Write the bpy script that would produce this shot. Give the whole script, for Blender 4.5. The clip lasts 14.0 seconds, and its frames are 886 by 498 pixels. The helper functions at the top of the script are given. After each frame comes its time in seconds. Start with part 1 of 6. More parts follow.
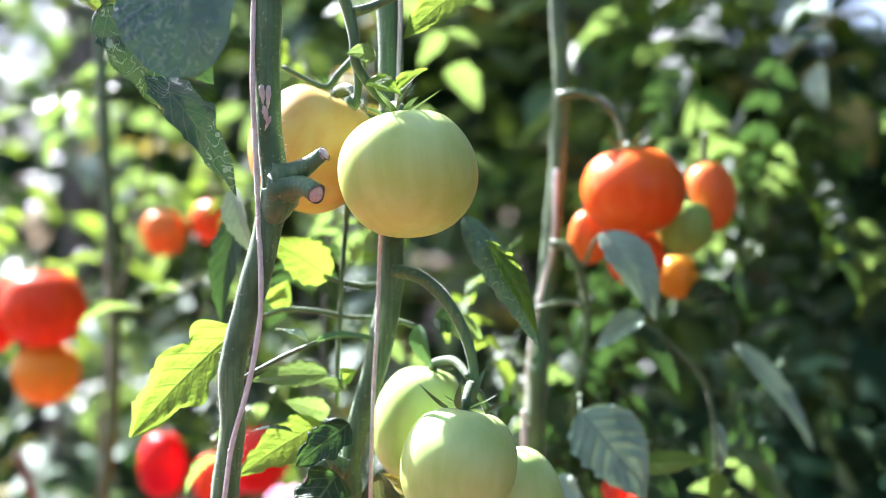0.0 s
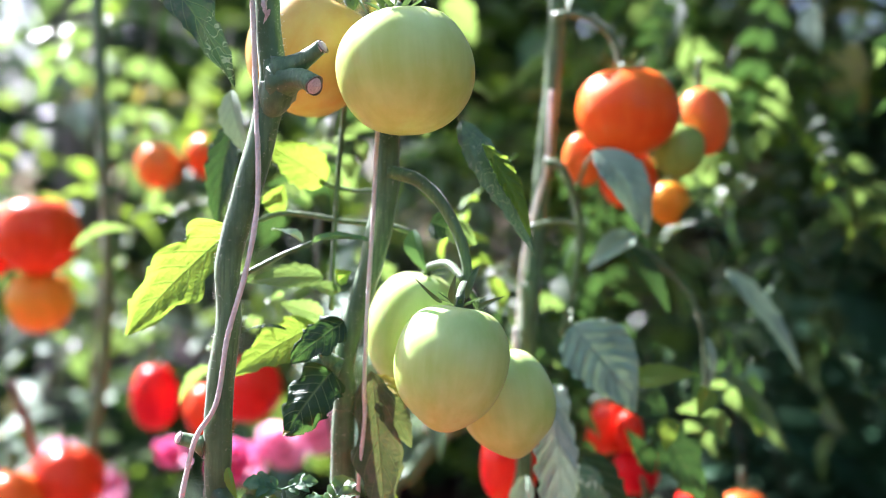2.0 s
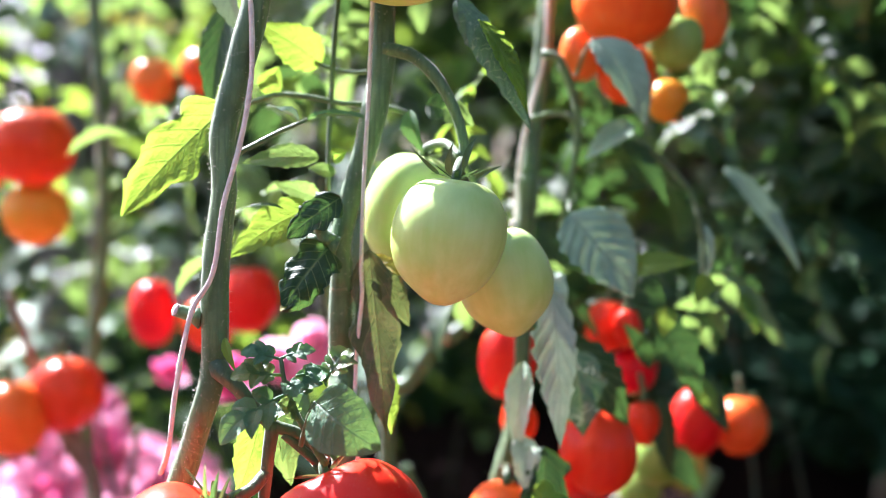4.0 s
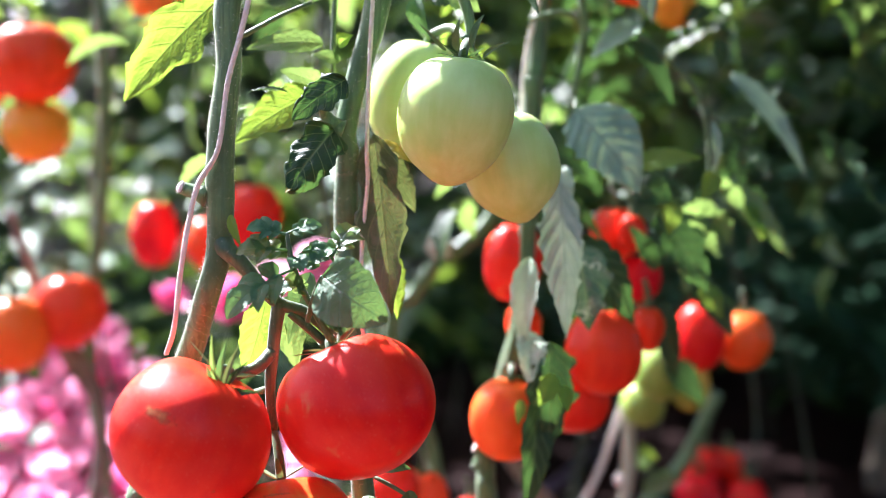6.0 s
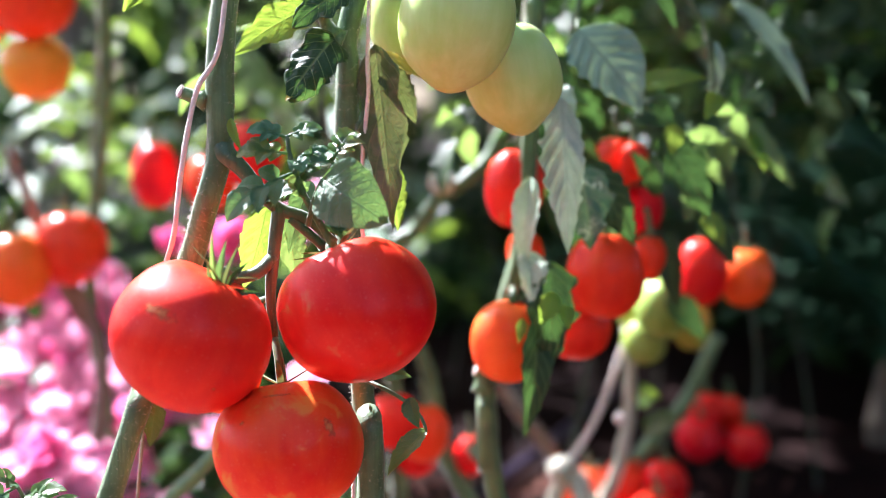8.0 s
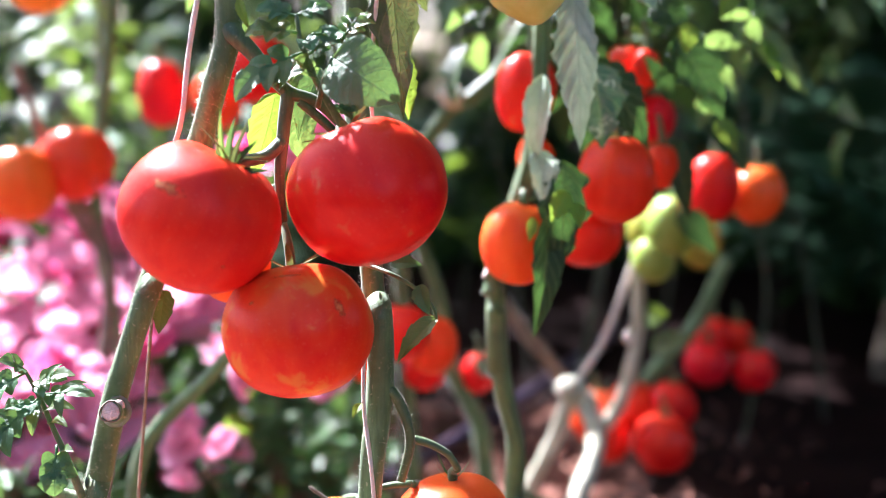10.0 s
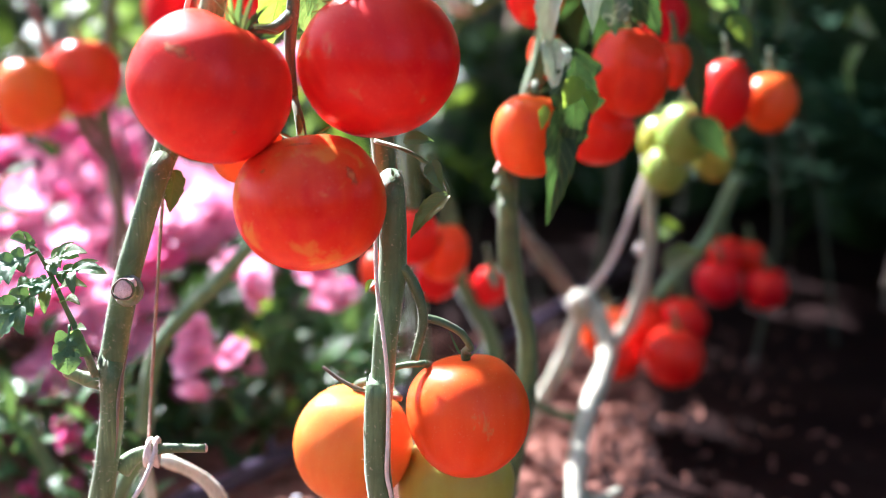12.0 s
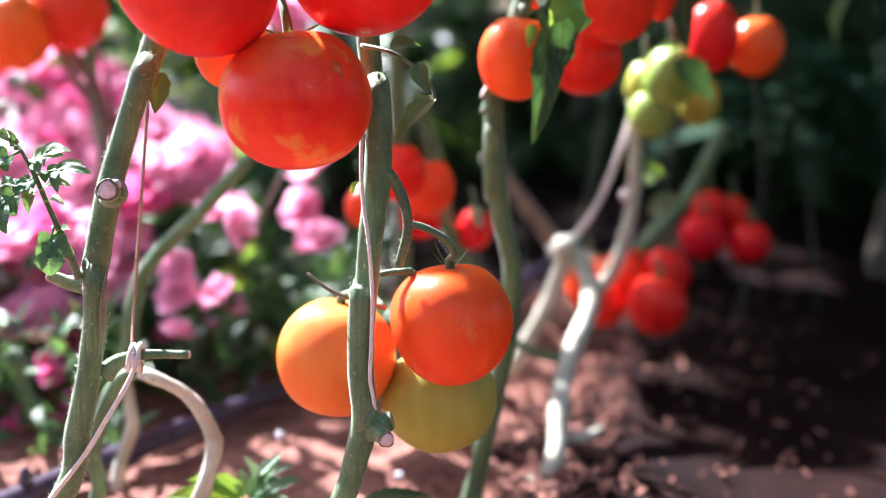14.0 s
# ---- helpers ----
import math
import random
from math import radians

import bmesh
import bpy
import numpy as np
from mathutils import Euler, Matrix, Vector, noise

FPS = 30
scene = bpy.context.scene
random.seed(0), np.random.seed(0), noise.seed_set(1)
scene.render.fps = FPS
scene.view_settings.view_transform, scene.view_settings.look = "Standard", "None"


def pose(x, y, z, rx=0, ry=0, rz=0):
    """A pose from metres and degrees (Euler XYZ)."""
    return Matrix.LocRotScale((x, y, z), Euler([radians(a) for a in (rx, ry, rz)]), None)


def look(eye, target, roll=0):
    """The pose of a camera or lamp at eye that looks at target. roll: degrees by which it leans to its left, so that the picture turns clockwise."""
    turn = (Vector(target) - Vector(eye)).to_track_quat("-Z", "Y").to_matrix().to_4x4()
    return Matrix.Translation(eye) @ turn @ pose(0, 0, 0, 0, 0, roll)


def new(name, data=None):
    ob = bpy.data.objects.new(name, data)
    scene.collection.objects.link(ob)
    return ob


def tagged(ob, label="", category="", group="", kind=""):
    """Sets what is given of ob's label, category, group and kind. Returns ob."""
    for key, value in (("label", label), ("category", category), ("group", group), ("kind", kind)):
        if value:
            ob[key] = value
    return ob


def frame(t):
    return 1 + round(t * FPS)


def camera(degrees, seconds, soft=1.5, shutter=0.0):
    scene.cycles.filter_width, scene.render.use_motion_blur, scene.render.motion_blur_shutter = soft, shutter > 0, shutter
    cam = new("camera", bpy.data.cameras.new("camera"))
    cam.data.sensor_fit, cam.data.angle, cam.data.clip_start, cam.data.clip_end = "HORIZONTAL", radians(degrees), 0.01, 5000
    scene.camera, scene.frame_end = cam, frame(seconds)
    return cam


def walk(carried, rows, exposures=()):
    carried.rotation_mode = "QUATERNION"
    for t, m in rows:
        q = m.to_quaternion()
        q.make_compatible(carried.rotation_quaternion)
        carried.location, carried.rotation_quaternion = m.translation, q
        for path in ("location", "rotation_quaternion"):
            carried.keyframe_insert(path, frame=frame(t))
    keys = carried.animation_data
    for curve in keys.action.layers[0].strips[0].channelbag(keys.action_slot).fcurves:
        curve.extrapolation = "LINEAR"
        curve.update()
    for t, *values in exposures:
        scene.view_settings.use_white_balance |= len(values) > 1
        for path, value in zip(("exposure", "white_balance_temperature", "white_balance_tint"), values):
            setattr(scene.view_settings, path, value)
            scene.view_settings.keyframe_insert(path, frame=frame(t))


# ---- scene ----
cam = camera(41.9, 14.0, soft=0.8)
METRES, EYE, TILT, LEAN, TURN = 0.28, 0.60, 0.0, 0.0, 0.0
ROWS = [
    (0.0, 0.0, 0.0, 0.0, -0.0, 0.0, 0.0),
    (0.5, -0.0162, -0.0021, -0.0462, 0.16, -0.43, -0.26),
    (1.0, -0.0146, -0.0049, -0.0778, -0.48, -1.11, -0.36),
    (1.5, -0.0107, -0.0154, -0.1152, -0.55, -1.48, -0.37),
    (2.0, -0.0072, -0.0205, -0.1409, -0.45, -1.08, -0.75),
    (2.5, 0.0027, -0.0177, -0.197, -0.43, -1.96, -0.54),
    (3.0, 0.006, -0.0156, -0.2256, -0.54, -3.0, -0.36),
    (3.5, 0.0023, -0.0143, -0.2566, -0.53, -3.14, -0.41),
    (6.0, -0.0169, -0.0093, -0.4413, -0.64, -4.87, -0.44),
    (6.5, -0.0129, -0.0071, -0.4783, -0.89, -6.08, -0.26),
    (7.0, -0.0166, -0.0123, -0.4998, -0.88, -5.99, -0.44),
    (7.5, -0.0109, -0.0132, -0.5251, -0.86, -5.86, -0.49),
    (8.0, -0.0147, -0.013, -0.5619, -0.55, -6.02, -0.52),
    (10.5, -0.029, -0.0039, -0.7129, -0.17, -8.6, -0.78),
    (11.0, -0.0441, -0.0139, -0.7471, 0.04, -8.88, -0.74),
    (11.5, -0.041, -0.0136, -0.7869, 0.26, -9.59, -0.53),
    (12.0, -0.0297, -0.0128, -0.8261, 0.08, -10.24, -0.39),
    (12.5, -0.0309, -0.0197, -0.868, -0.03, -10.23, -0.59),
    (13.0, -0.0405, -0.0294, -0.9092, -0.16, -10.64, -0.94),
    (13.5, -0.0398, -0.0365, -0.9354, -0.33, -10.67, -1.03),
    (14.0, -0.0275, -0.0414, -0.9722, -0.53, -10.68, -1.11),
]
walk(cam, [(t, pose(0, 0, EYE, TILT, LEAN, TURN) @ pose(METRES * x, METRES * y, METRES * z, 90 + pitch, roll, yaw)) for t, x, y, z, yaw, pitch, roll in ROWS],
     exposures=((0.0, 2.64, 5800, 22),))
# shallow depth of field of a fast lens
cam.data.dof.use_dof, cam.data.dof.focus_distance, cam.data.dof.aperture_fstop = True, 0.555, 3.7

# ---- light ----
SUN_ELEVATION, SUN_AZIMUTH = 44.0, -41.0  # degrees; azimuth from straight ahead (+y), minus is to the left
SUN_STRENGTH, SKY_STRENGTH = 5.0, 0.067
world = bpy.data.worlds.new("sky")
scene.world = world
world.use_nodes = True
wn = world.node_tree
sky = wn.nodes.new("ShaderNodeTexSky")
sky.sky_type, sky.sun_disc = "NISHITA", False
sky.sun_elevation, sky.sun_rotation = radians(SUN_ELEVATION), radians(SUN_AZIMUTH)
sky.air_density, sky.dust_density, sky.ozone_density = 1.0, 2.8, 1.0
wn.nodes["Background"].inputs["Strength"].default_value = SKY_STRENGTH
wn.links.new(sky.outputs["Color"], wn.nodes["Background"].inputs["Color"])
sun_data = bpy.data.lights.new("sun", "SUN")
sun_data.energy, sun_data.angle, sun_data.color = SUN_STRENGTH, radians(0.53), (1.0, 0.97, 0.93)
sun = new("sun", sun_data)
sun_from = Vector((math.sin(radians(SUN_AZIMUTH)) * math.cos(radians(SUN_ELEVATION)), math.cos(radians(SUN_AZIMUTH)) * math.cos(radians(SUN_ELEVATION)), math.sin(radians(SUN_ELEVATION))))
sun.matrix_world = look(sun_from * 30, (0, 0, 0))


from mathutils.bvhtree import BVHTree

# ---- materials ----
def material(name):
    m = bpy.data.materials.new(name)
    m.use_nodes = True
    nt = m.node_tree
    return m, nt, nt.nodes["Principled BSDF"], nt.nodes["Material Output"]


def ramp(nt, source, stops):
    n = nt.nodes.new("ShaderNodeValToRGB")
    while len(n.color_ramp.elements) < len(stops):
        n.color_ramp.elements.new(0.5)
    for e, (at, colour) in zip(n.color_ramp.elements, stops):
        e.position, e.color = at, (*colour, 1)
    nt.links.new(source, n.inputs["Fac"])
    return n.outputs["Color"]


def noise_tex(nt, scale, detail=3, rough=0.55, coords="Object", distortion=0.0):
    tc = nt.nodes.new("ShaderNodeTexCoord")
    n = nt.nodes.new("ShaderNodeTexNoise")
    n.inputs["Scale"].default_value, n.inputs["Detail"].default_value = scale, detail
    n.inputs["Roughness"].default_value, n.inputs["Distortion"].default_value = rough, distortion
    nt.links.new(tc.outputs[coords], n.inputs["Vector"])
    return n.outputs["Fac"]


def mixed(nt, fac, a, b, blend="MIX"):
    n = nt.nodes.new("ShaderNodeMix")
    n.data_type, n.blend_type = "RGBA", blend
    for socket, value in ((n.inputs[0], fac), (n.inputs[6], a), (n.inputs[7], b)):
        if isinstance(value, bpy.types.NodeSocket):
            nt.links.new(value, socket)
        elif isinstance(value, (int, float)):
            socket.default_value = value
        else:
            socket.default_value = (*value, 1)
    return n.outputs[2]


def maths(nt, op, a, b=0.0, c=0.0):
    n = nt.nodes.new("ShaderNodeMath")
    n.operation = op
    for socket, value in zip(n.inputs, (a, b, c)):
        if isinstance(value, bpy.types.NodeSocket):
            nt.links.new(value, socket)
        else:
            socket.default_value = value
    return n.outputs[0]


def bump(nt, height, strength, distance, bsdf):
    n = nt.nodes.new("ShaderNodeBump")
    n.inputs["Strength"].default_value, n.inputs["Distance"].default_value = strength, distance
    nt.links.new(height, n.inputs["Height"])
    nt.links.new(n.outputs["Normal"], bsdf.inputs["Normal"])
    return n


def tomato_skin(name, low, high, top_tone, spot=0.5, rough=0.28, glow=(1.0, 0.35, 0.12), blotch=0.645, blotch_colour=(0.52, 0.30, 0.09)):
    """Ripening skin: two tones in soft streaks from pole to pole, paler towards the top, fine dots and a few dull
    scars.
    """
    m, nt, bsdf, out = material(name)
    tc = nt.nodes.new("ShaderNodeTexCoord")
    mp = nt.nodes.new("ShaderNodeMapping")
    mp.inputs["Scale"].default_value = (1, 1, 0.08)
    nt.links.new(tc.outputs["Object"], mp.inputs["Vector"])
    st = nt.nodes.new("ShaderNodeTexNoise")
    st.inputs["Scale"].default_value, st.inputs["Detail"].default_value = 150, 3
    nt.links.new(mp.outputs["Vector"], st.inputs["Vector"])
    info = nt.nodes.new("ShaderNodeObjectInfo")
    big = noise_tex(nt, 28, 4, 0.55)
    tone = maths(nt, "ADD", maths(nt, "MULTIPLY", big, 0.6), maths(nt, "MULTIPLY", st.outputs["Fac"], 0.4))
    base = ramp(nt, tone, [(0.36, low), (0.64, high)])
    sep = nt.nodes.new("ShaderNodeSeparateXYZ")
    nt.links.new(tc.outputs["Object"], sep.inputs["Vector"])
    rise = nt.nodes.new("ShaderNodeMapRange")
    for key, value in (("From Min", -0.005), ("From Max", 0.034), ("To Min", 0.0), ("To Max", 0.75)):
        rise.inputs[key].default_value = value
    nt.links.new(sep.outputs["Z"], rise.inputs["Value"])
    base = mixed(nt, maths(nt, "MULTIPLY", rise.outputs["Result"], noise_tex(nt, 30, 2)), base, top_tone)
    hue = nt.nodes.new("ShaderNodeHueSaturation")
    nt.links.new(base, hue.inputs["Color"])
    nt.links.new(maths(nt, "MULTIPLY_ADD", info.outputs["Random"], 0.014, 0.493), hue.inputs["Hue"])
    dots = ramp(nt, noise_tex(nt, 900, 1), [(0.66, (0, 0, 0)), (0.74, (1, 1, 1))])
    colour = mixed(nt, maths(nt, "MULTIPLY", dots, 0.10), hue.outputs["Color"], (0.75, 0.62, 0.35))
    scars = ramp(nt, noise_tex(nt, 48, 5, 0.62, distortion=0.5), [(blotch, (0, 0, 0)), (blotch + 0.075, (1, 1, 1))])
    colour = mixed(nt, maths(nt, "MULTIPLY", scars, spot), colour, blotch_colour)
    nt.links.new(colour, bsdf.inputs["Base Color"])
    nt.links.new(maths(nt, "MULTIPLY_ADD", noise_tex(nt, 130, 3), 0.22, rough), bsdf.inputs["Roughness"])
    bsdf.inputs["Subsurface Weight"].default_value = 0.35
    bsdf.inputs["Subsurface Radius"].default_value = glow
    bsdf.inputs["Subsurface Scale"].default_value = 0.005
    bsdf.inputs["Specular IOR Level"].default_value = 0.07
    bsdf.inputs["Coat Weight"].default_value = 0.24
    bsdf.inputs["Coat Roughness"].default_value = 0.24
    bump(nt, noise_tex(nt, 320, 3), 0.05, 0.0008, bsdf)
    return m


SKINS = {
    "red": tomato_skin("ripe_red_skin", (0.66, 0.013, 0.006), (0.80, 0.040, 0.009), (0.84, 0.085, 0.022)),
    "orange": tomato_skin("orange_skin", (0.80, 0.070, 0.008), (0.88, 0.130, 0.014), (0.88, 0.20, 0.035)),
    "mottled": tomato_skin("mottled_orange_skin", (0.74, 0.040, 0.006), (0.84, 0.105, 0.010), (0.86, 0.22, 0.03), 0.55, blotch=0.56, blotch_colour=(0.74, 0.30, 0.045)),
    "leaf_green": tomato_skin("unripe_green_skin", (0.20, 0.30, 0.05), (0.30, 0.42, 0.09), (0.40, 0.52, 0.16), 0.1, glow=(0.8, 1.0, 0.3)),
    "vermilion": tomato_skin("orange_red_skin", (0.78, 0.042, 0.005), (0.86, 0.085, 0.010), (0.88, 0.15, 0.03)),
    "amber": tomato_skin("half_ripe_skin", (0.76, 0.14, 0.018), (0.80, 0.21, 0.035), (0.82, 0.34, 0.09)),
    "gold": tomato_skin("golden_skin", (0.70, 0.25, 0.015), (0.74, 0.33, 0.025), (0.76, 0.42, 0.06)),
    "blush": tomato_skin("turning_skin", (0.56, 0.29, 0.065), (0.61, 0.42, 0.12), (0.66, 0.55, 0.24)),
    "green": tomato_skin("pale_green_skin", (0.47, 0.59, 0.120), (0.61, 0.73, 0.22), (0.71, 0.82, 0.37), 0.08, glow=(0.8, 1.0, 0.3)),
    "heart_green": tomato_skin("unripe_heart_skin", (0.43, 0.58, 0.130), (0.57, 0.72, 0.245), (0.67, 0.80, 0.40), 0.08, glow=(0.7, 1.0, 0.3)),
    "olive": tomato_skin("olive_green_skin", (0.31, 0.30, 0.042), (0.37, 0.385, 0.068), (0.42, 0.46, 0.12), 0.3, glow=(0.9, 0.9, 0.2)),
}


def leaf_material(name, dark, light, thin, through_light, rough=0.45, mould=0.0, vein=(0.30, 0.38, 0.12), veined=0.45, specular=0.4, patch_colour=(0.27, 0.19, 0.14), trails=0.0):
    """Leaf blade with veins from its own map: u runs across (0.5 at the midrib), v from stalk to tip."""
    m, nt, bsdf, out = material(name)
    uv = nt.nodes.new("ShaderNodeUVMap")
    sep = nt.nodes.new("ShaderNodeSeparateXYZ")
    nt.links.new(uv.outputs["UV"], sep.inputs["Vector"])
    across = maths(nt, "ABSOLUTE", maths(nt, "SUBTRACT", sep.outputs["X"], 0.5))
    slant = maths(nt, "SUBTRACT", sep.outputs["Y"], maths(nt, "MULTIPLY", across, 0.55))
    wave = maths(nt, "ABSOLUTE", maths(nt, "SUBTRACT", maths(nt, "FRACT", maths(nt, "MULTIPLY", slant, 7.0)), 0.5))
    side = ramp(nt, wave, [(0.0, (1, 1, 1)), (0.075, (0, 0, 0))])
    mid = ramp(nt, across, [(0.0, (1, 1, 1)), (0.03, (0, 0, 0))])
    veins = maths(nt, "MAXIMUM", side, mid)
    info = nt.nodes.new("ShaderNodeObjectInfo")
    geo = nt.nodes.new("ShaderNodeNewGeometry")
    mottle = maths(nt, "ADD", maths(nt, "MULTIPLY", noise_tex(nt, 60, 4), 0.7), maths(nt, "MULTIPLY", geo.outputs["Random Per Island"], 0.3))
    blade = ramp(nt, mottle, [(0.3, dark), (0.7, light)])
    hue = nt.nodes.new("ShaderNodeHueSaturation")
    nt.links.new(blade, hue.inputs["Color"])
    nt.links.new(maths(nt, "MULTIPLY_ADD", info.outputs["Random"], 0.03, 0.485), hue.inputs["Hue"])
    blade = hue.outputs["Color"]
    if mould:
        patch = ramp(nt, noise_tex(nt, 70, 5, 0.65, distortion=1.2), [(0.44, (0, 0, 0)), (0.62, (1, 1, 1))])
        blade = mixed(nt, maths(nt, "MULTIPLY", patch, mould), blade, patch_colour)
    if trails:
        loops = ramp(nt, maths(nt, "ABSOLUTE", maths(nt, "SUBTRACT", noise_tex(nt, 130, 1, 0.4, distortion=1.5), 0.5)), [(0.0, (1, 1, 1)), (0.016, (1, 1, 1)), (0.03, (0, 0, 0))])
        where = ramp(nt, noise_tex(nt, 45, 1), [(0.48, (0, 0, 0)), (0.53, (1, 1, 1))])
        blade = mixed(nt, maths(nt, "MULTIPLY", maths(nt, "MULTIPLY", loops, where), trails), blade, (0.50, 0.52, 0.36))
    colour = mixed(nt, maths(nt, "MULTIPLY", veins, veined), blade, vein)
    nt.links.new(colour, bsdf.inputs["Base Color"])
    nt.links.new(maths(nt, "MULTIPLY_ADD", noise_tex(nt, 200, 2), 0.25, rough - 0.1), bsdf.inputs["Roughness"])
    bsdf.inputs["Specular IOR Level"].default_value = specular
    cells = nt.nodes.new("ShaderNodeTexVoronoi")
    cells.feature = "DISTANCE_TO_EDGE"
    cells.inputs["Scale"].default_value = 300
    place = nt.nodes.new("ShaderNodeTexCoord")
    nt.links.new(place.outputs["Object"], cells.inputs["Vector"])
    tissue = maths(nt, "ADD", maths(nt, "MULTIPLY", cells.outputs["Distance"], 1.4), noise_tex(nt, 350, 3))
    b = bump(nt, maths(nt, "SUBTRACT", tissue, maths(nt, "MULTIPLY", veins, 1.4)), 0.36, 0.001, bsdf)
    tr = nt.nodes.new("ShaderNodeBsdfTranslucent")
    nt.links.new(mixed(nt, maths(nt, "MULTIPLY", veins, 0.4), thin, dark), tr.inputs["Color"])
    nt.links.new(b.outputs["Normal"], tr.inputs["Normal"])
    mix = nt.nodes.new("ShaderNodeMixShader")
    mix.inputs["Fac"].default_value = through_light
    nt.links.new(bsdf.outputs["BSDF"], mix.inputs[1])
    nt.links.new(tr.outputs["BSDF"], mix.inputs[2])
    nt.links.new(mix.outputs["Shader"], out.inputs["Surface"])
    return m


LEAF = leaf_material("tomato_leaf", (0.030, 0.085, 0.022), (0.075, 0.17, 0.040), (0.28, 0.44, 0.09), 0.36, 0.36, specular=0.6)
# LEAF_DARK is the tomato leaf with the shade of inner leaves put into its colour
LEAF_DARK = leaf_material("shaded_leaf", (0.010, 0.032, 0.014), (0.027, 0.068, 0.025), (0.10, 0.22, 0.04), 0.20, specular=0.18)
LEAF_BLUE = leaf_material("young_leaf", (0.034, 0.108, 0.040), (0.085, 0.200, 0.082), (0.20, 0.38, 0.08), 0.22, 0.5, 0.0, (0.16, 0.27, 0.15), 0.25)
# LEAF_BRIGHT: leaf with the sun shining through it put into a lighter colour
LEAF_BRIGHT = leaf_material("sunlit_yellow_green_leaf", (0.055, 0.15, 0.022), (0.13, 0.26, 0.036), (0.33, 0.50, 0.05), 0.44, specular=0.25)
# LEAF_PALE: pale undersides, and sunlit seedling leaves with the light in the colour
LEAF_PALE = leaf_material("leaf_underside", (0.20, 0.30, 0.19), (0.32, 0.44, 0.29), (0.22, 0.32, 0.12), 0.12, 0.6, 0.0, (0.13, 0.20, 0.13), 0.6)
LEAF_SILVER = leaf_material("dry_leaf_underside", (0.22, 0.31, 0.20), (0.56, 0.64, 0.48), (0.26, 0.34, 0.16), 0.10, 0.65, 0.0, (0.24, 0.29, 0.21), 0.6)
LEAF_SICK = leaf_material("withering_leaf", (0.040, 0.072, 0.032), (0.105, 0.14, 0.070), (0.20, 0.26, 0.06), 0.22, 0.65, 0.45)
LEAF_DULL = leaf_material("dull_mottled_leaf", (0.040, 0.085, 0.058), (0.085, 0.145, 0.105), (0.08, 0.16, 0.06), 0.08, 0.42, 0.75, (0.12, 0.20, 0.13), 0.3, patch_colour=(0.105, 0.20, 0.085), trails=0.35)
LEAF_MINED = leaf_material("mined_leaf", (0.028, 0.080, 0.035), (0.06, 0.13, 0.06), (0.12, 0.24, 0.05), 0.08, 0.45, 0.35, trails=0.85)
LEAF_HERB = leaf_material("low_herb_leaf", (0.034, 0.088, 0.028), (0.080, 0.170, 0.052), (0.16, 0.30, 0.06), 0.25, 0.4)
LEAF_YELLOW = leaf_material("yellowing_leaf", (0.30, 0.27, 0.04), (0.42, 0.36, 0.06), (0.50, 0.44, 0.06), 0.38, 0.5, 0.4)


def stem_material(name, dark, light, spot=0.5, rough=0.5):
    m, nt, bsdf, out = material(name)
    tone = ramp(nt, noise_tex(nt, 45, 4), [(0.35, dark), (0.65, light)])
    specks = ramp(nt, noise_tex(nt, 480, 2, 0.5), [(0.66, (0, 0, 0)), (0.72, (1, 1, 1))])
    tc = nt.nodes.new("ShaderNodeTexCoord")
    mp = nt.nodes.new("ShaderNodeMapping")
    mp.inputs["Scale"].default_value = (1, 1, 0.07)
    nt.links.new(tc.outputs["Object"], mp.inputs["Vector"])
    grain = nt.nodes.new("ShaderNodeTexNoise")
    grain.inputs["Scale"].default_value, grain.inputs["Detail"].default_value = 520, 3
    nt.links.new(mp.outputs["Vector"], grain.inputs["Vector"])
    tone = mixed(nt, ramp(nt, grain.outputs["Fac"], [(0.42, (0, 0, 0)), (0.62, (0.7, 0.7, 0.7))]), tone, dark)
    colour = mixed(nt, maths(nt, "MULTIPLY", specks, spot), tone, (0.38, 0.40, 0.24))
    bark = ramp(nt, noise_tex(nt, 32, 5, 0.65, distortion=0.8), [(0.63, (0, 0, 0)), (0.68, (1, 1, 1))])
    colour = mixed(nt, maths(nt, "MULTIPLY", bark, 0.26), colour, (0.30, 0.22, 0.12))
    nt.links.new(colour, bsdf.inputs["Base Color"])
    nt.links.new(maths(nt, "MULTIPLY_ADD", noise_tex(nt, 150, 3), 0.3, rough - 0.15), bsdf.inputs["Roughness"])
    bsdf.inputs["Sheen Weight"].default_value = 0.25
    bsdf.inputs["Sheen Roughness"].default_value = 0.4
    bump(nt, maths(nt, "ADD", noise_tex(nt, 260, 4), maths(nt, "MULTIPLY", grain.outputs["Fac"], 0.6)), 0.40, 0.0012, bsdf)
    return m


STEM = stem_material("green_stem", (0.050, 0.108, 0.036), (0.128, 0.228, 0.084))
STEM_THIN = stem_material("thin_stalk", (0.055, 0.10, 0.035), (0.11, 0.19, 0.055), 0.25)
STEM_TRUSS = stem_material("dark_truss_stalk", (0.044, 0.082, 0.032), (0.108, 0.160, 0.066), 0.25)
# STEM_SHADE: back-row stems, with the shade they stand in put into the colour
STEM_SHADE = stem_material("shaded_vine_stem", (0.030, 0.040, 0.016), (0.060, 0.080, 0.030), 0.2, 0.7)
# STEM_DRY: pale bare stems, with strong sunlight partly put into the colour
STEM_DRY = stem_material("sunlit_dry_stem", (0.34, 0.34, 0.23), (0.58, 0.58, 0.44), 0.2, 0.7)
STEM_BROWN = stem_material("woody_branch", (0.10, 0.075, 0.05), (0.20, 0.16, 0.10), 0.2, 0.7)


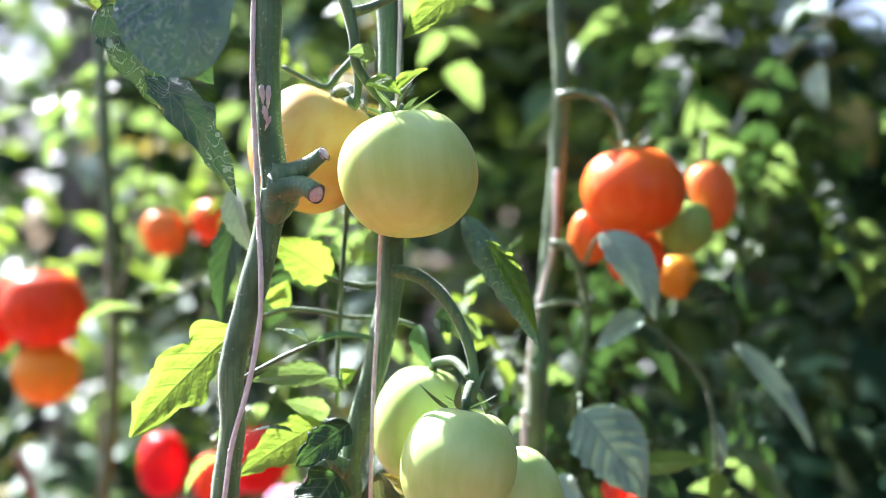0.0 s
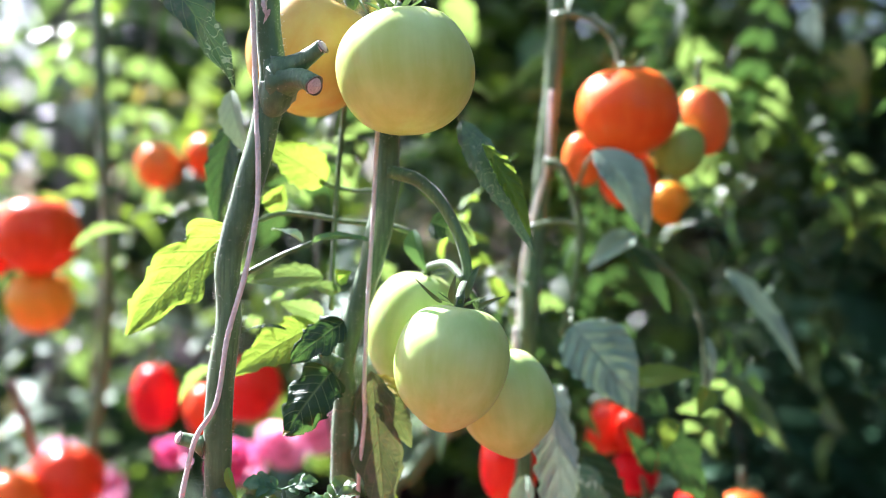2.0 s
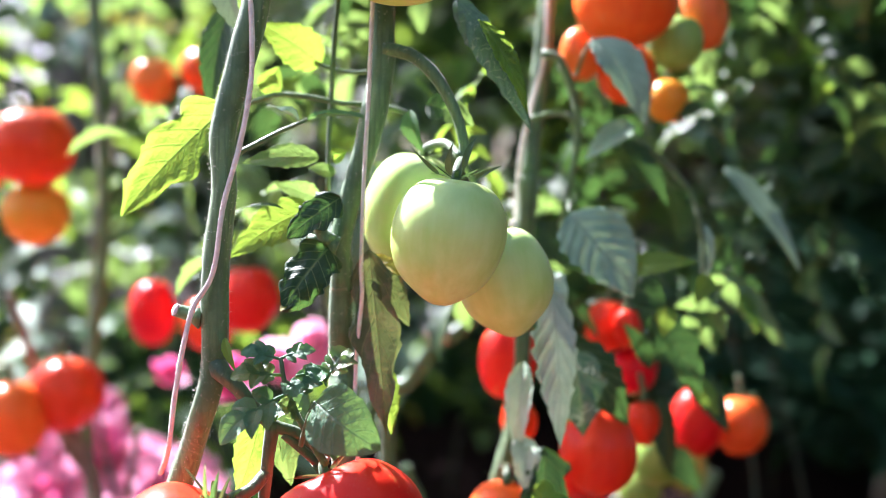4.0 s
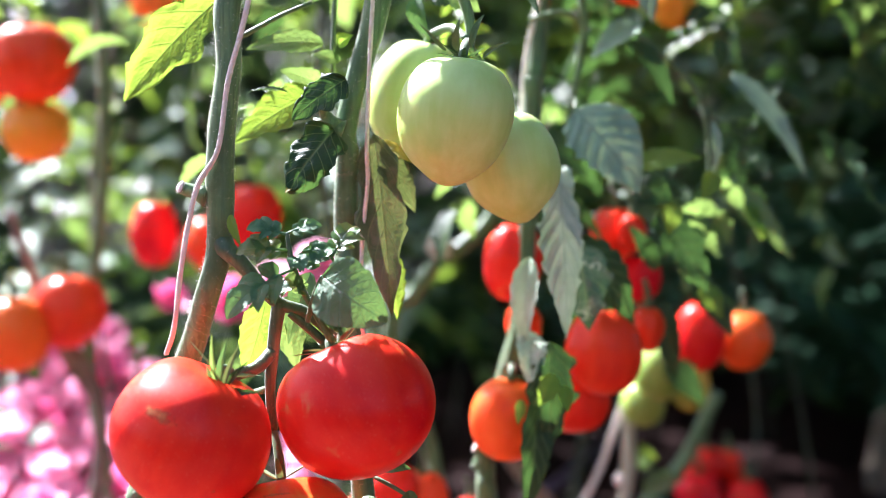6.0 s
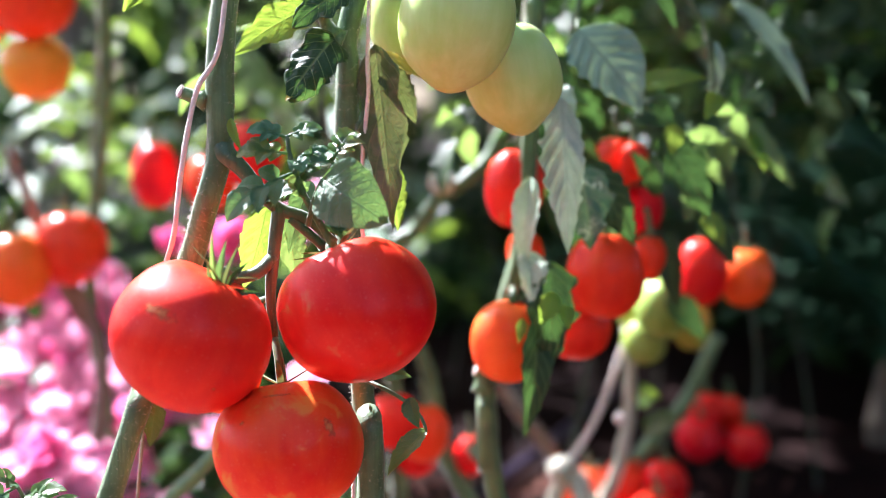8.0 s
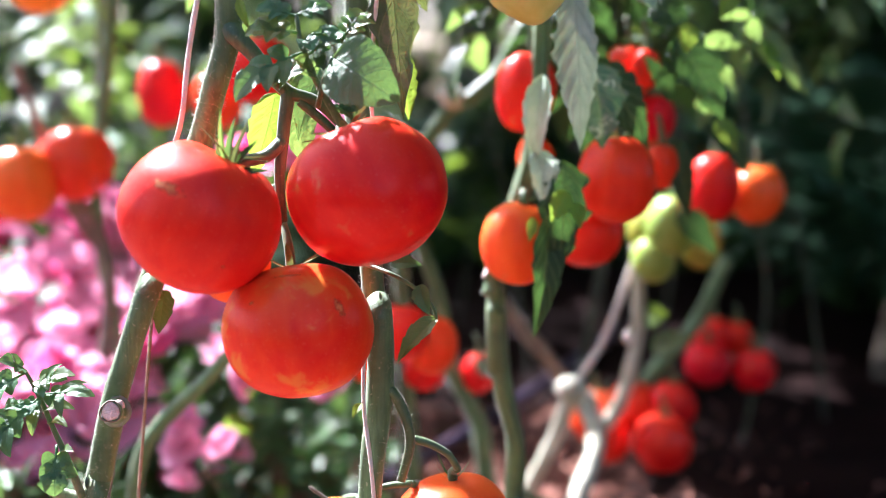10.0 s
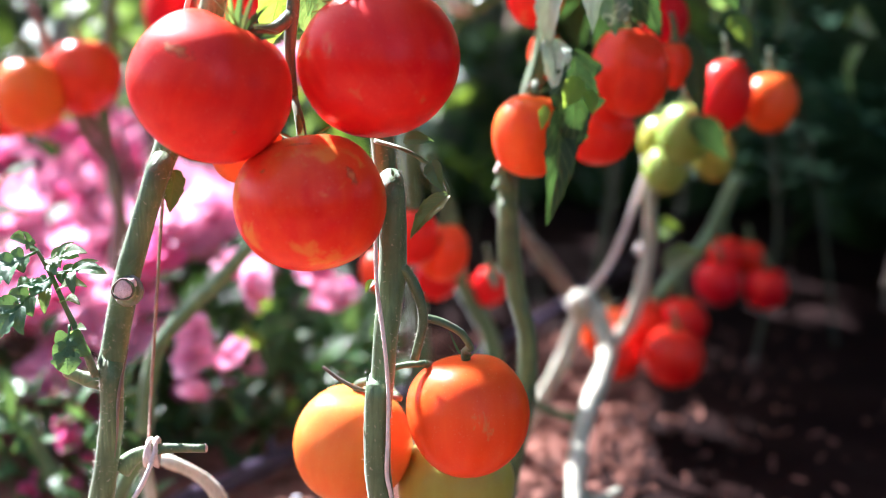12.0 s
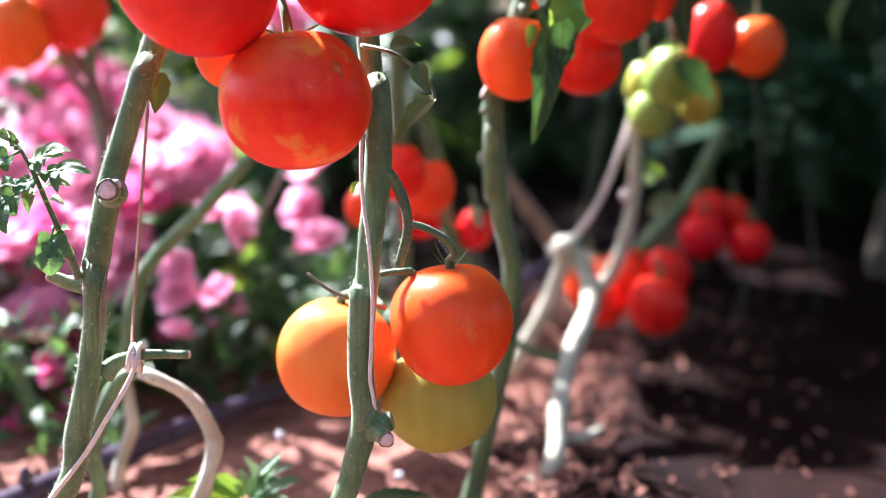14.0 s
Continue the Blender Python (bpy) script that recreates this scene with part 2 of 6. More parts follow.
def plain(name, a, b, scale, rough, bump_scale=300, strength=0.4, metallic=0.0, through_light=0.0, sheen=0.0, specular=0.5):
    m, nt, bsdf, out = material(name)
    tone = maths(nt, "ADD", maths(nt, "MULTIPLY", noise_tex(nt, scale, 4, 0.6), 0.7), maths(nt, "MULTIPLY", noise_tex(nt, scale * 7, 2), 0.3))
    nt.links.new(ramp(nt, tone, [(0.33, a), (0.67, b)]), bsdf.inputs["Base Color"])
    nt.links.new(maths(nt, "MULTIPLY_ADD", noise_tex(nt, scale * 4, 2), 0.2, rough - 0.1), bsdf.inputs["Roughness"])
    bsdf.inputs["Metallic"].default_value = metallic
    bsdf.inputs["Sheen Weight"].default_value = sheen
    bsdf.inputs["Specular IOR Level"].default_value = specular
    n = bump(nt, noise_tex(nt, bump_scale, 4), strength, 0.002, bsdf)
    if through_light:
        tr = nt.nodes.new("ShaderNodeBsdfTranslucent")
        nt.links.new(bsdf.inputs["Base Color"].links[0].from_socket, tr.inputs["Color"])
        mix = nt.nodes.new("ShaderNodeMixShader")
        mix.inputs["Fac"].default_value = through_light
        nt.links.new(bsdf.outputs["BSDF"], mix.inputs[1])
        nt.links.new(tr.outputs["BSDF"], mix.inputs[2])
        nt.links.new(mix.outputs["Shader"], out.inputs["Surface"])
    return m


TWINE = plain("twine", (0.62, 0.55, 0.45), (0.86, 0.80, 0.69), 260, 0.85, 900, 0.6, sheen=0.3)
TWINE_BROWN = plain("brown_twine", (0.22, 0.13, 0.09), (0.44, 0.30, 0.22), 220, 0.85, 900, 0.6)
HAIR = plain("stem_hair", (0.82, 0.83, 0.72), (0.9, 0.9, 0.82), 200, 0.5, through_light=0.6)
CUT = plain("cut_wood", (0.58, 0.43, 0.37), (0.82, 0.70, 0.63), 300, 0.8, 700, 0.8)
SEPAL = plain("sepal_green", (0.05, 0.11, 0.03), (0.13, 0.20, 0.06), 90, 0.55, 400, 0.4, through_light=0.2)
# SOIL is near black: the deep shade on the right is put into its colour
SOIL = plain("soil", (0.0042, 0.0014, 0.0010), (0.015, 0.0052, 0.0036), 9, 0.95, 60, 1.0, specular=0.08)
MULCH = plain("coir_mulch", (0.072, 0.025, 0.016), (0.36, 0.172, 0.122), 45, 0.9, 200, 0.7, specular=0.15)
PEBBLE = plain("white_pebble", (0.66, 0.64, 0.62), (0.82, 0.81, 0.80), 200, 0.45, 500, 0.3)
PIPE = plain("black_pipe", (0.020, 0.014, 0.026), (0.055, 0.040, 0.066), 40, 0.30, 300, 0.1)
PETAL = plain("pink_petal", (0.88, 0.40, 0.57), (0.94, 0.60, 0.73), 38, 0.5, 200, 0.3, through_light=0.45)
PETAL_DEEP = plain("deep_pink_petal", (0.76, 0.12, 0.32), (0.86, 0.26, 0.48), 38, 0.5, 200, 0.3, through_light=0.45)
FERN = plain("fern_green", (0.024, 0.076, 0.038), (0.056, 0.136, 0.068), 20, 0.5, 200, 0.3, through_light=0.12, specular=0.25)
# HEDGE is very dark: the shade inside the background foliage is in its colour
HEDGE = leaf_material("shade_dark_hedge_leaf", (0.009, 0.030, 0.011), (0.028, 0.070, 0.022), (0.10, 0.22, 0.04), 0.15, specular=0.12)


# ---- mesh tools ----
def thing(name, at, label, category, group="", kind=""):
    ob = new(name)
    ob.location = at
    ob.empty_display_size = 0.02
    return tagged(ob, label, category, group, kind)


def part(name, bm, mat, parent=None, label="", smooth=True, local=False):
    """One mesh object of a bmesh. The shape is given in world places unless local."""
    me = bpy.data.meshes.new(name)
    if smooth:
        for f in bm.faces:
            f.smooth = True
    bm.to_mesh(me)
    bm.free()
    me.materials.append(mat)
    ob = new(name, me)
    if parent is not None:
        ob.parent = parent
        if not local and parent.type == "EMPTY":
            ob.matrix_parent_inverse = Matrix.Translation(parent.location).inverted()
    if label:
        ob["label"] = label
    return ob


def spline(points, step=0.006):
    """Catmull-Rom through the points, evenly stepped."""
    p = [Vector(q) for q in points]
    p = [p[0] * 2 - p[1]] + p + [p[-1] * 2 - p[-2]]
    out = []
    for i in range(1, len(p) - 2):
        a, b, c, d = p[i - 1:i + 3]
        n = max(2, int((c - b).length / step))
        for k in range(n):
            t = k / n
            out.append(0.5 * ((2 * b) + (c - a) * t + (2 * a - 5 * b + 4 * c - d) * t * t + (3 * b - a - 3 * c + d) * t ** 3))
    out.append(p[-2])
    return out


def tube_into(bm, path, radius, sides=12, rough=0.0, seed=0, caps=True):
    """Sweeps a round section along path; radius is a number or a function of 0..1."""
    n, rings = len(path), []
    up = Vector((0.31, 0.9, 0.2))
    for i, q in enumerate(path):
        d = (path[min(i + 1, n - 1)] - path[max(i - 1, 0)]).normalized()
        a = (up - d * up.dot(d)).normalized()
        up = a
        b = d.cross(a)
        r = radius(i / (n - 1)) if callable(radius) else radius
        ring = []
        for k in range(sides):
            w = 2 * math.pi * k / sides
            e = a * math.cos(w) + b * math.sin(w)
            s = r * (1 + rough * noise.noise((q + e * 0.02) * 60 + Vector((seed, 0, 0))))
            ring.append(bm.verts.new(q + e * s))
        rings.append(ring)
    for r0, r1 in zip(rings, rings[1:]):
        for k in range(sides):
            bm.faces.new((r0[k], r0[(k + 1) % sides], r1[(k + 1) % sides], r1[k]))
    if caps:
        bm.faces.new(rings[0][::-1])
        bm.faces.new(rings[-1])
    return bm


def tube(points, radius, sides=12, rough=0.0, seed=0, step=0.006):
    return tube_into(bmesh.new(), spline(points, step), radius, sides, rough, seed)


def taper(a, b):
    return lambda t: a + (b - a) * t


def hairs(path, radius, count, seed, length=0.0022):
    """Fine straight hairs standing out of a stem."""
    rng, bm = random.Random(seed), bmesh.new()
    for _ in range(count):
        i = rng.randrange(1, len(path) - 1)
        d = (path[i + 1] - path[i - 1]).normalized()
        e = Vector((rng.gauss(0, 1), rng.gauss(0, 1), rng.gauss(0, 1)))
        e = (e - d * e.dot(d)).normalized()
        base = path[i] + e * radius * 0.97 + d * rng.uniform(-0.003, 0.003)
        tip = base + (e + d * rng.uniform(-0.5, 0.3)).normalized() * length * rng.uniform(0.4, 1.25)
        s = d.cross(e) * 0.000045
        v = [bm.verts.new(base + s), bm.verts.new(base - s), bm.verts.new(base + d * 0.00013), bm.verts.new(tip)]
        for f in ((0, 1, 3), (1, 2, 3), (2, 0, 3)):
            bm.faces.new([v[k] for k in f])
    return bm


def twine(points, radius, step=0.0007, turns=380.0):
    """Two plies twisted round each other along the way."""
    path, bm = spline(points, step), bmesh.new()
    for ply in (0, 1):
        line, run = [], 0.0
        for i, q in enumerate(path):
            d = (path[min(i + 1, len(path) - 1)] - path[max(i - 1, 0)]).normalized()
            a = d.cross(Vector((0, 1, 0.1))).normalized()
            b = d.cross(a)
            w = run * turns * 2 * math.pi * 0.6 + ply * math.pi
            line.append(q + (a * math.cos(w) + b * math.sin(w)) * radius * 0.15)
            run += (path[min(i + 1, len(path) - 1)] - q).length
        tube_into(bm, line, radius * 0.78, 6, 0.2, ply)
    return bm


def blade_into(bm, m, length, width, teeth=6, depth=0.22, lobes=0.0, fold=0.25, bow=0.15, ripple=0.06, curl=0.0, seed=0, nu=22, nv=4, pucker=0.02, blunt=0.0):
    """A toothed leaf blade along +y of the pose m, z its upper side. fold lifts both halves, bow sags it, curl rolls the edges under."""
    uvs = bm.loops.layers.uv.verify()
    rng = random.Random(seed)
    ph, side_ph = rng.uniform(0, 6), (rng.uniform(0, 1), rng.uniform(0, 1))
    grid = []
    for i in range(nu + 1):
        u = i / nu
        row = []
        for j in range(-nv, nv + 1):
            v = j / nv
            shape = math.sin(math.pi * min(1, u ** 0.72)) ** (0.85 - 0.5 * blunt) * (1 - 0.25 * u * (1 - blunt))
            saw = 1 - depth * (0.55 + 0.9 * abs(noise.noise(Vector((u * teeth * 0.9, seed * 0.77, v))))) * ((u * teeth + side_ph[0 if j < 0 else 1]) % 1.0) * (0.15 if u < 0.06 else 1)
            lobe = 1 - lobes * (0.5 + 0.5 * math.cos(u * 3 * 2 * math.pi + ph * 0.2))
            w = 0.5 * width * max(0.0, shape) * (1 + (saw * lobe - 1) * abs(v) ** 2) * 1.12
            x = v * w
            a = curl * abs(v) * 2.2
            if curl > 0.01:
                xs = math.copysign(math.sin(min(a, 3.0)) / (curl * 2.2) * w, v) if abs(v) > 0 else 0.0
                zs = -(1 - math.cos(min(a, 3.0))) / (curl * 2.2) * w
            else:
                xs, zs = x, 0.0
            vein = math.cos((u - abs(v) * 0.27) * 7 * 2 * math.pi)
            z = zs + fold * abs(xs) + bow * length * 2.4 * u * (1 - u) + ripple * width * (noise.noise(Vector((u * 3 + seed * 1.7, v * 1.6, seed * 0.37))) * 0.9 * abs(v)) - pucker * width * vein * min(1, abs(v) * 2.5) * math.sin(math.pi * min(1, u + 0.08))
            row.append((bm.verts.new(m @ Vector((xs, u * length, z))), (0.5 + v * 0.5, u)))
        grid.append(row)
    for i in range(nu):
        for j in range(2 * nv):
            c = (grid[i][j], grid[i][j + 1], grid[i + 1][j + 1], grid[i + 1][j])
            f = bm.faces.new([q[0] for q in c])
            for loop, q in zip(f.loops, c):
                loop[uvs].uv = q[1]


def blade_pose(base, tip, facing):
    """Pose with +y from base to tip and +z as near to facing as can be."""
    base, tip = Vector(base), Vector(tip)
    y = (tip - base).normalized()
    f = Vector(facing)
    z = (f - y * f.dot(y)).normalized()
    x = y.cross(z)
    m = Matrix((x, y, z)).transposed().to_4x4()
    m.translation = base
    return m, (tip - base).length


def leaf(parent, base, tip, width, mat=LEAF, facing=(0, -1, 0.35), label="", stalk=None, name="leaf", **shape):
    """A single blade with its midrib, as a part of a plant; stalk: where its stalk begins."""
    m, length = blade_pose(base, tip, facing)
    bm = bmesh.new()
    blade_into(bm, m, length, width, seed=hash_of(base), **{"nu": 36, "nv": 7, "pucker": 0.014, **shape})
    ob = part(name, bm, mat, parent, label)
    if stalk is not None:
        s, b = Vector(stalk), Vector(base)
        part("leaf_stalk", tube([s, (s + b) / 2 + Vector((0, 0, 0.12 * (b - s).length)), b], taper(0.0014, 0.0009), 7), STEM_THIN, ob)
    return ob


def sprig(parent, base, tip, width, mat, facing, seed, name="leaf"):
    """A small young compound leaf: a thin axis, two pairs of leaflets and a larger one at its end, drooping at the tips."""
    m, length = blade_pose(base, tip, facing)
    rng, bm = random.Random(seed), bmesh.new()
    bend = rng.uniform(-0.12, 0.12)

    def on(t):
        return m @ Vector((bend * length * t * t, t * length, 0.22 * length * t * (1 - t)))

    tube_into(bm, [on(k / 6 * 0.62) for k in range(7)], taper(0.0008, 0.0005), 6)
    for t, size in ((0.24, 0.36), (0.44, 0.46)):
        for side in (-1, 1):
            b = on(t)
            aim = m.to_3x3() @ Vector((side * rng.uniform(0.8, 1.0), rng.uniform(0.5, 0.8), rng.uniform(-0.35, 0.15)))
            q, _ = blade_pose(b, b + aim, m.to_3x3() @ Vector((side * -0.25, 0, 1)))
            blade_into(bm, q, length * size * rng.uniform(0.85, 1.15), width * 0.62, 3, 0.10, 0.05, 0.28, 0.2, 0.12, seed=seed + int(t * 100) + side, nu=14, nv=4, pucker=0.035, blunt=0.35)
    b = on(0.58)
    q, _ = blade_pose(b, on(1.0) + m.to_3x3() @ Vector((0, 0, -0.10 * length)), m.to_3x3() @ Vector((0, 0, 1)))
    blade_into(bm, q, length * 0.52, width, 4, 0.14, 0.10, 0.26, 0.24, 0.12, seed=seed * 3 + 1, nu=18, nv=5, pucker=0.03, blunt=0.25)
    return part(name, bm, mat, parent)


def hash_of(p):
    return int(abs(p[0] * 7919 + p[1] * 6101 + p[2] * 4999) * 100) % 997


def compound_leaf(seed, length, spread=1.0, nu=12, nv=2):
    """A whole tomato leaf along +y: rachis with five to seven toothed leaflets, drooping."""
    rng, bm = random.Random(seed), bmesh.new()
    droop = rng.uniform(0.15, 0.5)

    def on(t):
        return Vector((0.05 * length * math.sin(t * 3 + seed), t * length, -droop * length * t * t))

    tube_into(bm, [on(k / 8) for k in range(9)], taper(0.0016, 0.0007), 5)
    for t, s in ((0.35, 0.7), (0.6, 0.9), (0.82, 0.75)):
        for side in (-1, 1):
            b = on(t)
            out = Vector((side * rng.uniform(0.7, 1.1), rng.uniform(0.3, 0.7), rng.uniform(-0.55, 0.05)))
            size = length * 0.36 * s * spread * rng.uniform(0.8, 1.2)
            m, _ = blade_pose(b, b + out, (rng.uniform(-0.4, 0.4), rng.uniform(-0.3, 0.3), 1))
            blade_into(bm, m, size, size * 0.58, 5, 0.25, 0.15, rng.uniform(0.1, 0.5), rng.uniform(0.05, 0.25), 0.08, seed=seed * 11 + int(t * 100) + side, nu=nu, nv=nv)
    b = on(1.0)
    m, _ = blade_pose(b, b + Vector((rng.uniform(-0.2, 0.2), 1, rng.uniform(-0.9, -0.3))), (0, 0.3, 1))
    blade_into(bm, m, length * 0.42 * spread, length * 0.26 * spread, 6, 0.25, 0.2, 0.3, 0.2, 0.08, seed=seed * 13, nu=nu, nv=nv)
    return bm


# ---- tomatoes ----
def fruit_shape(w, h, lobes, depth, tip, dent, seed, segs=56, rings=32):
    bm, rows = bmesh.new(), []
    rng = random.Random(seed)
    ph, lean = rng.uniform(0, 6.28), rng.uniform(-0.03, 0.03)
    for i in range(rings + 1):
        th = math.pi * i / rings
        row = []
        for k in range(segs):
            f = 2 * math.pi * k / segs
            r = math.sin(th) ** 0.92 if th < math.pi - 1e-6 else 0.0
            r *= 1 + depth * math.cos(lobes * f + ph) * math.exp(-((th - 0.5) / 0.75) ** 2) + 0.35 * depth * math.cos((lobes - 2) * f + ph * 2) * math.sin(th)
            z = math.cos(th) - dent * math.exp(-(th / 0.42) ** 2) - tip * math.exp(-((math.pi - th) / 0.36) ** 2)
            d = Vector((math.cos(f) * math.sin(th), math.sin(f) * math.sin(th), math.cos(th)))
            k2 = 1 + 0.035 * noise.noise(d * 1.3 + Vector((seed * 3.1, 0, 0)))
            row.append(bm.verts.new((r * math.cos(f) * w * 0.5 * k2 + lean * w * z, r * math.sin(f) * w * 0.5 * k2, z * h * 0.5 * k2)))
            if i in (0, rings):
                break
        rows.append(row)
    for i in range(rings):
        a, b = rows[i], rows[i + 1]
        for k in range(segs):
            n = (k + 1) % segs
            if len(a) == 1:
                bm.faces.new((a[0], b[k], b[n]))
            elif len(b) == 1:
                bm.faces.new((a[k], b[0], a[n]))
            else:
                bm.faces.new((a[k], b[k], b[n], a[n]))
    return bm


def calyx_shape(size, top, seed, lift=0.35):
    """Five or six narrow sepals round the stalk, curling up at the ends."""
    bm, rng = bmesh.new(), random.Random(seed)
    n = rng.choice((5, 6))
    hub = bm.verts.new((0, 0, top + 0.0004))
    for k in range(n):
        f = 2 * math.pi * (k + rng.uniform(-0.2, 0.2)) / n
        ln, up = size * rng.uniform(0.8, 1.25), lift * rng.uniform(0.5, 1.8)
        d, side = Vector((math.cos(f), math.sin(f), 0)), Vector((-math.sin(f), math.cos(f), 0))
        prev = None
        for i in range(9):
            t = i / 8
            c = Vector((0, 0, top)) + d * (0.0008 + ln * t) + Vector((0, 0, 0.10 * ln * math.sin(t * 3) + up * ln * t * t))
            w = 0.12 * ln * (1 - t) ** 0.7 * (0.6 + t)
            row = [bm.verts.new(c - side * w + Vector((0, 0, 0.3 * w))), bm.verts.new(c), bm.verts.new(c + side * w + Vector((0, 0, 0.3 * w)))]
            if prev:
                bm.faces.new((prev[0], prev[1], row[1], row[0]))
                bm.faces.new((prev[1], prev[2], row[2], row[1]))
            else:
                bm.faces.new((hub, row[1], row[0]))
                bm.faces.new((hub, row[2], row[1]))
            prev = row
    return bm


COUNT = [0]


def tomato(at, w, h, skin, label, up=(0, 0, 1), lobes=5, depth=0.02, tip=0.0, dent=0.16, stalk=None, group="tomatoes on the vines", calyx=0.40, lift=0.35):
    """A fruit at its middle, with calyx and stalk; up: the way its top points; stalk: the place its stalk comes from."""
    COUNT[0] += 1
    seed = COUNT[0]
    ob = thing("tomato", at, label, "tomato", group)
    turn = Vector(up).normalized().to_track_quat("Z", "Y")
    ob.rotation_mode = "QUATERNION"
    ob.rotation_quaternion = turn
    part("fruit", fruit_shape(w, h, lobes, depth, tip, dent, seed), SKINS[skin], ob, local=True)
    top = h * 0.5 * (1 - dent)
    part("calyx", calyx_shape(w * calyx * 0.62, top + 0.0006, seed, lift), SEPAL, ob, "green star of narrow sepals", local=True)
    end = turn.inverted() @ (Vector(stalk) - Vector(at)) if stalk else Vector((0.004, 0.003, top + 0.02))
    a = Vector((0, 0, top - 0.001))
    bend = Vector((0, 0, top)) * 0.5 + end * 0.5 + Vector((0, 0, 0.2 * (end - a).length))
    part("fruit_stalk", tube([a, Vector((0, 0, top + 0.004)), bend, end], taper(0.0026, 0.0019), 9, 0.2, seed, 0.003), STEM_THIN, ob, local=True)
    return ob


SCAR = plain("scarred_skin", (0.62, 0.10, 0.025), (0.60, 0.26, 0.09), 260, 0.5, 500, 0.3, specular=0.15)


def fade_scar(m):
    """Lets the skin show through the scar's uneven rim; u of its map runs from its middle to its rim."""
    nt, out = m.node_tree, m.node_tree.nodes["Material Output"]
    uv = nt.nodes.new("ShaderNodeUVMap")
    sep = nt.nodes.new("ShaderNodeSeparateXYZ")
    nt.links.new(uv.outputs["UV"], sep.inputs["Vector"])
    cover = maths(nt, "MULTIPLY", maths(nt, "SUBTRACT", maths(nt, "MULTIPLY_ADD", noise_tex(nt, 420, 4), 1.5, 0.05), sep.outputs["X"]), 1.6)
    clear = nt.nodes.new("ShaderNodeBsdfTransparent")
    mix = nt.nodes.new("ShaderNodeMixShader")
    nt.links.new(maths(nt, "MINIMUM", maths(nt, "MAXIMUM", cover, 0.0), 0.85), mix.inputs["Fac"])
    nt.links.new(clear.outputs["BSDF"], mix.inputs[1])
    nt.links.new(nt.nodes["Principled BSDF"].outputs["BSDF"], mix.inputs[2])
    nt.links.new(mix.outputs["Shader"], out.inputs["Surface"])


fade_scar(SCAR)


def scar(fruit, at, length, width, tilt, seed):
    """A dull, uneven patch lying on a fruit's skin."""
    mesh = next(c for c in fruit.children if c.name.split(".")[0] == "fruit").data
    tree = BVHTree.FromPolygons([v.co for v in mesh.vertices], [p.vertices[:] for p in mesh.polygons])
    turn = fruit.rotation_quaternion.inverted()
    bm, rings = bmesh.new(), []
    uvs = bm.loops.layers.uv.verify()
    c, n = math.cos(radians(tilt)), math.sin(radians(tilt))
    for k in range(6):
        rings.append([])
        for j in range(22):
            a = 2 * math.pi * j / 22
            r = max(0.01, k / 5) * (1 + 0.35 * noise.noise(Vector((math.cos(a) * 2.2, math.sin(a) * 2.2, seed))))
            u, v = r * math.cos(a) * length / 2, r * math.sin(a) * width / 2
            q, normal, _, _ = tree.find_nearest(turn @ (Vector(at) + Vector((u * c - v * n, 0, u * n + v * c)) - fruit.location))
            rings[-1].append(bm.verts.new(q + q.normalized() * 0.00012))
    for r0, r1 in zip(rings, rings[1:]):
        for j in range(22):
            f = bm.faces.new((r0[j], r1[j], r1[(j + 1) % 22], r0[(j + 1) % 22]))
            k = rings.index(r0) / 5
            for loop, u in zip(f.loops, (k, k + 0.2, k + 0.2, k)):
                loop[uvs].uv = (u, j / 22)
    bmesh.ops.recalc_face_normals(bm, faces=bm.faces)
    part("scar", bm, SCAR, fruit, "dull pale scar", local=True)


# ---- ground ----
def ground_height(x, y):
    near = math.exp(-((x * x + (y - 1) ** 2) / 9))
    return (0.014 * noise.noise(Vector((x * 3, y * 3, 0))) + 0.012 * noise.noise(Vector((x * 11, y * 11, 4))) + 0.006 * noise.noise(Vector((x * 31, y * 31, 7)))) * near - 0.004


bm = bmesh.new()
steps = [math.copysign(abs(k) ** 3 * 40 + abs(k) * 2.0, k) for k in [i / 90 for i in range(-90, 91)]]
rows = [[bm.verts.new((x, y + 1.0, ground_height(x, y + 1.0))) for x in steps] for y in steps]
for r0, r1 in zip(rows, rows[1:]):
    for k in range(len(steps) - 1):
        bm.faces.new((r0[k], r0[k + 1], r1[k + 1], r1[k]))
ground = tagged(part("ground", bm, SOIL), "red-brown garden soil, coloured nearly black for the shade on the right", "ground", kind="structure")

rng = random.Random(5)
bm = bmesh.new()
bed = []
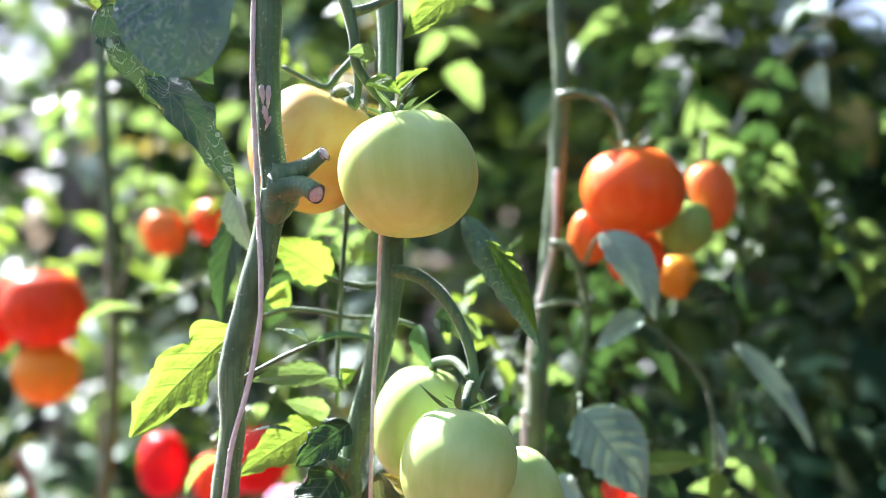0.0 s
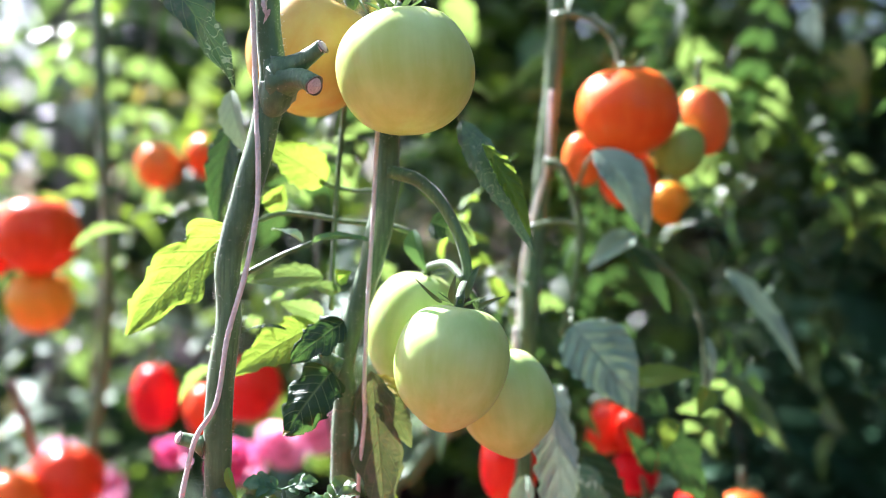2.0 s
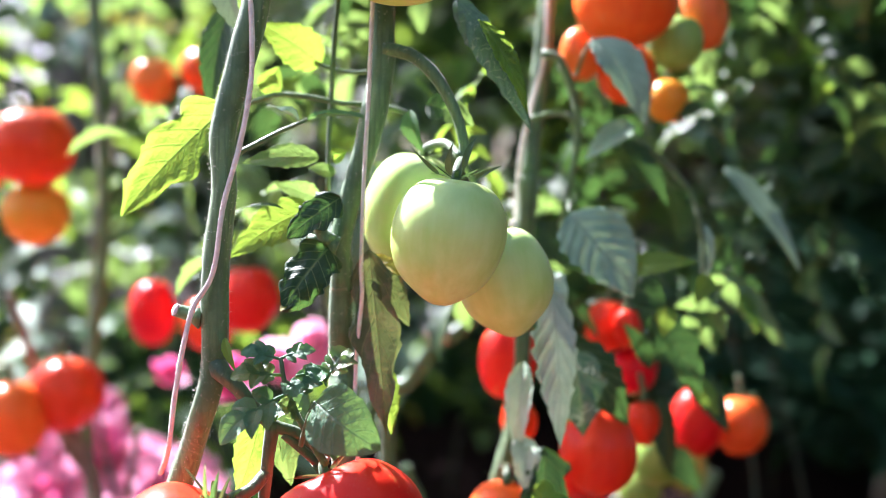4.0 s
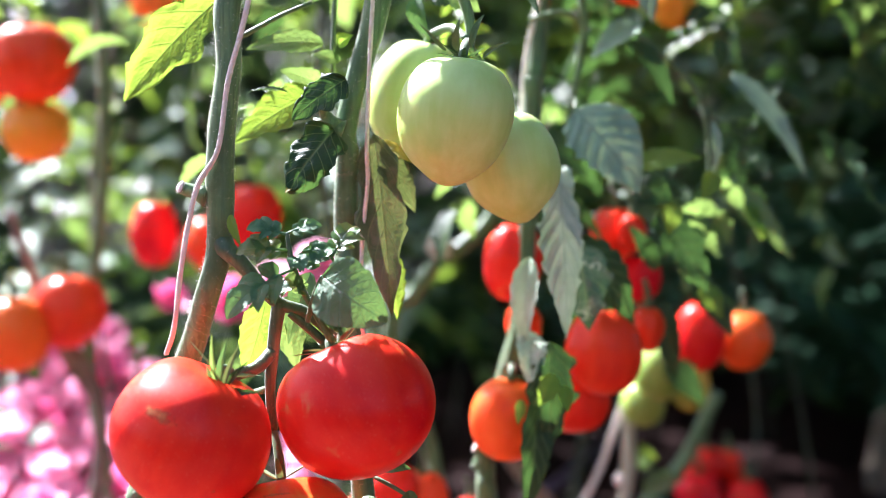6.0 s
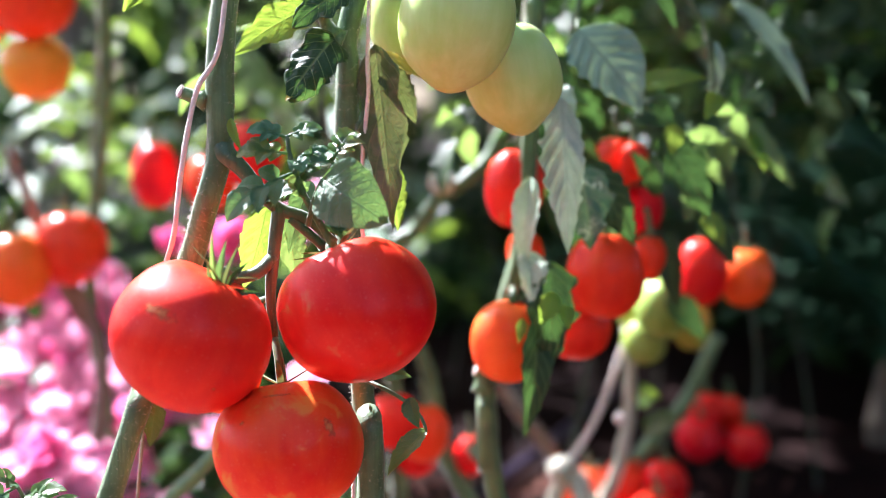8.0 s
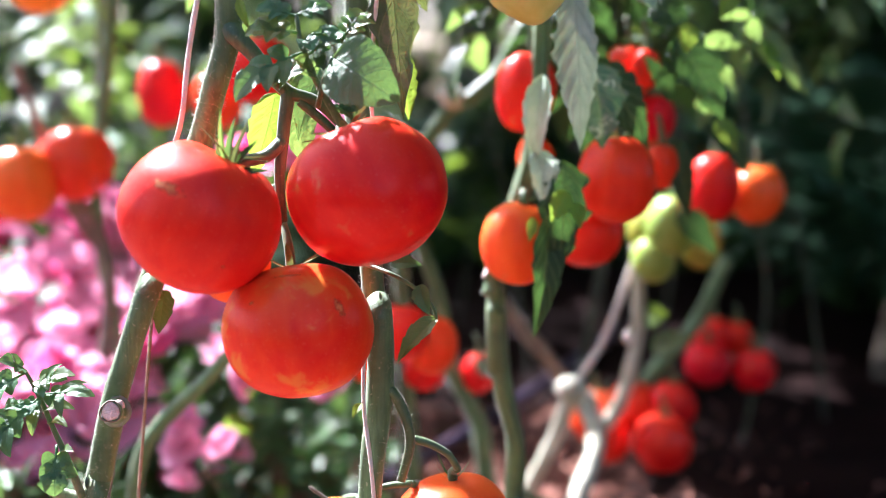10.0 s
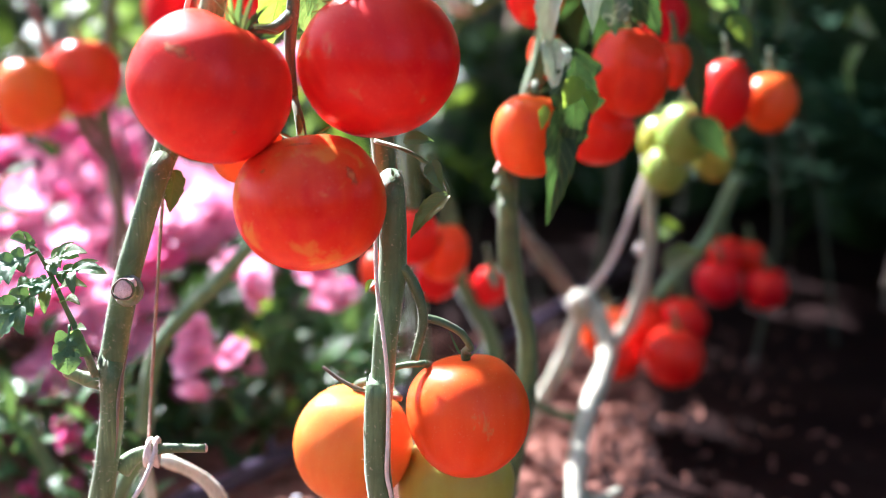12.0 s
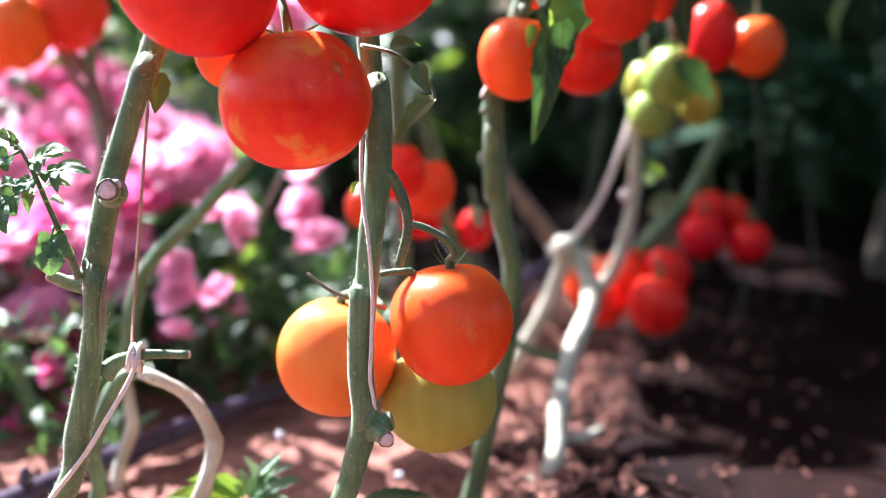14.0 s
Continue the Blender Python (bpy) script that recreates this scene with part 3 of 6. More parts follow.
# Rows nearer than y 0.62 are added unseen, widened to bounce warm light up
for j in range(150):
    y = -0.4 + 2.15 * (1 - (1 - j / 149) ** 1.5)
    edge = 0.15 + 0.24 * (y - 0.8) + 0.06 * noise.noise(Vector((0, y * 6, 2))) + 0.9 * min(1, max(0, (0.62 - y) / 0.2))
    bed.append([])
    for i in range(100):
        x = -2.4 + (edge + 2.4) * i / 99
        wild = 0.9 * noise.noise(Vector((x * 1.1, y * 1.1, 6))) + 0.5 * noise.noise(Vector((x * 4, y * 4, 8))) + 0.35 * noise.noise(Vector((x * 11, y * 11, 9)))
        wild *= min(1, max(0.1, (0.5 - y) * 2, (-0.7 - x) * 2))
        inside = min(edge - x + 0.2 * wild, 1 - (abs(x + 0.6) / 1.35) ** 2.5 + wild, (y + 0.2) * 3 + wild, (1.24 - y) * 2 + wild)
        rise = 0.014 * max(-1, min(1, inside * 5)) + 0.006 * noise.noise(Vector((x * 45, y * 45, 3)))
        bed[-1].append(bm.verts.new((x, y, ground_height(x, y) + rise - 0.006)))
for r0, r1 in zip(bed, bed[1:]):
    for i in range(99):
        bm.faces.new((r0[i], r0[i + 1], r1[i + 1], r1[i]))
for _ in range(26000):
    y = 0.35 + 1.1 * rng.random() ** 1.2
    x = rng.uniform(-1.1, 0.13) + 0.24 * (y - 0.8) + (abs(rng.gauss(0, 0.14)) if rng.random() < 0.14 else 0.0)
    m = pose(x, y, ground_height(x, y) + rng.uniform(0.0, 0.008), rng.gauss(0, 28), rng.gauss(0, 28), rng.uniform(0, 360))
    l, w, t = 0.0018 + 0.007 * rng.random() ** 2, rng.uniform(0.0008, 0.0026), rng.uniform(0.0004, 0.0012)
    v = [bm.verts.new(m @ Vector((sx * l * rng.uniform(0.7, 1), sy * w * rng.uniform(0.6, 1), sz * t))) for sz in (-1, 1) for sx, sy in ((-1, -1), (1, -1), (1, 1), (-1, 1))]
    for f in ((0, 3, 2, 1), (4, 5, 6, 7), (0, 1, 5, 4), (1, 2, 6, 5), (2, 3, 7, 6), (3, 0, 4, 7)):
        bm.faces.new([v[k] for k in f])
tagged(part("mulch", bm, MULCH, smooth=False), "loose reddish coir and bark mulch on the soil", "mulch", kind="stuff")

# white stones added to give the bright blurred discs of glints near the ground
for x, y in ((-0.122, 0.855), (-0.026, 0.775), (-0.055, 0.90), (0.03, 0.93)):
    stone = thing("pebble", (x, y, 0.013), "small white pebble placed for a bright glint on the mulch", "pebble", "white pebbles")
    bm = bmesh.new()
    bmesh.ops.create_icosphere(bm, subdivisions=2, radius=0.0032)
    for v in bm.verts:
        v.co *= 1 + 0.25 * noise.noise(v.co * 400 + Vector((x * 90, y * 70, 0)))
    part("stone", bm, PEBBLE, stone, local=True)

pipe = thing("drip_pipe", (-0.20, 0.84, 0.0), "black plastic irrigation pipe lying on the mulch", "pipe")
part("pipe_run", tube([(-0.62, 0.10, 0.016), (-0.40, 0.47, 0.022), (-0.235, 0.765, 0.024), (-0.118, 0.97, 0.022), (0.08, 1.36, 0.016), (0.30, 1.85, 0.016)], 0.0085, 14, 0.03, 1, 0.02), PIPE, pipe)
for q in ((-0.268, 0.705, 0.031), (-0.150, 0.915, 0.031)):
    bm = tube_into(bmesh.new(), [Vector(q) + Vector((0, 0, 0.004 * k)) for k in range(4)], lambda t: 0.005 - 0.003 * t, 8)
    part("dripper", bm, PIPE, pipe)


# ---- front plant with the red truss ----
STEM_A = [(-0.0833, 0.55, 0.7614), (-0.0833, 0.55, 0.7184), (-0.0838, 0.55, 0.6862), (-0.0822, 0.55, 0.654), (-0.08, 0.55, 0.6285), (-0.0854, 0.55, 0.6003), (-0.0935, 0.55, 0.5707), (-0.1007, 0.55, 0.5412), (-0.0999, 0.55, 0.5143)] + [(-0.1036, 0.55, 0.4865), (-0.1045, 0.55, 0.4592), (-0.1052, 0.55, 0.4291), (-0.1118, 0.55, 0.4043)] + [(-0.1228, 0.565, 0.3757), (-0.1481, 0.565, 0.3058)] + [(-0.1452, 0.555, 0.309), (-0.1565, 0.555, 0.2766), (-0.1657, 0.555, 0.245), (-0.1752, 0.555, 0.2011)] + [(-0.1725, 0.55, 0.2106), (-0.1731, 0.55, 0.1848), (-0.1762, 0.55, 0.1614), (-0.1838, 0.55, 0.1256), (-0.1949, 0.55, 0.0858)] + [(-0.262, 0.555, -0.01)]
plant_a = thing("tomato_plant", STEM_A[-1], "tall trained tomato vine with cut side shoots and hairy stem", "tomato plant", "tomato vines")
path_a = spline(STEM_A)
stem_a = part("main_stem", tube_into(bmesh.new(), path_a, lambda t: 0.0066 - 0.0006 * t + 0.0004 * math.sin(t * 40), 18, 0.10, 1), STEM, plant_a)
part("stem_hairs", hairs(path_a, 0.0066, 5200, 3, 0.0016), HAIR, stem_a, "fine pale hairs")


def stub(parent, points, r0, r1, cap=True):
    """A pruned side shoot with its pale cut face."""
    line = spline(points, 0.003)
    ob = part("pruned_stub", tube_into(bmesh.new(), line, lambda t: r1 + (r0 - r1) * (1 - t) ** 1.6 + 0.5 * r0 * math.exp(-6 * t), 14, 0.22, hash_of(points[0])), STEM, parent)
    if cap:
        d = (line[-1] - line[-2]).normalized()
        bm = tube_into(bmesh.new(), [line[-1] - d * 0.0006, line[-1] + d * 0.0005, line[-1] + d * 0.0009], lambda t: r1 * (0.98 - 0.3 * t), 12, 0.25, 5)
        part("cut_end", bm, CUT, ob, "pale dried cut face")
        a = d.cross(Vector((0.2, 0.3, 1))).normalized()
        b = d.cross(a)
        ring = [line[-1] + d * 0.0002 + (a * math.cos(w) + b * math.sin(w)) * r1 * (1.0 + 0.08 * math.sin(3 * w)) for w in [2 * math.pi * k / 18 for k in range(19)]]
        part("cut_rim", tube_into(bmesh.new(), ring, r1 * 0.08, 6, 0.8, 3), STEM_BROWN, ob, "dried brown rim")
    return ob


stub(plant_a, [(-0.0757, 0.546, 0.6328), (-0.0645, 0.541, 0.638), (-0.055, 0.536, 0.644)], 0.0056, 0.0034)
stub(plant_a, [(-0.0757, 0.546, 0.6275), (-0.0654, 0.538, 0.6292), (-0.0581, 0.531, 0.6252)], 0.0070, 0.0046)
stub(plant_a, [(-0.1107, 0.55, 0.4541), (-0.1179, 0.55, 0.4562), (-0.1228, 0.547, 0.4581)], 0.0036, 0.0031)
stub(plant_a, [(-0.1775, 0.555, 0.2003), (-0.186, 0.555, 0.2003), (-0.1966, 0.555, 0.2042)], 0.0046, 0.0032)
stub(plant_a, [(-0.162, 0.548, 0.2474), (-0.1618, 0.5385, 0.2498)], 0.0052, 0.0050)
stub(plant_a, [(-0.1708, 0.555, 0.1535), (-0.1635, 0.555, 0.1601), (-0.1519, 0.555, 0.1639), (-0.128, 0.555, 0.1643)], 0.0038, 0.0022)

part("node", tube([(-0.0823, 0.547, 0.6398), (-0.0785, 0.547, 0.6329), (-0.0764, 0.547, 0.628), (-0.0791, 0.547, 0.6195), (-0.0823, 0.547, 0.611)], lambda t: 0.0028 + 0.0056 * math.sin(math.pi * t), 14, 0.2, 5, 0.003), STEM, stem_a)

# bark scars on the front stem and dried sepals over the truss
for base, tip, w in (((-0.0854, 0.5432, 0.6777), (-0.0843, 0.543, 0.6676), 13), ((-0.0817, 0.543, 0.6772), (-0.0822, 0.5428, 0.6649), 12), ((-0.0843, 0.5428, 0.6676), (-0.0822, 0.5428, 0.6581), 12), ((-0.0807, 0.5434, 0.6626), (-0.0838, 0.5432, 0.6554), 9)):
    leaf(plant_a, base, tip, 0.545 * w / 2047, CUT, (0, -1, 0.05), "pale flaking bark scar", name="bark_scar", teeth=3, depth=0.5, fold=-0.3, ripple=0.4, nu=10, nv=3)
for base, tip, w, mat in (((-0.0979, 0.508, 0.3693), (-0.0931, 0.5, 0.3934), 15, LEAF_BLUE), ((-0.0985, 0.506, 0.3690), (-0.0995, 0.499, 0.3965), 11, LEAF), ((-0.0962, 0.506, 0.3692), (-0.0876, 0.501, 0.3915), 11, LEAF_SICK), ((-0.0999, 0.508, 0.3703), (-0.1018, 0.5, 0.3822), 12, LEAF_SICK), ((-0.0964, 0.508, 0.3694), (-0.0845, 0.505, 0.3828), 12, LEAF_DARK), ((-0.0955, 0.508, 0.3684), (-0.0783, 0.5, 0.3697), 13, LEAF_DARK)):
    leaf(plant_a, base, tip, 0.53 * w / 2047, mat, (-0.3, -1, 0.2), name="sepal", teeth=2, depth=0.05, fold=0.5, bow=0.1, nu=14, nv=3)

part("bark_crack", tube([(-0.1619, 0.544, 0.219), (-0.1658, 0.544, 0.2035), (-0.1681, 0.544, 0.1906), (-0.1693, 0.544, 0.1748), (-0.1711, 0.544, 0.1632)], lambda t: 0.0007 * math.sin(math.pi * (0.05 + 0.9 * t)) + 0.0001, 6, 0.6, 3, 0.002), STEM_BROWN, stem_a, "dark dried crack")
part("bark_crack", tube([(-0.1598, 0.5425, 0.2526), (-0.1575, 0.5425, 0.2535), (-0.1566, 0.5425, 0.2507)], taper(0.0016, 0.0008), 8, 0.5, 3, 0.001), CUT, stem_a, "small pale scar")

# truss branch of the red fruits
truss_a = part("truss_branch", tube([(-0.1052, 0.551, 0.4335), (-0.1011, 0.546, 0.4289), (-0.0932, 0.545, 0.4218), (-0.0853, 0.545, 0.4119), (-0.076, 0.545, 0.4031), (-0.0626, 0.545, 0.3986), (-0.0498, 0.545, 0.3871)], lambda t: 0.0038 - 0.0014 * t + 0.0030 * math.exp(-9 * t), 12, 0.2, 2, 0.003), STEM_TRUSS, plant_a)
part("truss_spur", tube([(-0.076, 0.545, 0.4039), (-0.0783, 0.545, 0.3882), (-0.0806, 0.545, 0.3637), (-0.0791, 0.545, 0.3417)], taper(0.0036, 0.0024), 9, 0.25, 4, 0.003), STEM_TRUSS, truss_a)
part("truss_spur", tube([(-0.0794, 0.545, 0.3801), (-0.0859, 0.538, 0.3734), (-0.0943, 0.528, 0.3717), (-0.0987, 0.52, 0.3687)], taper(0.0032, 0.0026), 9, 0.25, 6, 0.003), STEM_TRUSS, truss_a)
part("truss_spur", tube([(-0.0707, 0.545, 0.3991), (-0.0586, 0.545, 0.3883), (-0.0506, 0.545, 0.3803)], taper(0.0026, 0.002), 9, 0.25, 6, 0.003), STEM_TRUSS, truss_a)
RED = "ripe red tomato hanging in a tight truss, glossy skin"
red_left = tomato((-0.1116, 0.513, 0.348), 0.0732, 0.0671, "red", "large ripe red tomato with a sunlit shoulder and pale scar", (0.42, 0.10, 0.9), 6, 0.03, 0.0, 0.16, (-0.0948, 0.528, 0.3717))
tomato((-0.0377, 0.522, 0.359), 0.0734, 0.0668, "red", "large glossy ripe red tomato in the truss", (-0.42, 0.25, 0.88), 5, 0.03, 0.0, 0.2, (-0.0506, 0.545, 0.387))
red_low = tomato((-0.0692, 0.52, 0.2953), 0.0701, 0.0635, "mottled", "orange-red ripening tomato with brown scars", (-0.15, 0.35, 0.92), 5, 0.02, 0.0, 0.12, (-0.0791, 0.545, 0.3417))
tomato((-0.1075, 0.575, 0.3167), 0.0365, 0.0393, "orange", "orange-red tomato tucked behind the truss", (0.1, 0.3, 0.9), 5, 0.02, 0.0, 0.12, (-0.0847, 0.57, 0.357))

scar(red_left, (-0.1189, 0.485, 0.3622), 0.0197, 0.0056, -28, 1)
scar(red_left, (-0.097, 0.485, 0.3301), 0.0021, 0.0019, 0, 2)
scar(red_low, (-0.0729, 0.5, 0.3256), 0.0206, 0.0041, 16, 3)
scar(red_low, (-0.0467, 0.495, 0.3112), 0.0086, 0.0129, 14, 4)
scar(red_low, (-0.0867, 0.495, 0.3121), 0.0048, 0.0022, 10, 5)

# string tied along the front plant
string_a = thing("support_string", (-0.1528, 0.545, 0.1661), "pale twisted twine wound up the vine and knotted to a stub", "string", "support strings")
part("twine", twine([(-0.0884, 0.545, 0.76), (-0.0892, 0.545, 0.7174), (-0.0897, 0.545, 0.6774), (-0.0884, 0.545, 0.6482), (-0.087, 0.545, 0.6162), (-0.0851, 0.541, 0.5844), (-0.0861, 0.541, 0.5633), (-0.0909, 0.541, 0.5369), (-0.0988, 0.541, 0.5078)] + [(-0.1038, 0.541, 0.4764), (-0.1129, 0.541, 0.4603), (-0.1173, 0.541, 0.4441), (-0.1217, 0.541, 0.4198), (-0.1251, 0.541, 0.3927)] + [(-0.1324, 0.556, 0.3769)], 0.0015), TWINE, string_a)
part("twine", twine([(-0.138, 0.585, 0.3279), (-0.1477, 0.575, 0.3001), (-0.1505, 0.575, 0.2829), (-0.1553, 0.575, 0.2333), (-0.1599, 0.575, 0.1853), (-0.158, 0.56, 0.1643)], 0.0010), TWINE_BROWN, string_a, "thin brown strand")
part("twine", twine([(-0.1521, 0.551, 0.165), (-0.1563, 0.543, 0.1521), (-0.1662, 0.541, 0.135), (-0.1781, 0.541, 0.1155), (-0.1955, 0.541, 0.0927), (-0.2051, 0.541, 0.0804)], 0.0015), TWINE, string_a)
bm = bmesh.new()
knot = Vector((-0.1548, 0.555, 0.1632))
for k, (rx, rz, tilt) in enumerate(((0.0050, 0.0066, 0.3), (0.0052, 0.0060, -0.35), (0.0044, 0.0070, 0.05))):
    ring = [knot + Vector((0.0022 * (k - 1) + tilt * 0.004 * math.sin(a), rx * math.cos(a), rz * math.sin(a) - 0.001)) for a in [2 * math.pi * i / 20 for i in range(21)]]
    tube_into(bm, ring, 0.0014, 7, 0.3, k)
part("knot", bm, TWINE, string_a, "pale knot round the stub")

# leaves of the front plant
leaf(plant_a, (-0.1182, 0.5, 0.7223), (-0.104, 0.485, 0.6718), 0.0491, LEAF_DULL, (-0.15, -1, 0.2), "dull blue-green leaf with mottled grey spots", teeth=4, depth=0.06, fold=0.12, bow=0.1, blunt=0.9)
mined = leaf(plant_a, (-0.1593, 0.54, 0.7137), (-0.1295, 0.548, 0.6645), 0.0316, LEAF_MINED, (0.2, -1, 0.4), "lobed dark leaf with pale insect trails", teeth=3, depth=0.3, lobes=0.3, fold=0.2, bow=0.1, ripple=0.15, blunt=0.4)
leaf(mined, (-0.1389, 0.545, 0.6833), (-0.0956, 0.535, 0.6243), 0.0274, LEAF_MINED, (0.5, -0.9, 0.45), "long dark leaflet with pale insect trails", name="leaflet", teeth=5, depth=0.3, lobes=0.2, fold=0.2, bow=0.17, ripple=0.12)
leaf(mined, (-0.1242, 0.56, 0.6933), (-0.11, 0.555, 0.6789), 0.0161, LEAF_DARK, (0.0, -1, 0.4), name="leaflet")
leaf(plant_a, (-0.1843, 0.56, 0.7261), (-0.1569, 0.55, 0.7064), 0.0107, LEAF_BRIGHT, (0.1, -0.6, 0.8))
leaf(plant_a, (-0.1141, 0.63, 0.6337), (-0.1012, 0.625, 0.5954), 0.0169, LEAF_PALE, (-0.5, -0.9, 0.1), fold=0.5)
leaf(plant_a, (-0.1172, 0.67, 0.6211), (-0.1263, 0.66, 0.5574), 0.0232, LEAF_DARK, (-0.4, -1, 0.1), fold=0.3, bow=0.15)
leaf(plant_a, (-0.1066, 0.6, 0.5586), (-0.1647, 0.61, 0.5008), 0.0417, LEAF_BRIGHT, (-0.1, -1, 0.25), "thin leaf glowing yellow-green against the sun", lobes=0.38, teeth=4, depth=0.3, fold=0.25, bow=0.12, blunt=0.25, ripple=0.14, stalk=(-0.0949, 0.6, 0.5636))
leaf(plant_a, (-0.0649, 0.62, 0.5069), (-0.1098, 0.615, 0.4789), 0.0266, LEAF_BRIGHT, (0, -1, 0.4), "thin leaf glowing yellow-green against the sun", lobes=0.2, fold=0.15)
leaf(plant_a, (-0.0622, 0.63, 0.5102), (-0.0852, 0.62, 0.5185), 0.0136, LEAF, (0, -1, 0.3), fold=0.2)
leaf(plant_a, (-0.0783, 0.6, 0.5056), (-0.1006, 0.6, 0.5048), 0.0047, LEAF_DARK, (0, -0.4, 1), fold=0.5)
leaf(plant_a, (-0.0982, 0.54, 0.4457), (-0.0923, 0.535, 0.431), 0.0053, LEAF_BRIGHT, (-0.3, -1, 0.3), fold=0.4)
leaf(plant_a, (-0.1406, 0.565, 0.3048), (-0.1407, 0.55, 0.2856), 0.0115, LEAF, (0.3, -1, 0.2), fold=0.5, teeth=4, bow=-0.15)

# young shoot above the truss
shoot = part("young_shoot", tube([(-0.0493, 0.53, 0.3875), (-0.0571, 0.53, 0.4006), (-0.0641, 0.53, 0.4137), (-0.0687, 0.53, 0.4267), (-0.0704, 0.53, 0.4383)], taper(0.0022, 0.001), 8, 0.2, 3, 0.003), STEM_THIN, plant_a)
for base, tip, w in (((-0.0699, 0.53, 0.4371), (-0.0849, 0.53, 0.4398), 22), ((-0.0704, 0.53, 0.4376), (-0.0582, 0.53, 0.4418), 18), ((-0.0692, 0.53, 0.4298), (-0.0877, 0.526, 0.4288), 30), ((-0.0666, 0.53, 0.4215), (-0.0924, 0.522, 0.4079), 36), ((-0.0674, 0.53, 0.4267), (-0.0624, 0.52, 0.4242), 24), ((-0.0648, 0.53, 0.4202), (-0.0535, 0.534, 0.4298), 34), ((-0.0635, 0.53, 0.4293), (-0.051, 0.542, 0.4284), 20), ((-0.0636, 0.53, 0.4124), (-0.078, 0.54, 0.4097), 34), ((-0.0623, 0.53, 0.4098), (-0.068, 0.524, 0.4162), 30), ((-0.0563, 0.53, 0.4033), (-0.0509, 0.54, 0.4077), 34), ((-0.0532, 0.53, 0.398), (-0.0448, 0.53, 0.3942), 32), ((-0.05, 0.53, 0.4268), (-0.0413, 0.54, 0.4381), 30)):
    sprig(shoot, base, Vector(base) + (Vector(tip) - Vector(base)) * 1.2, 0.53 * w * 1.55 / 2047, LEAF_BLUE if w != 30 else LEAF, (0.0, -0.75, 0.75), w * 7 + hash_of(tip))
leaf(shoot, (-0.0534, 0.522, 0.419), (-0.023, 0.508, 0.4), 0.0302, LEAF_BLUE, (-0.1, -1, 0.12), "dark green drooping leaf", name="leaflet", teeth=3, depth=0.06, fold=0.15, bow=0.26, ripple=0.08, blunt=0.45, stalk=(-0.061, 0.53, 0.3967))
leaf(plant_a, (-0.0864, 0.575, 0.4025), (-0.0978, 0.57, 0.3611), 0.0209, LEAF_BRIGHT, (0.4, -1, 0.1), fold=0.2, ripple=0.12)
leaf(plant_a, (-0.0769, 0.59, 0.4016), (-0.0722, 0.585, 0.3635), 0.0198, LEAF, (-0.2, -1, 0.1), fold=0.3, ripple=0.12)
leaf(plant_a, (-0.0641, 0.575, 0.4151), (-0.0748, 0.57, 0.3793), 0.0142, LEAF_BLUE, (-0.2, -1, 0.1), fold=0.3, ripple=0.12)

# low side shoot with small leaves on the front plant
low = part("side_shoot", tube([(-0.1786, 0.545, 0.2048), (-0.1848, 0.545, 0.2224), (-0.1917, 0.545, 0.2393), (-0.1982, 0.545, 0.2559), (-0.2044, 0.545, 0.2683)], taper(0.0021, 0.0009), 8, 0.2, 8, 0.003), STEM_THIN, plant_a)
for base, tip, w in (((-0.2039, 0.545, 0.2675), (-0.2099, 0.535, 0.276), 26), ((-0.2045, 0.545, 0.2669), (-0.2218, 0.535, 0.2548), 44), ((-0.2007, 0.545, 0.2615), (-0.1823, 0.535, 0.2682), 24), ((-0.1995, 0.545, 0.2587), (-0.1856, 0.535, 0.2655), 30), ((-0.1969, 0.545, 0.256), (-0.1747, 0.535, 0.258), 26), ((-0.1975, 0.545, 0.2546), (-0.2033, 0.535, 0.2495), 26), ((-0.2027, 0.545, 0.2498), (-0.2204, 0.535, 0.2314), 46), ((-0.2013, 0.545, 0.249), (-0.2077, 0.535, 0.2522), 34), ((-0.1946, 0.545, 0.2476), (-0.1776, 0.535, 0.2519), 20), ((-0.1926, 0.545, 0.2421), (-0.1813, 0.535, 0.2431), 18), ((-0.1904, 0.545, 0.2308), (-0.1875, 0.535, 0.2131), 44), ((-0.2, 0.545, 0.249), (-0.1985, 0.535, 0.238), 16), ((-0.1879, 0.545, 0.2258), (-0.1786, 0.535, 0.2305), 16)):
    b, t = Vector(base), Vector(tip)
    if w > 22:
        sprig(low, b, b + (t - b) * 1.12, 0.54 * w * 1.3 / 2047, LEAF_BLUE if w > 25 else LEAF, (0.0, -0.65, 0.85), w * 5 + hash_of(tip))
    else:
        leaf(low, b, t, 0.54 * w * 1.5 / 2047, LEAF, (0.0, -0.6, 0.9), name="leaflet", teeth=4, depth=0.14, fold=0.35, bow=0.3, ripple=0.14, nu=16, blunt=0.3)

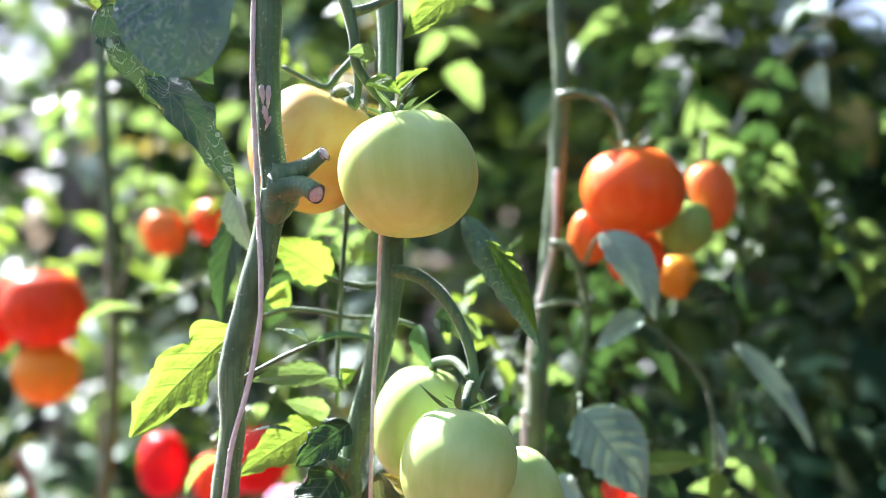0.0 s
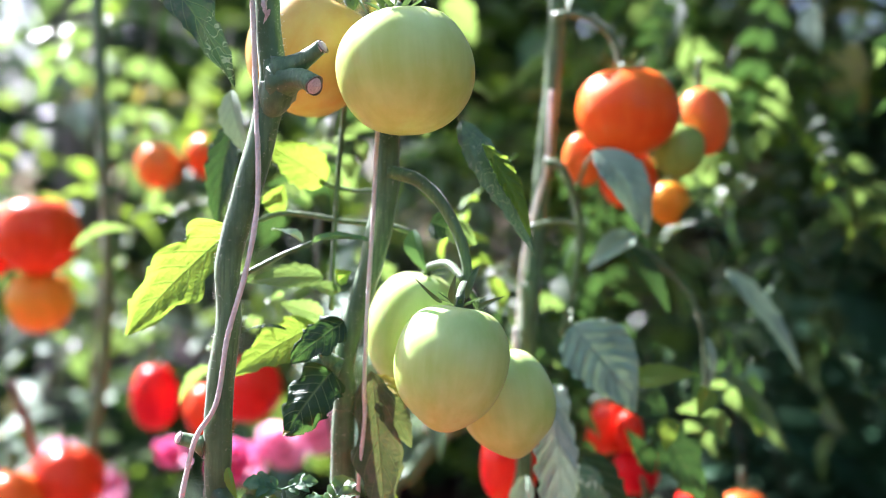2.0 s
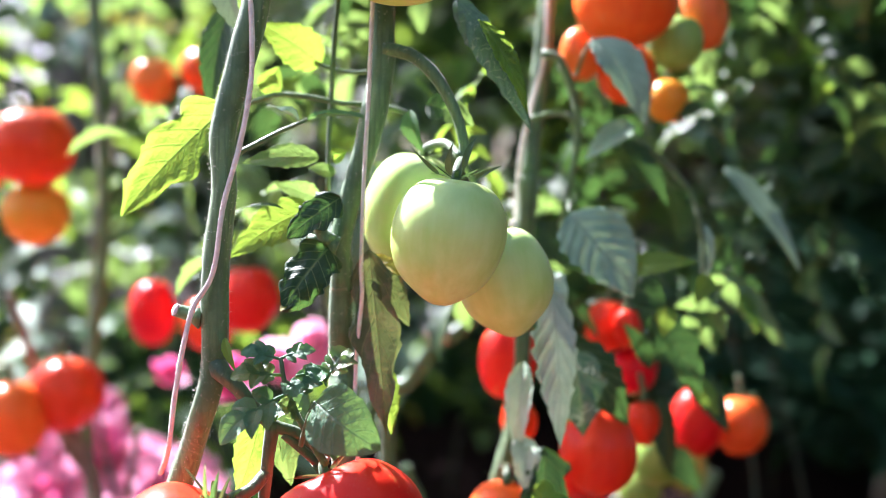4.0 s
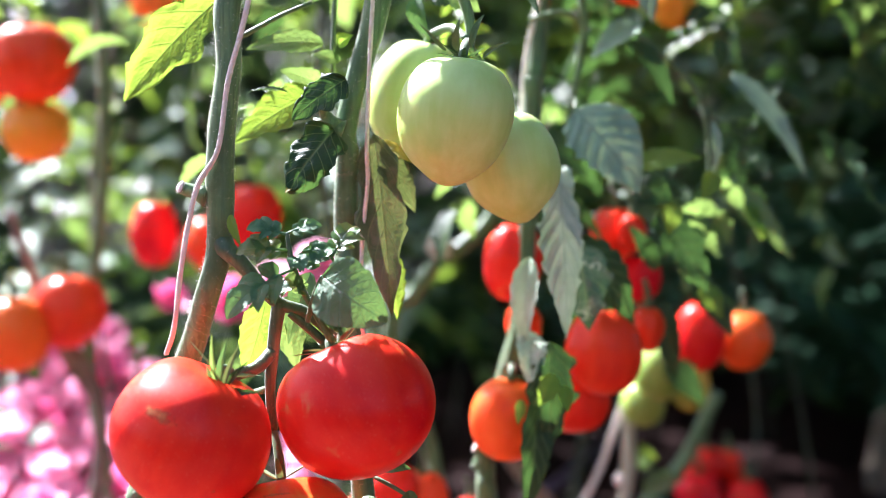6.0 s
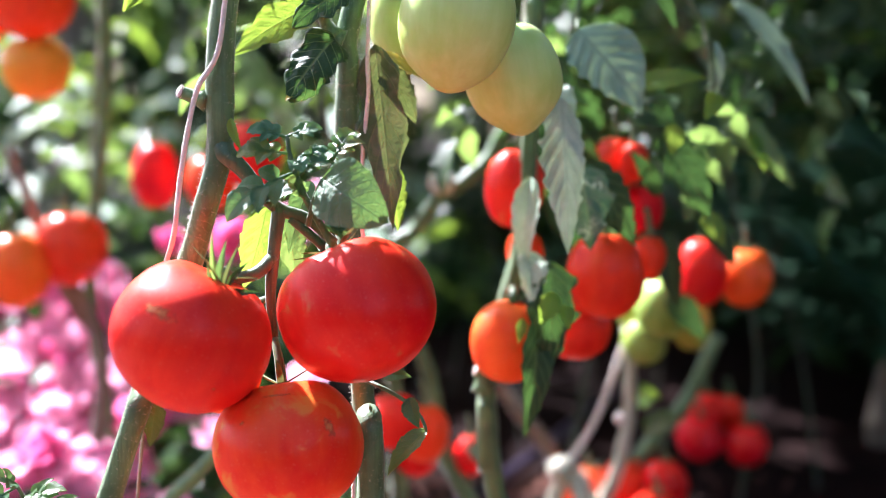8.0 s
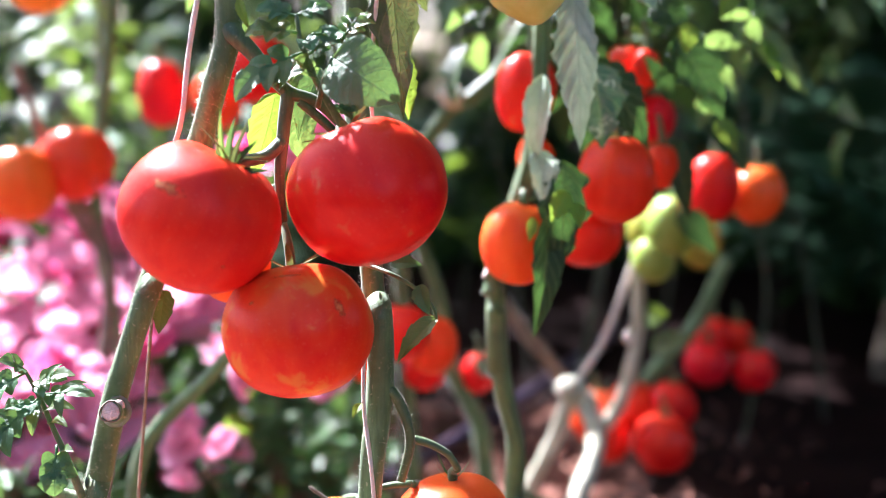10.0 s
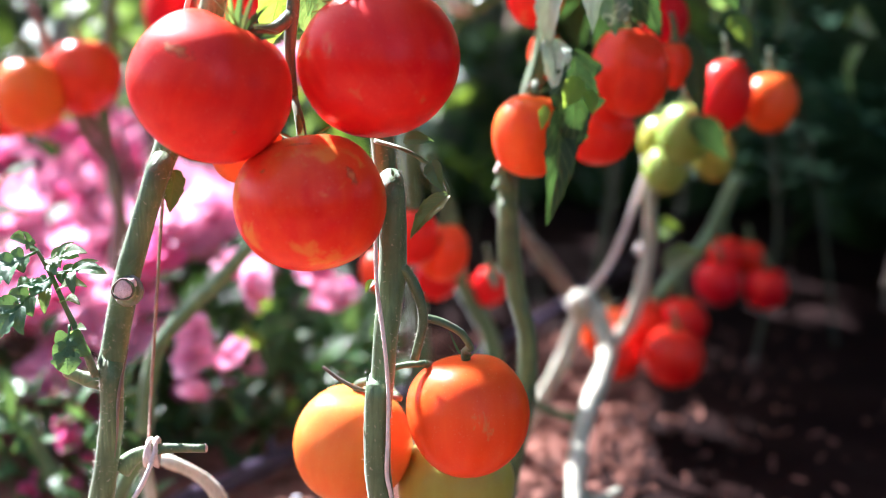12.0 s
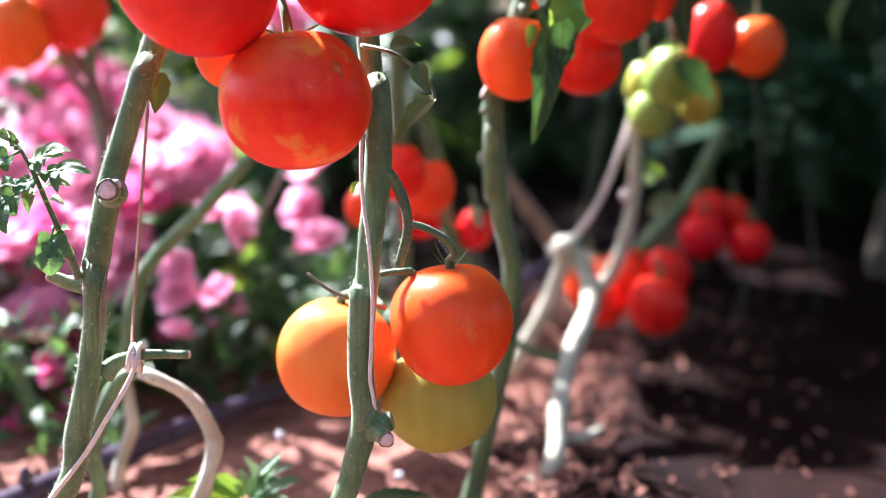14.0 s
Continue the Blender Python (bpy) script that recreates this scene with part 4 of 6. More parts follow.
# ---- middle plant ----
STEM_B = [(-0.0284, 0.605, 0.7776), (-0.0278, 0.605, 0.7303), (-0.0272, 0.605, 0.686), (-0.0272, 0.605, 0.6062), (-0.0278, 0.605, 0.5767), (-0.0349, 0.605, 0.5412), (-0.0434, 0.605, 0.5117), (-0.049, 0.605, 0.4851)] + [(-0.0479, 0.605, 0.4768), (-0.0487, 0.605, 0.4468), (-0.0481, 0.605, 0.4197)] + [(-0.0472, 0.59, 0.3978), (-0.0418, 0.575, 0.3475), (-0.0357, 0.565, 0.2918)] + [(-0.0338, 0.55, 0.3015), (-0.0329, 0.55, 0.2594), (-0.0366, 0.545, 0.2207), (-0.0394, 0.542, 0.184)] + [(-0.0394, 0.54, 0.2065), (-0.0402, 0.54, 0.1665), (-0.0381, 0.54, 0.1374), (-0.0433, 0.54, 0.1105), (-0.0506, 0.54, 0.0893)] + [(-0.09, 0.555, -0.01)]
plant_b = thing("tomato_plant", STEM_B[-1], "tall tomato vine tied to twine, pale and half-ripe fruit", "tomato plant", "tomato vines")
path_b = spline(STEM_B)
stem_b = part("main_stem", tube_into(bmesh.new(), path_b, lambda t: 0.0064 - 0.0002 * t + 0.0005 * math.sin(t * 33), 18, 0.10, 2), STEM, plant_b)
part("stem_hairs", hairs(path_b, 0.0064, 3800, 4, 0.0014), HAIR, stem_b, "fine pale hairs")
stub(plant_b, [(-0.05, 0.598, 0.4851), (-0.0579, 0.598, 0.4879), (-0.0651, 0.598, 0.489)], 0.0046, 0.0036, False)
stub(plant_b, [(-0.0533, 0.596, 0.4878), (-0.0585, 0.596, 0.4943), (-0.0605, 0.59, 0.5004)], 0.0038, 0.0026, False)
stub(plant_b, [(-0.0381, 0.54, 0.1388), (-0.0316, 0.54, 0.1351), (-0.0253, 0.538, 0.1368)], 0.0060, 0.0048, False)
stub(plant_b, [(-0.0332, 0.538, 0.1328), (-0.0289, 0.53, 0.1323), (-0.0264, 0.524, 0.1319)], 0.0050, 0.0038)
part("truss_branch", tube([(-0.027, 0.6, 0.5886), (-0.0202, 0.6, 0.588), (-0.0094, 0.6, 0.5842), (0.0023, 0.6, 0.5725), (0.0111, 0.6, 0.5563), (0.0158, 0.6, 0.5388), (0.0144, 0.6, 0.527)], taper(0.0036, 0.0026), 10, 0.15, 2, 0.003), STEM, plant_b)
part("truss_branch", tube([(-0.0548, 0.578, 0.7414), (-0.0469, 0.578, 0.7174), (-0.044, 0.578, 0.7033), (-0.0435, 0.578, 0.6929), (-0.0364, 0.578, 0.6816), (-0.0265, 0.578, 0.6703)], taper(0.0034, 0.0024), 10, 0.2, 3, 0.003), STEM_THIN, plant_b)
part("truss_spur", tube([(-0.0449, 0.578, 0.7183), (-0.035, 0.578, 0.7211), (-0.0181, 0.578, 0.7287)], taper(0.0026, 0.002), 8, 0.2, 3, 0.003), STEM_THIN, plant_b)
part("truss_spur", tube([(-0.0434, 0.585, 0.694), (-0.0429, 0.585, 0.6831), (-0.0446, 0.585, 0.6717), (-0.0483, 0.585, 0.6768)], taper(0.0026, 0.002), 8, 0.2, 3, 0.003), STEM_THIN, plant_b)
part("truss_spur", tube([(-0.0451, 0.6, 0.6999), (-0.0539, 0.6, 0.6911), (-0.0604, 0.6, 0.6838), (-0.0715, 0.6, 0.6882), (-0.0832, 0.6, 0.6946)], taper(0.0022, 0.0012), 8, 0.2, 3, 0.003), STEM_THIN, plant_b)
LOW_TRUSS = [(-0.0353, 0.548, 0.261), (-0.027, 0.548, 0.2584), (-0.0208, 0.548, 0.2474), (-0.0179, 0.548, 0.2335), (-0.0223, 0.548, 0.2136)]
low_truss = part("truss_branch", tube(LOW_TRUSS, taper(0.0030, 0.0022), 9, 0.2, 3, 0.003), STEM_THIN, plant_b)
part("stem_hairs", hairs(spline(LOW_TRUSS, 0.003), 0.0025, 170, 6, 0.0018), HAIR, low_truss, "fine pale hairs")
part("truss_spur", tube([(-0.018, 0.552, 0.234), (-0.0087, 0.552, 0.2316), (0.0012, 0.552, 0.2261), (0.0058, 0.552, 0.2185)], taper(0.0022, 0.0019), 8, 0.2, 3, 0.003), STEM_THIN, plant_b)
part("truss_spur", tube([(-0.0683, 0.556, 0.2072), (-0.0593, 0.556, 0.2004), (-0.0493, 0.556, 0.1956), (-0.0297, 0.565, 0.1879)], taper(0.0008, 0.0013), 8, 0.3, 3, 0.003), STEM_BROWN, plant_b, "thin dried stalk")
part("truss_spur", tube([(-0.0366, 0.556, 0.206), (-0.0267, 0.556, 0.2085), (-0.0169, 0.556, 0.2092)], taper(0.0016, 0.0018), 8, 0.2, 3, 0.003), STEM_THIN, plant_b)

tomato((-0.0167, 0.56, 0.6366), 0.0675, 0.0634, "green", "large pale yellow-green unripe tomato, smooth and glossy", (-0.12, 0.1, 1), 5, 0.02, 0.0, 0.12, (-0.0271, 0.578, 0.6708))
tomato((-0.0697, 0.618, 0.6537), 0.0682, 0.0682, "blush", "pale yellow-orange turning tomato behind the stem", (0.4, -0.1, 0.9), 5, 0.025, 0.0, 0.14, (-0.044, 0.585, 0.6746))
tomato((0.0076, 0.568, 0.4931), 0.0577, 0.0616, "heart_green", "pale green heart-shaped unripe tomato with a pointed end", (0.12, 0.15, 1), 5, 0.015, 0.10, 0.1, (0.0149, 0.598, 0.5302))
tomato((0.0378, 0.605, 0.4694), 0.0508, 0.0567, "heart_green", "pale green heart-shaped unripe tomato", (-0.25, 0.0, 1), 5, 0.015, 0.12, 0.1, (0.0152, 0.598, 0.5302))
tomato((-0.0127, 0.632, 0.5052), 0.0509, 0.0664, "heart_green", "pale green unripe tomato at the back of its truss", (0.25, -0.1, 1), 5, 0.02, 0.05, 0.1, (0.014, 0.598, 0.5331))
tomato((0.005, 0.56, 0.1823), 0.0629, 0.0624, "vermilion", "smooth bright orange-red tomato", (-0.05, -0.02, 1), 5, 0.012, 0.0, 0.1, (0.0058, 0.552, 0.2185), calyx=0.20, lift=0.8)
tomato((-0.0564, 0.592, 0.1543), 0.0648, 0.0642, "amber", "half-ripe light orange tomato behind the stem", (0.1, 0.0, 1), 5, 0.015, 0.0, 0.1, (-0.0297, 0.565, 0.1879), calyx=0.14)
tomato((-0.0001, 0.6, 0.1287), 0.0639, 0.0586, "olive", "unripe olive-green tomato with faint dark marks", (-0.1, 0.2, 1), 6, 0.02, 0.0, 0.1, (-0.0169, 0.556, 0.2092))

for base, tip, w in (((0.0026, 0.556, 0.5239), (-0.0115, 0.545, 0.5368), 13), ((0.0083, 0.553, 0.5232), (0.0091, 0.545, 0.539), 24), ((0.0202, 0.558, 0.5205), (0.0333, 0.55, 0.528), 17), ((0.0144, 0.56, 0.5251), (0.0213, 0.565, 0.5423), 22), ((-0.0219, 0.548, 0.6653), (-0.0111, 0.54, 0.6781), 14), ((-0.029, 0.55, 0.6639), (-0.0383, 0.545, 0.6668), 10), ((-0.0411, 0.585, 0.6774), (-0.0362, 0.575, 0.6654), 9)):
    leaf(plant_b, base, tip, 0.55 * w * 0.6 / 2047, SEPAL, (-0.3, -1, 0.2), "dark narrow sepal", name="sepal", teeth=2, depth=0.05, fold=0.5, bow=0.34, nu=14, nv=3)

string_b = thing("support_string", (-0.0373, 0.592, 0.4789), "pale twisted twine running down beside the vine", "string", "support strings")
part("twine", twine([(-0.0226, 0.594, 0.7743), (-0.022, 0.594, 0.7279), (-0.0226, 0.594, 0.6989), (-0.0244, 0.594, 0.6699), (-0.0302, 0.594, 0.6293), (-0.0322, 0.594, 0.6032), (-0.0336, 0.594, 0.5655), (-0.0357, 0.594, 0.5249), (-0.0371, 0.594, 0.4785)] + [(-0.0367, 0.594, 0.4601), (-0.039, 0.594, 0.4365), (-0.0401, 0.594, 0.4128)] + [(-0.039, 0.575, 0.3964), (-0.035, 0.58, 0.3583)], 0.0013), TWINE, string_b)
part("twine", twine([(-0.041, 0.55, 0.2799), (-0.0403, 0.541, 0.2536), (-0.0363, 0.532, 0.2277), (-0.0343, 0.532, 0.2028), (-0.0346, 0.532, 0.1775), (-0.0351, 0.533, 0.1601), (-0.0334, 0.534, 0.1497), (-0.0327, 0.54, 0.1389)], 0.0012), TWINE, string_b)

# thin stalks and leaves behind the middle plant
leaf_axis = part("leaf_axis", tube([(-0.05, 0.632, 0.6435), (-0.0522, 0.632, 0.6219), (-0.0549, 0.632, 0.591), (-0.0562, 0.632, 0.5633), (-0.0574, 0.632, 0.5386), (-0.058, 0.632, 0.5139)], taper(0.0016, 0.0014), 8, 0.1, 3), STEM_THIN, plant_b)
part("leaf_axis", tube([(-0.1185, 0.632, 0.554), (-0.1062, 0.632, 0.5596), (-0.0877, 0.632, 0.5667), (-0.0691, 0.632, 0.5661), (-0.0506, 0.632, 0.5627), (-0.029, 0.632, 0.5617), (-0.0136, 0.632, 0.5571)], taper(0.0014, 0.0015), 8, 0.15, 3), STEM_THIN, plant_b)
part("leaf_axis", tube([(-0.1052, 0.6, 0.5323), (-0.092, 0.6, 0.5393), (-0.0803, 0.6, 0.5455), (-0.0656, 0.6, 0.5517)], taper(0.0014, 0.001), 8, 0.1, 3), STEM_THIN, plant_b)
part("leaf_axis", tube([(-0.0669, 0.64, 0.5872), (-0.0606, 0.64, 0.5831), (-0.045, 0.64, 0.58), (-0.0294, 0.64, 0.5816)], taper(0.0012, 0.0012), 8, 0.1, 3), STEM_THIN, plant_b)
leaf(plant_b, (-0.0656, 0.6, 0.5517), (-0.0357, 0.6, 0.5528), 0.0076, LEAF_BLUE, (0, -0.5, 1), "shrivelled grey-green leaf", fold=0.8, bow=0.1, ripple=0.3)
leaf(plant_b, (-0.07, 0.6, 0.5505), (-0.087, 0.6, 0.5587), 0.0076, LEAF_PALE, (0, -0.5, 1), "shrivelled grey-green leaf", fold=0.8, ripple=0.4)
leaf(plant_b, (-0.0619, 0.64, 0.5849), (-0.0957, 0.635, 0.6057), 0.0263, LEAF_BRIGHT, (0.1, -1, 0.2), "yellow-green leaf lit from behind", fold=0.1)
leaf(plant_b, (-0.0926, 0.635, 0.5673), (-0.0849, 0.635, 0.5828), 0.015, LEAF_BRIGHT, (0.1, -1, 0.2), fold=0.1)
leaf(plant_b, (-0.0617, 0.62, 0.5327), (-0.1026, 0.62, 0.5294), 0.0157, LEAF, (0, -0.9, 0.5), fold=0.2, teeth=5)
leaf(plant_b, (-0.0534, 0.63, 0.5242), (-0.0688, 0.63, 0.5272), 0.0091, LEAF, (0, -0.9, 0.5), fold=0.2, teeth=5)
leaf(plant_b, (-0.0532, 0.61, 0.5303), (-0.0452, 0.61, 0.5363), 0.0103, LEAF_BRIGHT, (0, -0.9, 0.5), fold=0.4, teeth=5, ripple=0.3)
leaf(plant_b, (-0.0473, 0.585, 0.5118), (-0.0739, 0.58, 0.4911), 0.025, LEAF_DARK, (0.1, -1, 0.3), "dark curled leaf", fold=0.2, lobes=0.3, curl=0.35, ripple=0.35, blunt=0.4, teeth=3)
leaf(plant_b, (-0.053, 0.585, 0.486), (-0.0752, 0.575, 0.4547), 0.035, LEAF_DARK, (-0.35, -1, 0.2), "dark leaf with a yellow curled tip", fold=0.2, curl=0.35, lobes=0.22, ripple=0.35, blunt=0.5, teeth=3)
leaf(plant_b, (-0.073, 0.578, 0.4576), (-0.0765, 0.572, 0.4547), 0.004, LEAF_YELLOW, (-0.35, -1, 0.4))
leaf(plant_b, (-0.0339, 0.6, 0.4848), (-0.0232, 0.585, 0.3897), 0.0308, LEAF_SICK, (-0.2, -1, 0.15), "withered leaf with brown blotches", lobes=0.3, teeth=5, fold=0.3, ripple=0.2, bow=-0.04)
leaf(plant_b, (-0.0306, 0.605, 0.4763), (-0.0121, 0.6, 0.4443), 0.0176, LEAF_SICK, (0.2, -1, 0.15), fold=0.3, ripple=0.2)
leaf(plant_b, (-0.0368, 0.61, 0.4794), (-0.0105, 0.6, 0.4676), 0.0105, LEAF_YELLOW, (0.2, -0.7, 0.6), fold=0.3, ripple=0.2)
leaf(plant_b, (-0.0258, 0.6, 0.4236), (-0.021, 0.59, 0.3892), 0.0135, LEAF_BRIGHT, (0.3, -1, 0.15), fold=0.2, ripple=0.2)
leaf(plant_b, (0.0114, 0.615, 0.6177), (0.0514, 0.605, 0.5459), 0.022, LEAF_DULL, (0.25, -1, 0.3), "long rolled leaf with a puckered sunlit surface", teeth=8, fold=0.1, curl=0.3, ripple=0.14, pucker=0.04, stalk=(0.0048, 0.61, 0.6286))
# lit band of the rolled leaf, made as a second blade in the brighter colour
leaf(plant_b, (0.023, 0.603, 0.6047), (0.0485, 0.598, 0.5559), 0.0129, LEAF_BRIGHT, (0.5, -1, 0.3), "brighter blade painted as the sunlit half of the rolled leaf", teeth=7, depth=0.3, fold=0.3, ripple=0.25, pucker=0.12)
leaf(plant_b, (-0.0135, 0.63, 0.5588), (-0.0058, 0.625, 0.5362), 0.0121, LEAF_BLUE, (-0.5, -0.8, 0.2), fold=0.6)
leaf(plant_b, (-0.0044, 0.64, 0.5628), (0.0143, 0.635, 0.5569), 0.0182, LEAF_DARK, (0, -1, 0.3), fold=0.2)
leaf(plant_b, (0.0049, 0.63, 0.5603), (0.0218, 0.63, 0.5511), 0.0151, LEAF, (0, -1, 0.3), fold=0.3)
leaf(plant_b, (-0.0331, 0.57, 0.6949), (-0.0475, 0.565, 0.6955), 0.0117, LEAF, (0, -1, 0.4), fold=0.3, ripple=0.1)
leaf(plant_b, (-0.0376, 0.575, 0.6831), (-0.0199, 0.565, 0.6748), 0.0111, LEAF_BRIGHT, (0, -0.8, 0.6), fold=0.5, ripple=0.2)
leaf(plant_b, (-0.0234, 0.57, 0.6768), (-0.0072, 0.565, 0.688), 0.0095, LEAF_BRIGHT, (0, -0.8, 0.6), fold=0.5, ripple=0.2)
leaf(plant_b, (0.017, 0.62, 0.7426), (-0.0211, 0.6, 0.7087), 0.0278, LEAF_BRIGHT, (0, -1, 0.4), "yellow-green leaf lit from behind", fold=0.15, lobes=0.2)
leaf(plant_b, (-0.0281, 0.56, 0.3205), (-0.0129, 0.555, 0.3203), 0.0086, LEAF_BLUE, (0.2, -1, 0.6), fold=0.4)
tendril = part("side_shoot", tube([(-0.0418, 0.56, 0.3202), (-0.0275, 0.545, 0.3175), (-0.0154, 0.545, 0.3103), (-0.008, 0.545, 0.3025), (-0.0057, 0.545, 0.2958)], taper(0.0012, 0.0008), 7, 0.1, 3, 0.003), STEM_THIN, plant_b)
leaf(tendril, (-0.0141, 0.545, 0.3125), (-0.009, 0.54, 0.2987), 0.01, LEAF_BLUE, (-0.4, -1, 0.3), name="leaflet", fold=0.4)
leaf(tendril, (-0.0052, 0.545, 0.2966), (-0.0242, 0.54, 0.2749), 0.0116, LEAF, (-0.5, -0.8, 0.4), name="leaflet", fold=0.5, teeth=4)
leaf(plant_b, (-0.041, 0.535, 0.2565), (-0.0449, 0.53, 0.2507), 0.0047, LEAF_BRIGHT, (-0.4, -1, 0.3), fold=0.4)

# ---- right plant ----
STEM_C = [(0.0762, 0.78, 0.8137), (0.0769, 0.78, 0.768), (0.0796, 0.78, 0.7108), (0.0769, 0.78, 0.6537), (0.072, 0.78, 0.6004), (0.0654, 0.77, 0.5402), (0.0605, 0.76, 0.4816)] + [(0.0607, 0.75, 0.5224), (0.0596, 0.75, 0.4501), (0.0555, 0.74, 0.3773), (0.047, 0.735, 0.3393), (0.0332, 0.725, 0.2876), (0.033, 0.72, 0.2259)] + [(0.0321, 0.72, 0.2678), (0.0376, 0.72, 0.2164), (0.047, 0.72, 0.1752), (0.045, 0.72, 0.1333)] + [(0.0471, 0.72, 0.1461), (0.0386, 0.72, 0.0961), (0.0267, 0.72, 0.0329), (0.0227, 0.72, 0.0087)] + [(0.03, 0.73, -0.01)]
plant_c = thing("tomato_plant", STEM_C[-1], "tomato vine hung with red fruit and drooping pale leaves", "tomato plant", "tomato vines")
part("main_stem", tube(STEM_C, lambda t: 0.0056 + 0.001 * t, 14, 0.12, 3), STEM_THIN, plant_c)
stub(plant_c, [(0.0298, 0.712, 0.2782), (0.0289, 0.712, 0.2888), (0.0253, 0.712, 0.2916)], 0.0055, 0.0045)
part("side_branch", tube([(0.0751, 0.765, 0.7012), (0.0919, 0.765, 0.7031), (0.1068, 0.765, 0.6956), (0.1181, 0.765, 0.6826), (0.1199, 0.765, 0.6658)], taper(0.0030, 0.0024), 8, 0.1, 2), STEM_THIN, plant_c)
part("side_branch", tube([(0.07, 0.75, 0.604), (0.0809, 0.75, 0.6004), (0.0901, 0.75, 0.5784), (0.0938, 0.75, 0.5564), (0.0901, 0.75, 0.5235), (0.0828, 0.75, 0.4905)], taper(0.0030, 0.0018), 8, 0.15, 2), STEM_THIN, plant_c)
part("side_branch", tube([(0.0591, 0.75, 0.561), (0.0793, 0.75, 0.5656), (0.0904, 0.75, 0.5613), (0.095, 0.75, 0.5466)], taper(0.002, 0.0016), 8, 0.15, 2), STEM_THIN, plant_c)
part("side_branch", tube([(0.1301, 0.76, 0.5529), (0.1528, 0.76, 0.5343), (0.1699, 0.76, 0.5157), (0.1777, 0.76, 0.4894), (0.18, 0.76, 0.4556)], taper(0.002, 0.0014), 8, 0.15, 2), STEM_THIN, plant_c)
part("side_branch", tube([(0.0546, 0.715, 0.4537), (0.0537, 0.715, 0.4187), (0.0535, 0.715, 0.3834), (0.0446, 0.715, 0.3405)], taper(0.0024, 0.0024), 8, 0.15, 2), STEM_THIN, plant_c)
string_c = thing("support_string", (0.0527, 0.735, 0.4951), "pale flat tie hanging along the vine", "string", "support strings")
part("twine", twine([(0.0751, 0.765, 0.6527), (0.0725, 0.765, 0.6041), (0.0665, 0.765, 0.578), (0.059, 0.765, 0.5443), (0.056, 0.765, 0.5107), (0.0538, 0.755, 0.4713)] + [(0.0521, 0.745, 0.4951), (0.0511, 0.74, 0.4588)], 0.0021, 0.003), TWINE, string_c)

tomato((0.1227, 0.748, 0.6376), 0.0665, 0.0584, "orange", "large bright orange-red tomato, broad and glossy", (-0.08, 0.1, 1), 6, 0.02, 0.0, 0.1, (0.1192, 0.765, 0.6669))
tomato((0.1844, 0.8, 0.6371), 0.0359, 0.0484, "amber", "egg-shaped dull orange tomato", (-0.15, 0, 1), 5, 0.01, 0.04, 0.06)
tomato((0.1627, 0.775, 0.6148), 0.0348, 0.0371, "leaf_green", "small pale green unripe tomato", (0, 0, 1), 5, 0.01, 0.0, 0.08)
tomato((0.1007, 0.79, 0.6089), 0.0293, 0.0386, "amber", "light orange tomato behind the larger one", (0, 0, 1), 5, 0.01, 0.0, 0.08)
tomato((0.1316, 0.79, 0.5958), 0.0409, 0.0432, "orange", "orange tomato half hidden by a leaf", (0, 0, 1), 5, 0.01, 0.0, 0.08)
tomato((0.1686, 0.83, 0.5801), 0.0316, 0.0324, "gold", "dull yellow-brown unripe tomato", (0, 0, 1), 5, 0.01, 0.0, 0.08)
tomato((0.1063, 0.725, 0.3503), 0.0496, 0.0574, "red", "large ripe red tomato beside drooping leaves", (0, 0, 1), 6, 0.03, 0.0, 0.12)
tomato((0.094, 0.765, 0.3107), 0.0478, 0.0463, "red", "ripe red tomato below the larger one", (0, 0, 1), 5, 0.02, 0.0, 0.12)
tomato((0.0433, 0.695, 0.3128), 0.0455, 0.0516, "orange", "bright orange-red tomato half behind a leaf", (0.1, 0, 1), 5, 0.015, 0.0, 0.08, (0.0467, 0.72, 0.3405))
tomato((0.0507, 0.76, 0.4038), 0.0401, 0.0549, "red", "ripe red tomato behind the stem", (0.1, 0, 1), 5, 0.015, 0.0, 0.08)
tomato((0.0597, 0.775, 0.3591), 0.025, 0.0303, "orange", "small orange tomato behind the leaf", (0, 0, 1), 5, 0.015, 0.0, 0.08)
for q, w, h, skin in (((0.1296, 0.83, 0.4186), 90, 96, "red"), ((0.1367, 0.8, 0.42), 50, 72, "red"), ((0.1486, 0.84, 0.3844), 84, 90, "red"), ((0.1491, 0.8, 0.3531), 64, 84, "red"), ((0.1271, 0.86, 0.4038), 60, 60, "red")):
    tomato(q, q[1] * w / 2047, q[1] * h / 2047, skin, "ripe red tomato among the leaves", (0, 0, 1), 5, 0.02, 0.0, 0.1)
for q, w, h, skin, words in (((0.2174, 0.93, 0.3277), 92, 128, "red", "red tomato among dark leaves"), ((0.2585, 0.95, 0.3203), 96, 108, "orange", "orange tomato among dark leaves"), ((0.1898, 0.95, 0.2946), 96, 112, "leaf_green", "pale green unripe tomato in a small cluster"), ((0.1766, 0.99, 0.2854), 72, 90, "olive", "small olive-green unripe tomato"), ((0.1786, 0.97, 0.262), 80, 84, "leaf_green", "small green unripe tomato"), ((0.2259, 1.0, 0.2715), 72, 92, "olive", "small yellow-green unripe tomato")):
    tomato(q, q[1] * w / 2047, q[1] * h / 2047, skin, words, (0, 0, 1), 5, 0.02, 0.0, 0.1, group="tomatoes in the back row")
